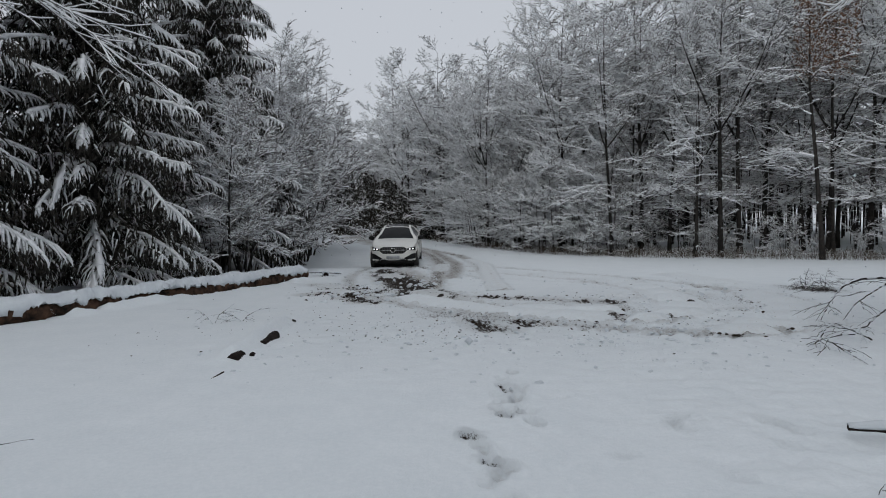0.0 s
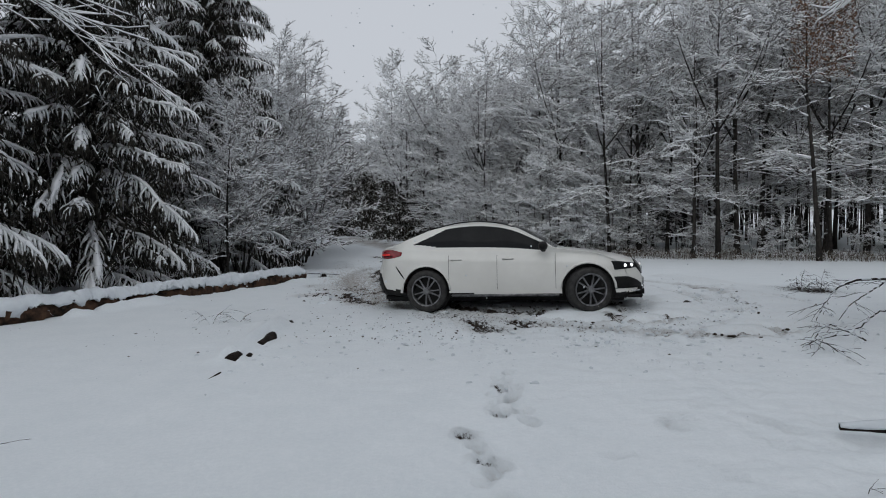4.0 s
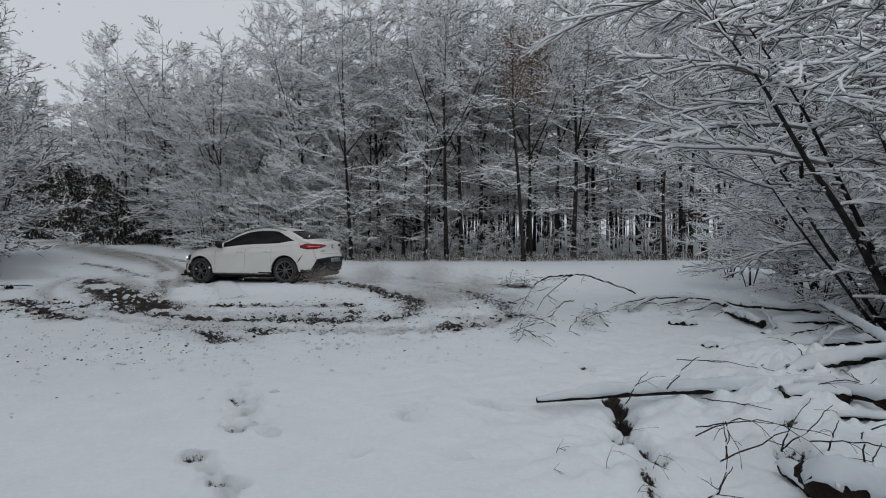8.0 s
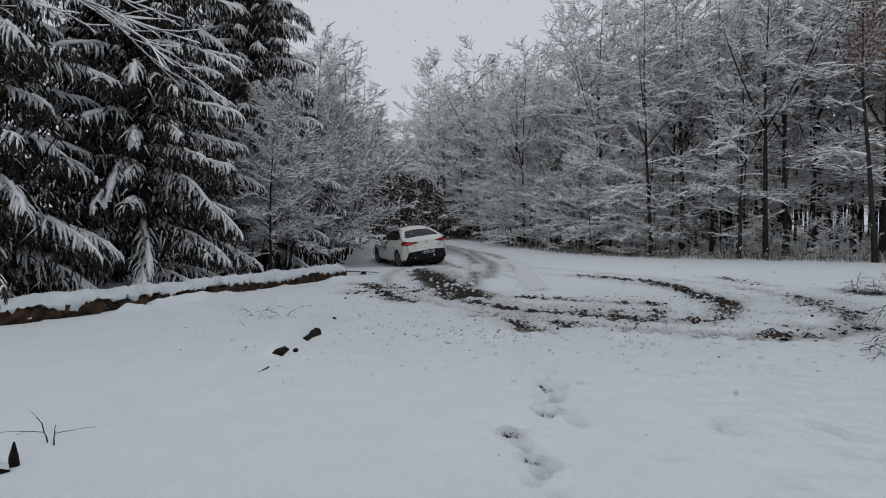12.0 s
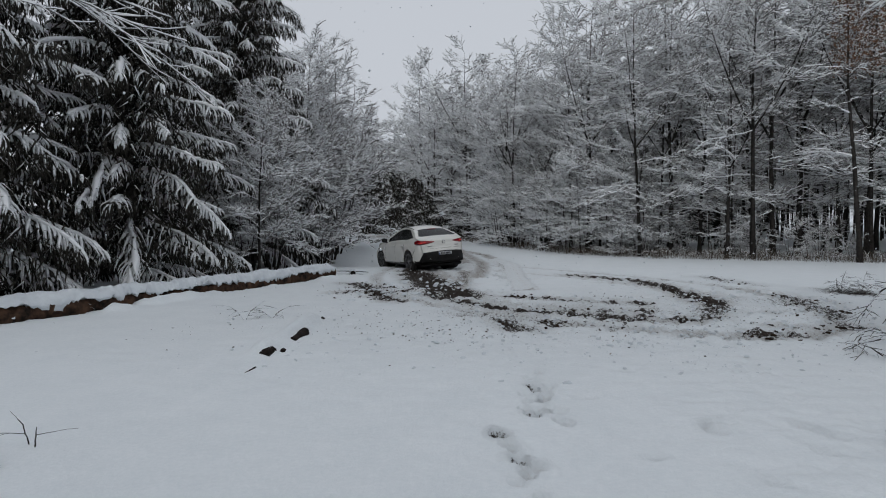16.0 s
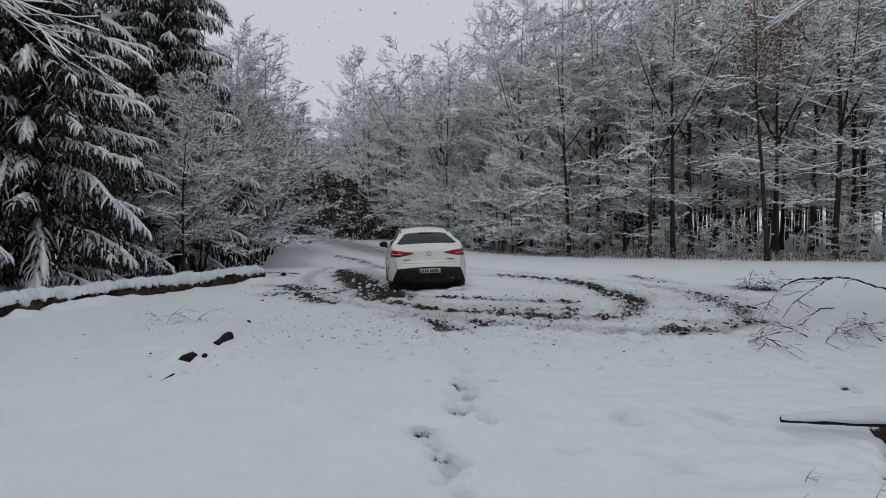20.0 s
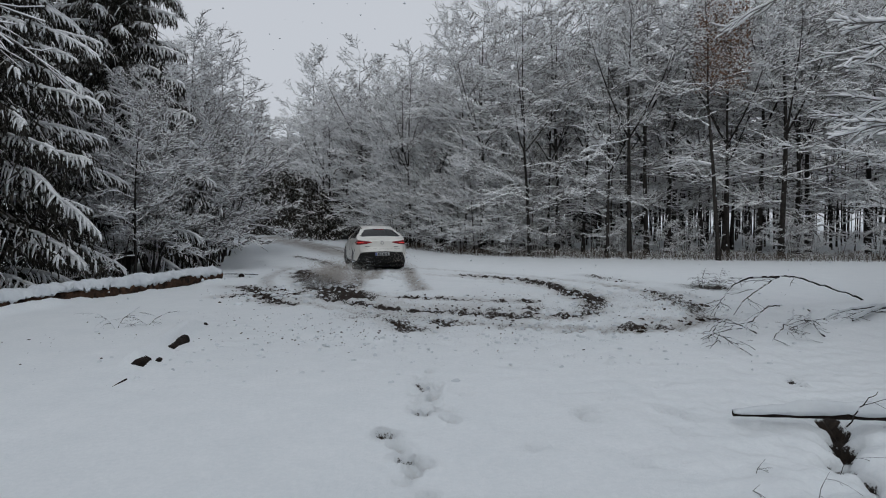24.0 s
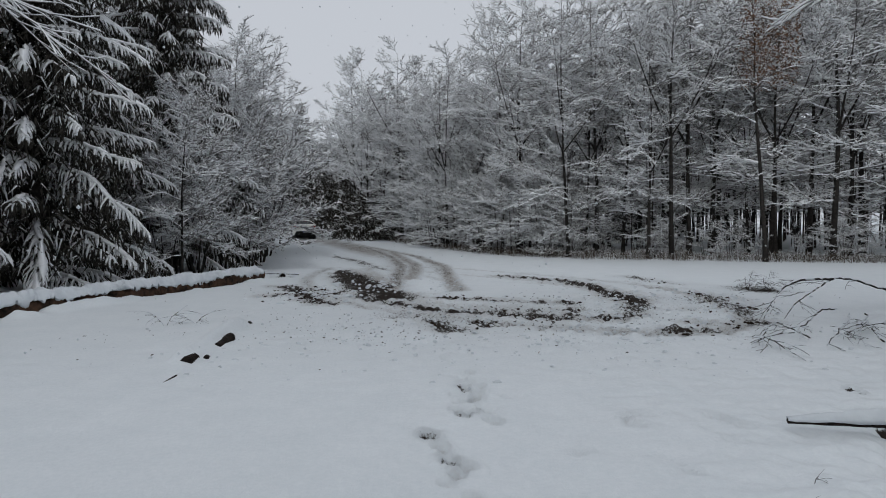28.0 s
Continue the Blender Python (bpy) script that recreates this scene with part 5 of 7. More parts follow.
# ---- the car ----
def smooth_line(keys, v):
    """Smooth interpolation through (position, value) keys."""
    ks = sorted(keys)
    x = np.array([k[0] for k in ks])
    y = np.array([k[1] for k in ks])
    m = np.gradient(y, x)
    v = np.clip(v, x[0], x[-1])
    i = np.clip(np.searchsorted(x, v) - 1, 0, len(x) - 2)
    h = x[i + 1] - x[i]
    u = (v - x[i]) / h
    return (2 * u**3 - 3 * u**2 + 1) * y[i] + (u**3 - 2 * u**2 + u) * m[i] * h + (-2 * u**3 + 3 * u**2) * y[i + 1] + (u**3 - u**2) * m[i + 1] * h


# top line from the front bumper over bonnet and roof to the tail: x, z
TOPLINE = [(2.36, 0.300), (2.39, 0.480), (2.38, 0.620), (2.34, 0.760), (2.26, 0.870), (2.10, 0.945), (1.85, 1.010), (1.50, 1.075), (1.15, 1.125), (0.92, 1.160), (0.70, 1.290), (0.45, 1.430), (0.20, 1.556), (-0.05, 1.640),
           (-0.35, 1.688), (-0.65, 1.700), (-0.95, 1.680), (-1.25, 1.625), (-1.55, 1.538), (-1.85, 1.428), (-2.10, 1.328), (-2.28, 1.262), (-2.44, 1.228), (-2.50, 1.180), (-2.52, 1.060), (-2.54, 0.920), (-2.58, 0.810), (-2.60, 0.680), (-2.58, 0.520), (-2.54, 0.410), (-2.48, 0.340)]


def car_surface():
    """The body as a grid of rings: vertices per station and ring point of one half."""
    top = np.array(TOPLINE)
    # finer stations along the line
    d = np.concatenate([[0], np.cumsum(np.hypot(*np.diff(top, axis=0).T))])
    s = np.linspace(0, d[-1], 264)
    tx, tz = smooth_line(list(zip(d, top[:, 0])), s), smooth_line(list(zip(d, top[:, 1])), s)
    half = smooth_line([(-2.6, 0.86), (-2.45, 0.93), (-2.2, 0.965), (-1.47, 0.985), (-0.8, 0.965), (0.6, 0.965), (1.47, 0.98), (1.9, 0.955), (2.2, 0.90), (2.4, 0.80)], tx)
    low = smooth_line([(-2.6, 0.36), (-2.2, 0.30), (-1.8, 0.28), (1.8, 0.26), (2.2, 0.24), (2.4, 0.26)], tx)
    belt = smooth_line([(-2.6, 1.17), (-2.0, 1.18), (-1.0, 1.13), (0.9, 1.06), (1.5, 1.01), (2.4, 0.87)], tx)
    grid = []
    for x, zt, w, zb, zl in zip(tx, tz, half, low, belt):
        zb = min(zb, zt - 0.02)
        house = max(0.0, min(1.0, (zt - zl - 0.05) / 0.25)) if -2.2 < x < 1.0 else 0.0
        shoulder = min(zl, zt - 0.05 * min(1, (zt - zb) / 0.3))
        roof_w = w * 0.93 - 0.30 * house * min(1.0, (zt - zl) / 0.55)
        ring = [(0.0, zb), (w * 0.5, zb), (w * 0.88, zb)]
        for u in np.linspace(0, 1, 25):
            z = zb + 0.02 + (shoulder - zb - 0.02) * u
            bulge = 0.955 + 0.045 * math.sin(math.pi * min(1, 0.12 + 0.95 * u)) - 0.05 * max(0, u - 0.75) / 0.25
            crease = 0.008 * math.exp(-((u - 0.80) / 0.05) ** 2)
            ring.append((w * (bulge + crease), z))
        y0 = ring[-1][0]
        edge_z = zt - 0.055 * house - 0.03 * (1 - house)
        for u in np.linspace(0, 1, 25)[1:]:
            ring.append((y0 + (roof_w - y0) * (u + 0.10 * house * math.sin(math.pi * u)), shoulder + (edge_z - shoulder) * u))
        for u in np.linspace(0, 1, 25)[1:]:
            y = roof_w * (1 - u)
            ring.append((y, edge_z + (zt - edge_z) * (1 - (1 - u) ** 2.4)))
        pts = []
        for y, z in ring:
            q = (y / w) ** 2 if w else 0
            bend = 0.0
            if x < -1.5:
                bend = 0.26 * q * q * min(1, (-1.5 - x) / 0.9)
            elif x > 1.6:
                bend = -0.36 * q * q * min(1, (x - 1.6) / 0.6)
            pts.append((x + bend, y, z))
        grid.append(pts)
    return np.array(grid), tx


def build_car():
    car = tagged(empty("car"), "white coupe-style SUV with black lower bumpers and tinted glass", "car")
    G, tx = car_surface()
    ns, nr = G.shape[:2]
    regions = {}
    C = (G[:-1, :-1] + G[1:, :-1] + G[1:, 1:] + G[:-1, 1:]) / 4
    for i in range(ns - 1):
        for j in range(nr - 1):
            x, y, z = C[i, j]
            x0 = (tx[i] + tx[i + 1]) / 2
            for wx in (1.4675, -1.4675):
                if math.hypot(x - wx, z - 0.40) < 0.455 and y > 0.55:
                    break
            else:
                key = "body"
                topside = j >= 51
                roof_z = G[i, 51, 2]
                if 30 + 11 * max(0.0, -1.3 - x0) <= j < 48 - 18 * max(0.0, -1.12 - x0) and -1.84 < x0 < 0.90 and roof_z > 1.24:
                    key = "side_window"
                elif j >= 55 and 0.10 < x0 < 0.92:
                    key = "windscreen"
                elif topside and -0.85 < x0 < 0.02 and y < 0.50:
                    key = "glass_roof"
                elif topside and -2.14 < x0 < -1.46 and j >= 54 + 3.0 * max(0.0, x0 + 2.0) + 40 * max(0.0, x0 + 1.53) + 30 * max(0.0, -2.06 - x0):
                    key = "rear_window"
                elif z < 0.335 or (x < -1.98 and z < 0.42):
                    key = "sill"
                regions.setdefault(key, []).append((i, j))
    mats = {"glass_roof": GLASSC, "body": PAINT, "side_window": GLASSC, "windscreen": GLASSC, "rear_window": GLASSC, "sill": BLACKPL}
    labels = {"glass_roof": "dark glass roof panel", "body": "white painted bodywork", "side_window": "dark tinted side glass", "windscreen": "dark windscreen", "rear_window": "sloping tinted rear glass", "sill": "black underside"}

    def patch(name, cells, mat, sign, label="", out=0.0):
        ids, vs, fs = {}, [], []

        def vid(i, j, sg):
            k = (i, j, sg)
            if k not in ids:
                ids[k] = len(vs)
                x, y, z = G[i, j]
                if out:
                    a = G[min(i + 1, ns - 1), j] - G[max(i - 1, 0), j]
                    b = G[i, min(j + 1, nr - 1)] - G[i, max(j - 1, 0)]
                    n = np.cross(a, b)
                    n = n / max(np.linalg.norm(n), 1e-9)
                    x, y, z = np.array((x, y, z)) + n * out * (-1 if n[1] < -0.05 or (abs(n[1]) <= 0.05 and n[0] * x < 0) else 1)
                vs.append((x, y * sg, z))
            return ids[k]
        for i, j in cells:
            for sg in sign:
                q = [vid(i, j, sg), vid(i + 1, j, sg), vid(i + 1, j + 1, sg), vid(i, j + 1, sg)]
                fs.append(q if sg > 0 else q[::-1])
        ob = mesh_ob(name, vs, fs, [mat], None, car, label, True)
        bm = bmesh.new()
        bm.from_mesh(ob.data)
        bmesh.ops.remove_doubles(bm, verts=bm.verts[:], dist=0.0004)
        bmesh.ops.recalc_face_normals(bm, faces=bm.faces[:])
        bm.to_mesh(ob.data)
        bm.free()
        return ob

    for key, cells in regions.items():
        if key == "side_window":
            for sg in (1, -1):
                patch(key, cells, mats[key], (sg,), labels[key])
        else:
            patch(key, cells, mats[key], (1, -1), labels[key])

    # the tail's shape, met from inside, for lamps and bumper laid on it
    vs = [tuple(p) for ring in G for p in ring]
    shell_tree = BVHTree.FromPolygons(vs, [(i * nr + j, (i + 1) * nr + j, (i + 1) * nr + j + 1, i * nr + j + 1) for i in range(ns - 1) for j in range(nr - 1)])

    def on_tail(angle, z, out):
        """A point of the tail at a heading (0: straight back, 90: abeam), pushed outwards."""
        eye, way = Vector((-1.45, 0.001, z)), Vector((-math.cos(radians(angle)), math.sin(radians(angle)), 0))
        start = eye + way * 2.5
        place, normal, _, _ = shell_tree.ray_cast(start, -way, 2.4)
        if place is None:
            place = eye + way * 0.9
        return place + way * out

    def wrap(name, a0, a1, lo, hi, na, nz, mat, sg, label, out, owner=None, mirrored=False):
        vs, fs = [], []
        for i in range(na + 1):
            ang = a0 + (a1 - a0) * i / na
            zl, zh = lo(ang), hi(ang)
            for k in range(nz + 3):
                z = zl + (zh - zl) * min(max(k - 1, 0), nz) / nz
                o = out if 0 < k < nz + 2 else -0.02
                p = on_tail(abs(ang), z, o)
                vs.append((p.x, p.y * (sg if not mirrored else (1 if ang >= 0 else -1)), p.z))
        m = nz + 3
        for i in range(na):
            for k in range(m - 1):
                q = (i * m + k, (i + 1) * m + k, (i + 1) * m + k + 1, i * m + k + 1)
                fs.append(q if sg > 0 else q[::-1])
        fs.append(tuple(range(m)))
        fs.append(tuple(na * m + k for k in range(m))[::-1])
        return mesh_ob(name, vs, fs, [mat], None, owner or car, label, True)

    # rear lamps: tapering bands round the corners
    def lamp_hi(a):
        u = (a - 19) / 42
        return 1.118 + 0.060 * math.sin(math.pi * min(1, u * 0.62)) ** 0.8 - (0.05 * max(0, u - 0.75) / 0.25)

    def lamp_lo(a):
        u = (a - 19) / 42
        return 1.108 - 0.100 * math.sin(math.pi * min(1, 0.04 + u * 0.66)) + (0.03 * max(0, u - 0.75) / 0.25)

    for sg in (1, -1):
        t = wrap("rear_lamp", 19, 61, lamp_lo, lamp_hi, 30, 5, REDLENS, sg, "red wraparound rear lamp", 0.008)
        wrap("light_strip", 33, 50, lambda a: 1.080, lambda a: 1.092, 10, 1, LAMPRED, sg, "glowing red strip", 0.011, t)
        for a0, a1, z0, z1 in ((36, 43, 1.030, 1.066), (45, 53, 1.034, 1.070)):
            wrap("lamp_cell", a0, a1, lambda a: z0, lambda a: z1, 4, 1, DARKLENS, sg, "dark red lamp cell", 0.0105, t)
    # black bumper skirt round the tail, rising towards the middle; hem lowered to fill in shadow
    skirt_hi = lambda a: 0.775 - 0.03 * (abs(a) / 30) ** 2 if abs(a) < 38 else max(0.36, 0.728 - 0.034 * (abs(a) - 38))
    wrap("rear_valance", -66, 66, lambda a: 0.275, skirt_hi, 66, 6, BLACKPL, 1, "black rear bumper skirt", 0.006, None, True)
    wrap("tailgate_seam", -33, 33, lambda a: 0.862, lambda a: 0.868, 40, 1, BLACKPL, 1, "", 0.0015, None, True)

    def rear_x(y, z):
        m = (C[:, :, 0] < -1.9)
        dist = np.where(m, np.abs(C[:, :, 1] - abs(y)) + np.abs(C[:, :, 2] - z), 9)
        return C[np.unravel_index(np.argmin(dist), dist.shape)][0]

    # badge, plate, exhaust ends, seams on the tail
    bm = bmesh.new()
    bmesh.ops.create_cone(bm, cap_ends=True, segments=28, radius1=0.062, radius2=0.056, depth=0.02, matrix=pose(rear_x(0, 1.06) - 0.012, 0, 1.085, 0, -90, 0))
    badge = part("badge", bm, ALLOY, car, "round grey metal badge", False)
    bm = bmesh.new()
    bmesh.ops.create_cone(bm, cap_ends=True, segments=28, radius1=0.044, radius2=0.044, depth=0.012, matrix=pose(rear_x(0, 1.06) - 0.019, 0, 1.085, 0, -90, 0))
    part("badge_field", bm, PAINT, badge, "", False)
    px = rear_x(0, 0.68) - 0.026
    plate = part("number_plate", box_bm(px - 0.012, -0.26, 0.625, px + 0.02, 0.26, 0.735, 0.004), PLATEW, car, "white number plate")
    part("blue_band", box_bm(px - 0.015, 0.215, 0.630, px - 0.008, 0.255, 0.730), PLATEB, plate)
    for k, (a, b) in enumerate(((0.175, 0.135), (0.125, 0.085), (0.075, 0.035), (-0.005, -0.045), (-0.055, -0.095), (-0.105, -0.145), (-0.155, -0.195))):
        part("character_bar", box_bm(px - 0.016, b + 0.005, 0.645, px - 0.010, a - 0.005, 0.715), BLACKPL, plate, "", False)
    for a, b in ((0.62, 0.40), (-0.44, -0.60)):
        xx = min(rear_x((a + b) / 2, 0.95), rear_x(a, 0.95)) - 0.004
        part("lettering_bar", box_bm(xx - 0.004, b, 0.942, xx + 0.06, a, 0.962), ALLOY, car, "small grey lettering", False)
    for sg in (1, -1):
        xx = rear_x(0.62, 0.45) - 0.03
        part("exhaust_tip", box_bm(xx - 0.02, sg * 0.50 - 0.10, 0.46, xx + 0.10, sg * 0.50 + 0.10, 0.54, 0.02), CHROME, car, "flat chrome exhaust end")
        part("exhaust_opening", box_bm(xx - 0.024, sg * 0.50 - 0.082, 0.472, xx, sg * 0.50 + 0.082, 0.528, 0.015), BLACKPL, car, "", False)
        vs = [(q.x, q.y * sg, q.z) for q in (on_tail(57 + 2.2 * k, 0.86 - 0.06 * k, -0.004) for k in range(5))]
        tube("air_slot", vs, [0.006, 0.013, 0.016, 0.014, 0.006], 6, BLACKPL, car)
    # seams, handles, mirrors, roof rails
    side = lambda x, z: float(max(C[np.argmin(np.abs(tx[:-1] - x)), j][1] for j in range(3, 27) if abs(C[np.argmin(np.abs(tx[:-1] - x)), j][2] - z) < 0.08))
    for sg in (1, -1):
        for xs in (0.92, -0.12, -1.02):
            path = [(xs - (0.25 * max(0, 0.62 - z) if xs == -1.02 else 0), sg * (side(xs, z) - 0.001), z) for z in np.linspace(0.42, 1.04, 7)]
            tube("door_seam", path, [0.003] * 7, 5, BLACKPL, car)
        for xs in (0.08, -0.88):
            y = side(xs, 0.95)
            part("door_handle", box_bm(xs - 0.11, sg * y - 0.012, 0.945, xs + 0.11, sg * y + 0.022, 0.975, 0.01), PAINT, car, "white door handle")
        bm = bmesh.new()
        bmesh.ops.create_icosphere(bm, subdivisions=3, radius=1, matrix=Matrix.Translation((0.72, sg * 1.04, 1.17)) @ Matrix.Diagonal((0.085, 0.125, 0.085, 1)))
        mirror = part("mirror", bm, BLACKPL, car, "black wing mirror")
        part("mirror_foot", box_bm(0.68, sg * 0.97 - 0.06, 1.07, 0.76, sg * 0.97 + 0.03, 1.12, 0.012), BLACKPL, mirror)
        rail = [(x, sg * (0.635 - 0.03 * abs(x + 0.5)), float(np.interp(-x, -tx, [g[51][2] for g in G])) + 0.018) for x in np.linspace(0.15, -1.35, 9)]
        tube("roof_rail", rail, [0.008] + [0.012] * 7 + [0.008], 6, BLACKPL, car, "black roof rail")
        part("side_skirt", box_bm(-0.98, sg * 0.935 - 0.05, 0.285, 0.98, sg * 0.935 + 0.035, 0.325, 0.015), ALLOY, car, "grey side skirt")
        # wheel arch lips
        for wx in (1.4675, -1.4675):
            pts = []
            for k in range(15):
                a = radians(2 + 176 * k / 14)
                pts.append((wx + 0.463 * math.cos(a), sg * 0.966, 0.40 + 0.463 * math.sin(a)))
            tube("arch_lip", pts, [0.020] * 15, 6, PAINT, car)
            bm = bmesh.new()
            bmesh.ops.create_cone(bm, cap_ends=True, segments=28, radius1=0.45, radius2=0.45, depth=0.34, matrix=pose(wx, sg * 0.64, 0.42, 90, 0, 0))
            part("wheel_housing", bm, BLACKPL, car, "", False)
    # front: grille, star, lamps, intakes
    # black underside, hung low so that it also stands in for the car's shadow
    part("floor_pan", box_bm(-2.35, -0.8, 0.19, 2.1, 0.8, 0.34, 0.04), BLACKPL, car)
    front_x = lambda y, z: float(max(C[i, j][0] for i in range(90) for j in range(nr - 1) if abs(C[i, j][1] - abs(y)) < 0.06 and abs(C[i, j][2] - z) < 0.07))
    def on_nose(y, z, out):
        """A point of the nose straight behind (y, z), pushed outwards."""
        place, normal, _, _ = shell_tree.ray_cast(Vector((4, max(abs(y), 0.002), z)), Vector((-1, 0, 0)), 4)
        if place is None:
            return Vector((1.9 + out, y, z))
        if normal.x < 0:
            normal = -normal
        q = place + normal * out
        return Vector((q.x, q.y if y >= 0 else -q.y, q.z))

    def nose_panel(name, y0, y1, lo, hi, mat, owner, label, out, sg=1, ny=12, nz=5):
        """A raised panel that follows the nose between the heights lo(y) and hi(y)."""
        vs, fs, m = [], [], nz + 3
        for i in range(ny + 3):
            y = y0 + (y1 - y0) * min(max(i - 1, 0), ny) / ny
            for k in range(m):
                z = lo(y) + (hi(y) - lo(y)) * min(max(k - 1, 0), nz) / nz
                rim = i in (0, ny + 2) or k in (0, m - 1)
                q = on_nose(y, z, -0.025 if rim else out)
                vs.append((q.x, q.y * sg, q.z))
        for i in range(ny + 2):
            for k in range(m - 1):
                q = (i * m + k, (i + 1) * m + k, (i + 1) * m + k + 1, i * m + k + 1)
                fs.append(q if sg > 0 else q[::-1])
        return mesh_ob(name, vs, fs, [mat], None, owner, label, True)

    taper = lambda y: 0.085 * max(0.0, abs(y) - 0.40) / 0.13
    grille = nose_panel("grille", -0.53, 0.53, lambda y: 0.630 + taper(y) * 1.1, lambda y: 0.880 - taper(y) * 0.7, BLACKPL, car, "black slatted grille", 0.012, 1, 24)
    nose_panel("grille_bar", -0.49, 0.49, lambda y: 0.742, lambda y: 0.766, ALLOY, grille, "", 0.024, 1, 16, 2)
    for k in range(13):
        y = -0.42 + k * 0.84 / 12
        nose_panel("grille_slat", y - 0.004, y + 0.004, lambda y: 0.655, lambda y: 0.858, ALLOY, grille, "", 0.018, 1, 1, 4)
    at = on_nose(0, 0.755, 0.03)
    bm = bmesh.new()
    bmesh.ops.create_cone(bm, cap_ends=True, segments=28, radius1=0.10, radius2=0.092, depth=0.03, matrix=pose(at.x, 0, at.z, 0, 76, 0))
    part("badge", bm, CHROME, grille, "large round chrome badge", False)
    bm = bmesh.new()
    bmesh.ops.create_cone(bm, cap_ends=True, segments=28, radius1=0.078, radius2=0.078, depth=0.012, matrix=pose(at.x + 0.014, 0, at.z + 0.003, 0, 76, 0))
    part("badge_field", bm, BLACKPL, grille, "", False)
    for sg in (1, -1):
        hl = nose_panel("headlamp", 0.55, 0.86, lambda y: 0.752 - 0.03 * (y - 0.55) / 0.31, lambda y: 0.822 + 0.05 * (y - 0.55) / 0.31, GLASSC, car, "clear headlamp, lit", 0.010, sg)
        for yy in (0.64, 0.75):
            q = on_nose(yy, 0.793, 0.008)
            bm = bmesh.new()
            bmesh.ops.create_icosphere(bm, subdivisions=2, radius=0.040, matrix=pose(q.x, sg * q.y, q.z) @ Matrix.Diagonal((0.6, 1.1, 0.75, 1)))
            part("lamp_bulb", bm, LAMPWHITE, hl, "lit lamp")
        nose_panel("air_intake", 0.44, 0.88, lambda y: 0.400, lambda y: 0.455 + 0.15 * min(1.0, (y - 0.44) / 0.30), BLACKPL, car, "black corner air intake", 0.008, sg)
    fx = front_x(0, 0.42)
    part("lower_grille", box_bm(fx - 0.16, -0.60, 0.255, fx + 0.014, 0.60, 0.40, 0.03), BLACKPL, car, "black lower grille")
    part("splitter", box_bm(fx - 0.30, -0.78, 0.235, fx - 0.02, 0.78, 0.285, 0.02), BLACKPL, car)
    tube("bumper_trim", [(fx - 0.20, -0.80, 0.36), (fx - 0.03, -0.55, 0.35), (fx + 0.012, -0.44, 0.425), (fx + 0.014, 0.44, 0.425), (fx - 0.03, 0.55, 0.35), (fx - 0.20, 0.80, 0.36)], [0.012] * 6, 6, CHROME, car)
    part("front_plate", box_bm(fx + 0.0, -0.26, 0.445, fx + 0.03, 0.26, 0.555, 0.004), PLATEW, car, "white front number plate")
    # high brake lamp and snow on roof edge
    bx = -1.50
    bz = float(np.interp(-bx, -tx, [g[-1][2] for g in G]))
    part("high_brake_lamp", box_bm(bx - 0.05, -0.17, bz - 0.012, bx + 0.0, 0.17, bz + 0.008, 0.004), REDLENS, car, "red high brake lamp")

    # wheels: tyre and spoked rim on a hub
    wheels = []
    tyre_me = rim_me = None
    for wx in (1.4675, -1.4675):
        for sg in (1, -1):
            bm = bmesh.new()
            bmesh.ops.create_cone(bm, cap_ends=True, segments=24, radius1=0.262, radius2=0.262, depth=0.10, matrix=pose(0, -0.03, 0, 90, 0, 0))
            hub = part("wheel", bm, BLACKPL, car, "wheel with grey spokes and snow-caked tyre", False)
            hub.matrix_basis = pose(wx, sg * 0.83, 0.39, 0, 0, 0 if sg > 0 else 180)
            if tyre_me is None:
                vs, fs = [], []
                prof = [(0.265, -0.12), (0.30, -0.138), (0.35, -0.142), (0.385, -0.125), (0.395, -0.08), (0.397, 0.0), (0.395, 0.08), (0.385, 0.125), (0.35, 0.142), (0.30, 0.138), (0.265, 0.12)]
                seg = 40
                for k in range(seg):
                    a = 2 * math.pi * k / seg
                    for q, (r, y) in enumerate(prof):
                        rr = r - (0.008 if k % 2 and 3 < q < 7 else 0)
                        vs.append((rr * math.cos(a), y, rr * math.sin(a)))
                for k in range(seg):
                    for q in range(len(prof)):
                        a, b = k * len(prof), ((k + 1) % seg) * len(prof)
                        q2 = (q + 1) % len(prof)
                        fs.append((a + q, a + q2, b + q2, b + q))
                ty = mesh_ob("tyre", vs, fs, [RUBBER], None, hub, "dark tyre caked with snow", True)
                tyre_me = ty.data
                bm = bmesh.new()
                for k in range(10):
                    a = 36 * k + (5 if k % 2 else -5)
                    b = box_bm(0.05, 0.085, -0.012, 0.275, 0.125, 0.012, 0.005)
                    bmesh.ops.transform(b, matrix=pose(0, 0, 0, 0, a, 0), verts=b.verts[:])
                    tmp = bpy.data.meshes.new("spoke")
                    b.to_mesh(tmp)
                    b.free()
                    bm.from_mesh(tmp)
                    bpy.data.meshes.remove(tmp)
                bmesh.ops.create_cone(bm, cap_ends=True, segments=20, radius1=0.07, radius2=0.055, depth=0.05, matrix=pose(0, 0.11, 0, -90, 0, 0))
                rings = [(0.262, 0.135), (0.285, 0.140), (0.285, 0.05), (0.262, 0.05)]
                loops = [[bm.verts.new((r * math.cos(2 * math.pi * k / 40), y, r * math.sin(2 * math.pi * k / 40))) for k in range(40)] for r, y in rings]
                for q in range(4):
                    for k in range(40):
                        bm.faces.new((loops[q][k], loops[q][(k + 1) % 40], loops[(q + 1) % 4][(k + 1) % 40], loops[(q + 1) % 4][k]))
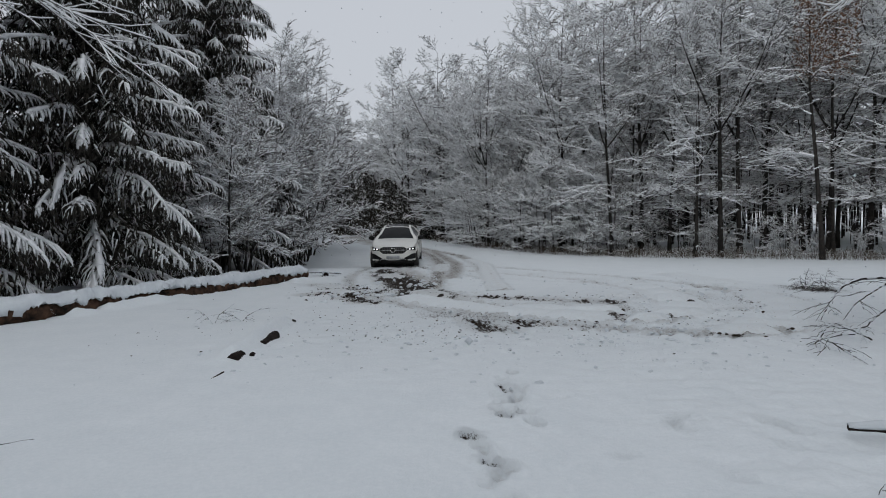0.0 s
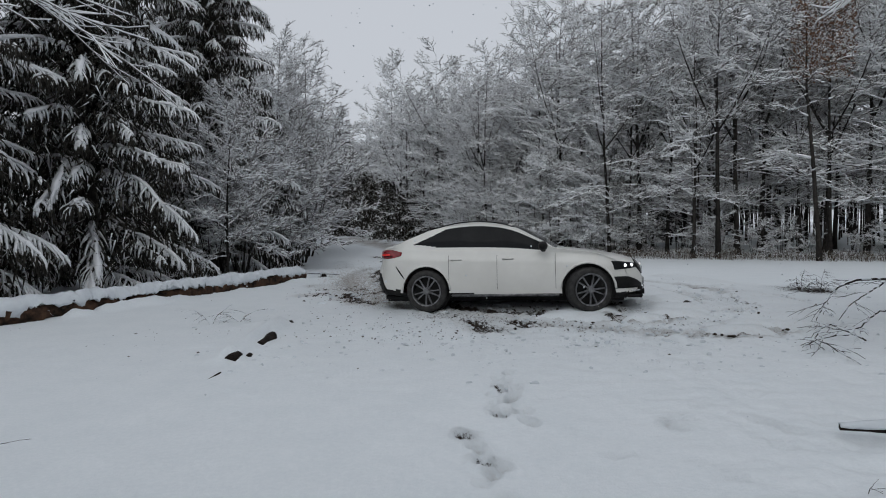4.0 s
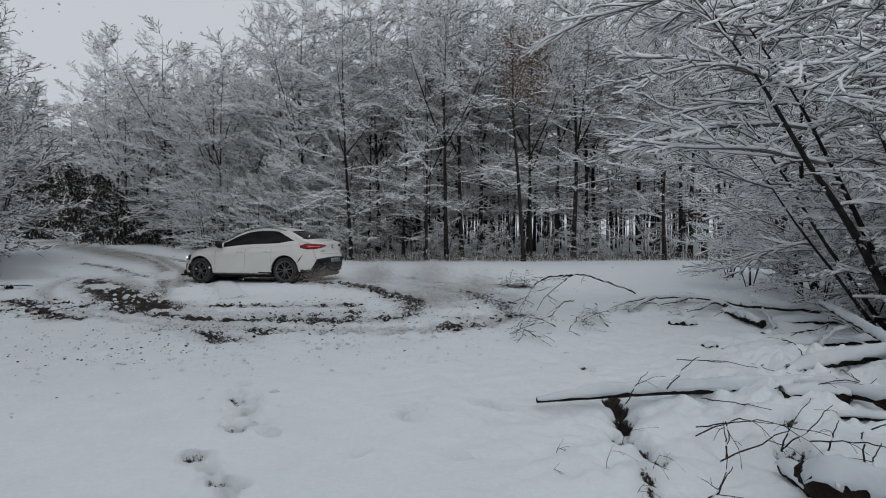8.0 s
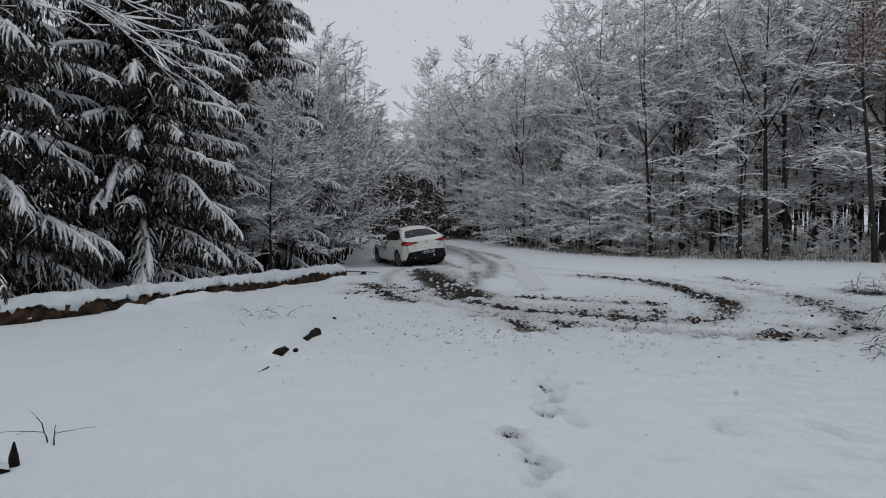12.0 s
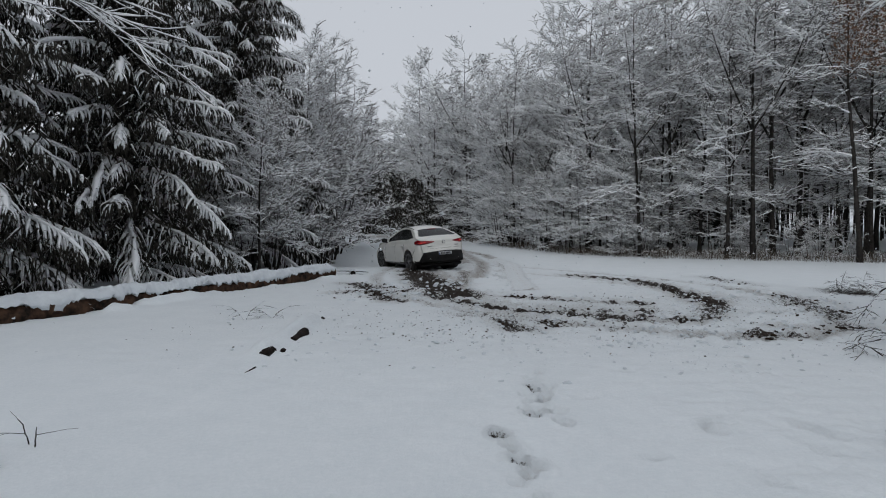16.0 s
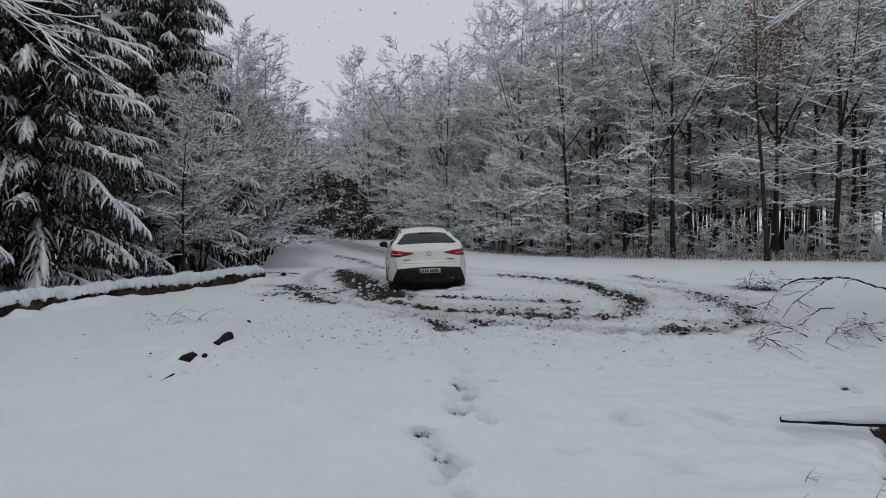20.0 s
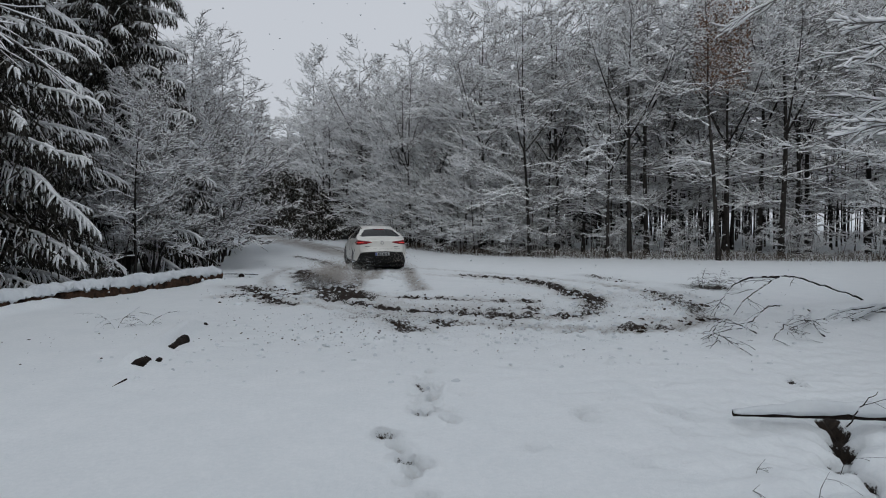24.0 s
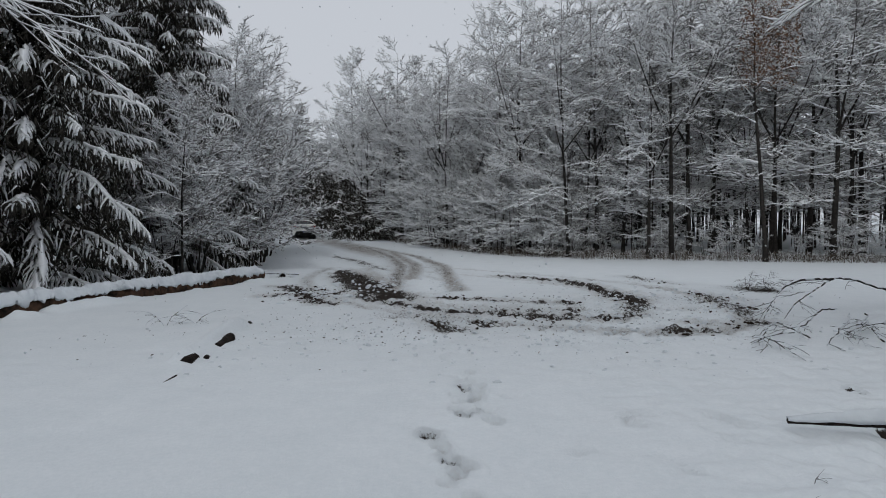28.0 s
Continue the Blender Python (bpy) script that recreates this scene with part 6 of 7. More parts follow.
                bmesh.ops.recalc_face_normals(bm, faces=bm.faces[:])
                rim = part("rim", bm, ALLOY, hub, "grey multi-spoke alloy rim", False)
                rim_me = rim.data
            else:
                new("tyre", tyre_me).parent = hub
                new("rim", rim_me).parent = hub
            wheels.append((hub, wx, sg))
    return car, wheels


CAR, WHEELS = build_car()


# ---- felled trunk, poles and brushwood ----
def snowy_pole(name, path, r, snow, label, category="log", mat=None, cut=False, group="", width=1.25, ragged=0.0):
    """A pole or trunk lying on its supports, with a ridge of snow along its top."""
    rng = random.Random(int(abs(path[0][0]) * 1000) + 5)
    root = empty(name, Matrix.Translation(path[0]))
    p0 = Vector(path[0])
    n = max(14, min(260, int(sum((Vector(b) - Vector(a)).length for a, b in zip(path, path[1:])) * 22)))
    line = [Vector(p) - p0 for p in path]
    pts = []
    for k in range(n + 1):
        f = k / n * (len(line) - 1)
        i = min(int(f), len(line) - 2)
        pts.append(line[i].lerp(line[i + 1], f - i))
    rr = r if isinstance(r, tuple) else (r, r)
    rad = [(rr[0] + (rr[1] - rr[0]) * k / n) * (1 + ragged * (0.16 * noise.noise((k * 0.21, 1.7, 0.3)) + 0.10 * noise.noise((k * 0.6, 5.1, 0.9)))) for k in range(n + 1)]
    tube("bark", pts, rad, 12, mat or LOGBARK, root, "dark wet bark", 0.13 + 0.10 * ragged, rng)
    if cut:
        d = (pts[0] - pts[1]).normalized()
        tube("cut_end", [pts[0] - d * 0.01, pts[0] + d * 0.006], [rad[0] * 0.93, rad[0] * 0.92], 14, CUTWOOD, root, "pale orange sawn end")
    if snow:
        vs, fs, m = [], [], 9
        for k, p in enumerate(pts):
            d = (pts[min(k + 1, n)] - pts[max(k - 1, 0)]).normalized()
            s = Vector((d.y, -d.x, 0)).normalized()
            end = min(1.0, 0.12 + min(k, n - k) * 0.11)
            for q in range(m):
                a = math.pi * q / (m - 1)
                wob = 1 + 0.30 * noise.noise((p.x * 2.2 + 9, p.y * 2.2 + q * 0.35, rr[0] * 50)) + 0.20 * noise.noise((p.x * 9, p.y * 9, q * 0.8)) + 0.12 * noise.noise((p.x * 23, p.y * 23, q * 1.7))
                low = -0.25 + ragged * (0.35 + 1.1 * noise.noise((p.x * 1.3, p.y * 1.3, 8.0 + q))) - 0.6 * noise.noise((p.x * 5.3 + 3, p.y * 5.3, q * 2.0)) - 0.7 * noise.noise((p.x * 17, p.y * 17, q * 2.0))
                h = (math.sin(a) * (rad[k] * 0.75 + snow * end * wob) if 0 < q < m - 1 else rad[k] * (0.35 + low * 0.9))
                vs.append(p + s * (math.cos(a) * rad[k] * width * wob) + Vector((0, 0, rad[k] * 0.25 + h)))
        for k in range(n):
            for q in range(m - 1):
                fs.append((k * m + q, k * m + q + 1, (k + 1) * m + q + 1, (k + 1) * m + q))
            fs.append((k * m, (k + 1) * m, (k + 1) * m + m - 1, k * m + m - 1))
        fs.append(tuple(range(m)))
        fs.append(tuple(n * m + q for q in range(m))[::-1])
        ob = mesh_ob("snow_cap", vs, fs, [SNOW], None, root, "soft ridge of fresh snow", True)
    return tagged(root, label, category, group)


hz = lambda x, y: float(base_height(np.float64(x), np.float64(y)))

snowy_pole("felled_trunk", [(-4.45, 18.2, hz(-4.45, 18.2) + 0.15), (-4.9, 16.9, 0.14), (-5.35, 15.6, 0.15), (-5.85, 14.4, 0.13), (-6.25, 13.2, 0.15), (-6.75, 12.1, 0.14), (-7.25, 11.0, 0.16), (-8.5, 9.2, 0.15), (-9.6, 7.8, 0.16)], (0.16, 0.21), 0.17, "long felled tree trunk with snow on its reddish bark", "log", mat=REDBARK, cut=True, width=1.0, ragged=1.0)
snowy_pole("short_log", [(-8.05, 9.65, 0.07), (-8.8, 9.0, 0.07)], 0.07, 0.10, "short log half sunk in the snow", width=1.6)
snowy_pole("buried_log", [(-2.64, 7.02, 0.05), (-2.63, 7.28, 0.045)], 0.075, 0.0, "dark end of a log half buried in the snow", mat=LOGBARK, group="half-buried logs")
snowy_pole("buried_log", [(-2.50, 7.30, 0.02), (-2.52, 7.42, 0.02)], 0.04, 0.0, "dark end of a log half buried in the snow", mat=LOGBARK, group="half-buried logs")
snowy_pole("buried_log", [(-2.57, 7.95, 0.03), (-2.56, 8.55, 0.045)], (0.06, 0.08), 0.0, "dark flank of a log half buried in the snow", mat=LOGBARK, group="half-buried logs")
snowy_pole("buried_log", [(-2.60, 9.35, 0.03), (-2.59, 9.75, 0.05)], (0.04, 0.05), 0.0, "dark flank of a log half buried in the snow", mat=LOGBARK, group="half-buried logs")
snowy_pole("buried_stick", [(-2.62, 6.25, 0.0), (-2.57, 6.55, 0.02)], 0.012, 0.0, "dark stick half buried in the snow", "stick")
POLES = [
    ([(2.98, 4.18, 0.14), (4.15, 3.78, 0.18), (4.81, 3.37, 0.22), (5.56, 2.93, 0.25)], (0.022, 0.05), 0.085, "thin pole with a thick ridge of snow"),
    ([(5.3, 3.4, 0.33), (6.06, 3.26, 0.38), (7.83, 2.92, 0.45), (8.45, 2.91, 0.47)], (0.045, 0.05), 0.085, "snow-covered pole propped on the brushwood"),
    ([(4.94, 3.12, 0.32), (5.07, 2.75, 0.30), (5.19, 2.11, 0.33), (5.44, 1.56, 0.35), (5.6, 1.1, 0.36)], (0.025, 0.04), 0.105, "thin pole under a deep roll of snow"),
    ([(4.57, 2.79, 0.20), (4.94, 2.42, 0.22), (5.63, 2.01, 0.25)], (0.02, 0.025), 0.04, "thin snowy pole in the brushwood"),
    ([(9.37, 5.56, 0.45), (6.97, 3.47, 0.47), (5.45, 2.28, 0.50), (5.3, 2.05, 0.40)], (0.04, 0.03), 0.055, "long bowed pole with snow across the brushwood"),
    ([(3.73, 1.72, 0.30), (4.07, 1.60, 0.38), (4.93, 1.64, 0.42)], (0.012, 0.016), 0.04, "thin snowy pole in the brushwood"),
    ([(3.89, 1.63, 0.40), (4.18, 1.44, 0.42), (4.3, 1.19, 0.45)], (0.025, 0.03), 0.07, "snow-covered pole lying across the heap"),
    ([(6.4, 4.9, 0.12), (7.6, 4.35, 0.2), (8.9, 3.7, 0.3)], (0.03, 0.04), 0.07, "thin snowy pole in the brushwood"),
    ([(8.3, 5.9, 0.15), (9.2, 5.3, 0.22), (10.3, 4.6, 0.3)], (0.04, 0.05), 0.08, "snow-covered pole near the leaning tree"),
]
for k, (path, r, s, lab) in enumerate(POLES):
    snowy_pole("pole", path, r, s, lab, "pole", group="poles of the brushwood heap", width=1.6)
snowy_pole("pole", [(5.88, 3.19, 0.25), (6.55, 2.93, 0.28), (7.28, 2.75, 0.30)], (0.05, 0.06), 0.09, "broken pole with reddish-brown bark and snow on top", "pole", mat=REDBARK, group="poles of the brushwood heap", width=1.4)
snowy_pole("heavy_log", [(3.60, 2.14, 0.14), (3.45, 1.96, 0.20), (3.49, 1.64, 0.22), (3.51, 1.35, 0.24), (3.54, 0.9, 0.25)], (0.10, 0.125), 0.075, "heavy dark rotten log with thick snow on top", mat=ROTTEN, width=0.86, group="heavy logs of the heap")
snowy_pole("heavy_log", [(4.18, 1.53, 0.30), (4.02, 1.26, 0.29), (3.86, 0.9, 0.29)], (0.10, 0.12), 0.08, "heavy dark rotten log with thick snow on top", mat=ROTTEN, width=0.86, group="heavy logs of the heap")
snowy_pole("heavy_log", [(3.93, 1.70, 0.14), (4.04, 1.60, 0.19), (4.15, 1.52, 0.25)], (0.055, 0.065), 0.05, "short dark rotten log leaning on another", mat=ROTTEN, width=0.8, group="heavy logs of the heap")
snowy_pole("rotten_block", [(6.72, 2.80, 0.16), (7.18, 2.62, 0.18)], 0.10, 0.03, "block of reddish rotten wood under the poles", mat=REDBARK, width=0.8)
snowy_pole("chunk", [(4.95, 2.98, 0.19), (5.35, 2.62, 0.19)], 0.05, 0.0, "dark broken chunk of wood in the snow", mat=ROTTEN, group="dark chunks of wood")
snowy_pole("sawn_log", [(7.16, 2.27, 0.22), (7.9, 2.2, 0.24)], 0.085, 0.07, "sawn log with a pale orange end facing the clearing", cut=True)
snowy_pole("chunk", [(3.66, 2.34, 0.12), (3.5, 2.05, 0.10)], 0.055, 0.04, "dark broken chunk of wood in the snow", group="dark chunks of wood")
snowy_pole("chunk", [(4.62, 3.02, 0.30), (5.05, 2.75, 0.30)], 0.06, 0.05, "dark broken chunk of wood in the snow", group="dark chunks of wood")
for a, b in (((8.95, 8.22, 0.30), (9.17, 7.52, 0.30)), ((8.33, 6.49, 0.28), (7.91, 5.52, 0.24)), ((9.5, 7.6, 0.36), (9.9, 7.2, 0.36)), ((7.86, 5.29, 0.14), (7.64, 5.04, 0.14)), ((9.7, 8.2, 0.25), (10.6, 7.9, 0.25)), ((3.4, 1.9, 0.22), (3.6, 1.7, 0.2))):
    snowy_pole("chunk", [a, b], 0.06, 0.05, "dark broken chunk of wood in the snow", group="dark chunks of wood")
snowy_pole("stub", [(-3.40, 3.72, 0.0), (-3.52, 3.55, 0.05), (-3.75, 3.45, 0.06)], 0.05, 0.06, "dark stub of wood under snow", group="dark stubs")
tube_root = tagged(empty("splinter", pose(-3.40, 3.78, 0)), "dark upright splinter of wood in the snow", "stub")
tube("bark", [(0, 0, -0.03), (-0.01, 0.01, 0.07), (-0.02, 0.03, 0.17)], [0.035, 0.03, 0.006], 7, LOGBARK, tube_root, "", 0.1)
snowy_pole("roadside_stump", [(-3.97, 19.2, 0.03), (-4.05, 19.45, 0.05)], 0.09, 0.05, "dark little stump beside the lane")
snowy_pole("roadside_stick", [(-5.1, 19.5, 0.10), (-4.0, 19.4, 0.09), (-3.5, 19.5, 0.05)], 0.018, 0.02, "thin stick beside the lane", "stick")


def fallen_branch(name, seed, paths, r, snow, side, label, fine=3, category="branch", cover=0.45, scale=1.0):
    """A forked branch lying in the snow, with dark twigs."""
    rng = random.Random(seed)
    p0 = Vector(paths[0][0])
    root = tagged(empty(name, Matrix.Translation(p0)), label, category)
    segs = []
    for path in paths:
        line = [Vector(p) - p0 for p in path]
        fine_pts = []
        for a, b in zip(line, line[1:]):
            for u in (0, 0.2, 0.4, 0.6, 0.8):
                w = (b - a).length * 0.022
                fine_pts.append(a.lerp(b, u) + Vector((rng.uniform(-w, w), rng.uniform(-w, w), rng.uniform(-w, w) + 2.0 * w * u * (1 - u))))
        fine_pts.append(line[-1])
        n = len(fine_pts)
        segs += rows_of(fine_pts, [r * (1 - 0.75 * k / n) for k in range(n)], snow)
        for k in range(side):
            f = 0.3 + 0.7 * rng.random()
            i = min(int(f * (n - 1)), n - 2)
            d = fine_pts[i + 1] - fine_pts[i]
            hd = math.atan2(d.y, d.x) + rng.choice((-1, 1)) * rng.uniform(0.3, 0.9)
            tw, h2 = grow(rng, fine_pts[i], hd, rng.uniform(-0.3, 0.4), rng.uniform(0.4, 1.0) * scale, 4, -0.5, 0.28)
            q = min(1.0, r / 0.012)
            segs += rows_of(tw, [0.006 * q, 0.005 * q, 0.0045 * q, 0.0035 * q, 0.002], snow * 0.35)
            for j in range(fine):
                t2, _ = grow(rng, tw[1 + j % 3], h2 + rng.choice((-1, 1)) * 0.7, rng.uniform(-0.3, 0.3), rng.uniform(0.15, 0.4) * scale, 2, -0.3, 0.3)
                segs += rows_of(t2, [0.0035 * q, 0.003 * q, 0.0015], snow * 0.3)
    twig_mesh("stem", segs, [BARK, SNOW], root, "", cover=cover, fine=0.012)
    return root


fallen_branch("fallen_branch", 2, [[(9.72, 9.91, 0.12), (9.05, 9.64, 0.33), (7.96, 9.2, 0.60), (7.38, 8.97, 0.72), (7.03, 8.83, 0.75), (6.73, 8.71, 0.64), (6.48, 8.61, 0.55), (6.14, 8.47, 0.42), (5.88, 8.37, 0.19)], [(7.03, 8.83, 0.74), (6.69, 8.69, 0.75), (6.13, 8.47, 0.75), (5.81, 8.34, 0.65), (5.6, 8.26, 0.46), (5.43, 8.19, 0.22)]], 0.018, 0.004, 5, "fallen branch arching out of the snow", cover=0.35, scale=0.8)
fallen_branch("fallen_branch", 4, [[(9.7, 5.8, 0.28), (8.87, 6.02, 0.36), (8.45, 6.3, 0.39), (8.40, 6.75, 0.44), (8.36, 7.28, 0.42), (8.05, 7.75, 0.38), (7.7, 7.9, 0.33), (7.3, 7.85, 0.29), (6.95, 7.75, 0.20)], [(8.05, 7.75, 0.38), (7.5, 7.6, 0.30), (7.15, 7.45, 0.22)]], 0.045, 0.012, 3, "fallen forked branch with dark twigs on the snow", cover=1.0, scale=0.7)
for n, (line, r) in enumerate((([(7.75, 5.2, 0.22), (8.6, 6.0, 0.32), (9.1, 6.5, 0.38)], 0.035), ([(8.2, 5.7, 0.24), (7.9, 5.8, 0.28), (8.1, 6.05, 0.33), (8.5, 6.7, 0.42)], 0.05), ([(8.3, 6.45, 0.38), (8.35, 6.7, 0.42), (7.9, 6.6, 0.34), (7.7, 6.7, 0.29)], 0.05), ([(8.3, 7.25, 0.41), (7.95, 7.15, 0.38), (7.7, 7.35, 0.31)], 0.04))):
    fallen_branch("fallen_branch", 6 + n, [line], r, 0.010, 2, "dark crooked branch lying in the snow", cover=1.0, scale=0.6)
for n, line in enumerate(([(6.66, 8.28, 0.34), (6.25, 8.03, 0.36), (5.61, 7.44, 0.33), (5.05, 6.99, 0.25), (4.63, 6.95, 0.21), (4.33, 6.76, 0.16)], [(5.31, 7.64, 0.28), (4.95, 7.38, 0.26), (4.6, 6.96, 0.22), (4.54, 6.34, 0.16)], [(5.19, 6.89, 0.19), (5.18, 7.24, 0.26), (5.17, 7.6, 0.24)], [(6.79, 8.19, 0.28), (6.18, 7.47, 0.27), (5.53, 6.89, 0.22), (5.18, 6.58, 0.17)], [(5.95, 6.61, 0.18), (6.26, 7.15, 0.24), (6.68, 7.75, 0.26)], [(7.19, 8.32, 0.26), (6.32, 7.38, 0.24), (5.6, 6.6, 0.18)])):
    fallen_branch("fallen_twigs", 3 + n, [line], 0.008, 0.010, 6, "spray of fine snow-dusted twigs on the ground", cover=0.7, scale=0.5)
for x, y, r in ((7.13, 6.43, 0.04), (7.26, 6.27, 0.05), (7.52, 5.15, 0.06), (6.31, 5.12, 0.04), (6.35, 4.85, 0.035), (8.78, 7.0, 0.06)):
    snowy_pole("chunk", [(x - 0.10, y + 0.02, hz(x, y) + 0.02), (x + 0.10, y - 0.03, hz(x, y) + 0.03)], r, r * 0.9, "dark broken chunk of wood in the snow", group="dark chunks of wood")
TWIGS = [
    [(7.26, 4.91, 0.2), (6.2, 3.73, 0.3), (5.45, 3.09, 0.34), (5.03, 2.72, 0.34)],
    [(5.05, 4.5, 0.22), (5.18, 4.14, 0.27), (5.22, 3.78, 0.3), (5.15, 3.29, 0.34)],
    [(4.16, 3.43, 0.2), (4.19, 3.13, 0.25), (4.23, 2.83, 0.27)],
    [(3.54, 2.95, 0.2), (3.71, 2.81, 0.25), (3.87, 2.7, 0.28), (3.98, 2.25, 0.3)],
    [(3.18, 2.45, 0.2), (3.42, 2.38, 0.28), (3.75, 2.39, 0.33), (4.44, 2.67, 0.38)],
    [(3.63, 2.36, 0.22), (4.04, 2.4, 0.3), (4.55, 2.57, 0.34)],
    [(3.77, 2.14, 0.28), (3.94, 2.21, 0.33), (4.17, 2.31, 0.36)],
    [(4.34, 2.19, 0.3), (4.6, 2.18, 0.34), (4.95, 2.23, 0.38)],
    [(4.09, 1.72, 0.34), (4.47, 1.71, 0.38), (5.01, 1.75, 0.4)],
    [(5.87, 3.29, 0.3), (5.34, 2.81, 0.36)],
    [(2.79, 2.24, 0.12), (2.88, 2.22, 0.16), (3.1, 2.3, 0.24)],
    [(3.3, 2.5, 0.18), (3.41, 2.59, 0.26), (3.54, 2.72, 0.32)],
    [(3.67, 1.84, 0.24), (3.78, 1.89, 0.32), (3.94, 1.93, 0.37)],
    [(4.71, 3.55, 0.26), (4.89, 3.44, 0.3), (5.02, 3.22, 0.33)],
    [(4.93, 1.96, 0.38), (4.66, 1.63, 0.38), (4.65, 1.43, 0.38)],
    [(5.61, 2.1, 0.42), (4.97, 1.69, 0.44)],
    [(5.06, 1.58, 0.4), (4.8, 1.42, 0.36)],
    [(3.82, 2.29, 0.28), (3.98, 2.03, 0.33), (4.03, 1.86, 0.33)],
    [(6.18, 3.33, 0.34), (6.17, 2.97, 0.38), (5.99, 2.59, 0.4)],
    [(3.53, 2.94, 0.15), (3.95, 2.9, 0.22), (3.86, 2.57, 0.3)], [(3.84, 2.93, 0.2), (3.53, 2.67, 0.25), (3.21, 2.43, 0.15)], [(2.63, 2.12, 0.1), (2.98, 2.25, 0.25)], [(5.14, 3.65, 0.28), (5.92, 3.78, 0.36)]]
rng = random.Random(77)
for k in range(9):
    x, y, z = rng.uniform(3.3, 6.2), rng.uniform(1.2, 3.6), rng.uniform(0.22, 0.42)
    a, l = rng.uniform(-0.9, 0.9), rng.uniform(0.4, 1.1)
    TWIGS.append([(x, y, z), (x + 0.5 * l * math.cos(a), y + 0.5 * l * math.sin(a), z + 0.10 * l), (x + l * math.cos(a), y + l * math.sin(a), z + rng.uniform(-0.05, 0.12))])
for k, line in enumerate(TWIGS):
    fallen_branch("dark_twig", 60 + k, [line], 0.0052, 0.003, 1, "thin dark twig sticking out of the heap", 1, "twig", 0.12, 0.4)
for k, line in enumerate(([(9.4, 4.2, 0.4), (9.7, 3.55, 0.85), (9.87, 3.06, 1.12)], [(10.17, 4.47, 0.72), (10.41, 3.91, 1.0), (10.63, 3.31, 1.3)], [(6.9, 4.2, 0.14), (7.5, 4.3, 0.35), (8.05, 4.24, 0.42)], [(9.2, 3.4, 0.3), (9.6, 2.7, 0.6), (9.7, 2.0, 0.7)], [(8.2, 3.2, 0.3), (8.7, 2.7, 0.6), (9.0, 2.0, 0.7)])):
    fallen_branch("snowy_bough", 140 + k, [line], 0.022, 0.045, 5, "bent bough thick with snow beside the leaning tree", 3, "branch", 1.0, 1.0)
for k, (x, y, h) in enumerate(((2.57, 3.35, 0.14), (2.68, 2.95, 0.22), (2.9, 2.75, 0.2), (2.35, 3.1, 0.1), (3.1, 3.25, 0.16), (2.62, 2.6, 0.12))):
    fallen_branch("weed", 80 + k, [[(x, y, 0.0), (x + 0.02, y, h * 0.5), (x + 0.05, y - 0.03, h)]], 0.003, 0.001, 2, "thin dry weed poking through the snow", 1, "weed", 0.0, 0.25)
for k, (x, y, h) in enumerate(((-3.49, 4.22, 0.30), (-3.40, 4.16, 0.20))):
    fallen_branch("sprig", 90 + k, [[(x, y, -0.02), (x - 0.01 + 0.06 * k, y - 0.05, h * 0.6), (x - 0.06 + 0.16 * k, y - 0.1, h)]], 0.006, 0.002, 1, "thin dark sprig standing in the snow", 1, "twig", 0.0, 0.4)
for k, (x, y, s) in enumerate(((-4.0, 9.85, 0.45), (-3.6, 10.1, 0.3), (-7.9, 10.7, 0.3), (-7.5, 10.9, 0.25))):
    fallen_branch("sapling", 95 + k, [[(x, y, 0), (x + 0.1, y, s * 0.4), (x + 0.35, y + 0.05, s * 0.8)], [(x, y, 0), (x - 0.15, y, s * 0.4), (x - 0.3, y, s * 0.6)]], 0.003, 0.014, 4, "small snow-dusted sapling in the clearing", 2, "sapling", 1.0, 0.5)
for k, (x, y) in enumerate(((7.75, 12.2), (7.95, 12.5), (8.25, 12.3))):
    fallen_branch("thicket", 120 + k, [[(x, y, 0.1), (x + 0.04, y + 0.1, 0.35), (x + 0.06, y, 0.6)], [(x, y, 0.1), (x - 0.12, y, 0.3), (x - 0.2, y - 0.1, 0.45)], [(x, y, 0.1), (x + 0.15, y, 0.28), (x + 0.22, y - 0.2, 0.36)]], 0.005, 0.006, 7, "low thicket of dry stalks in the snow", 3, "thicket", 0.45, 0.35)


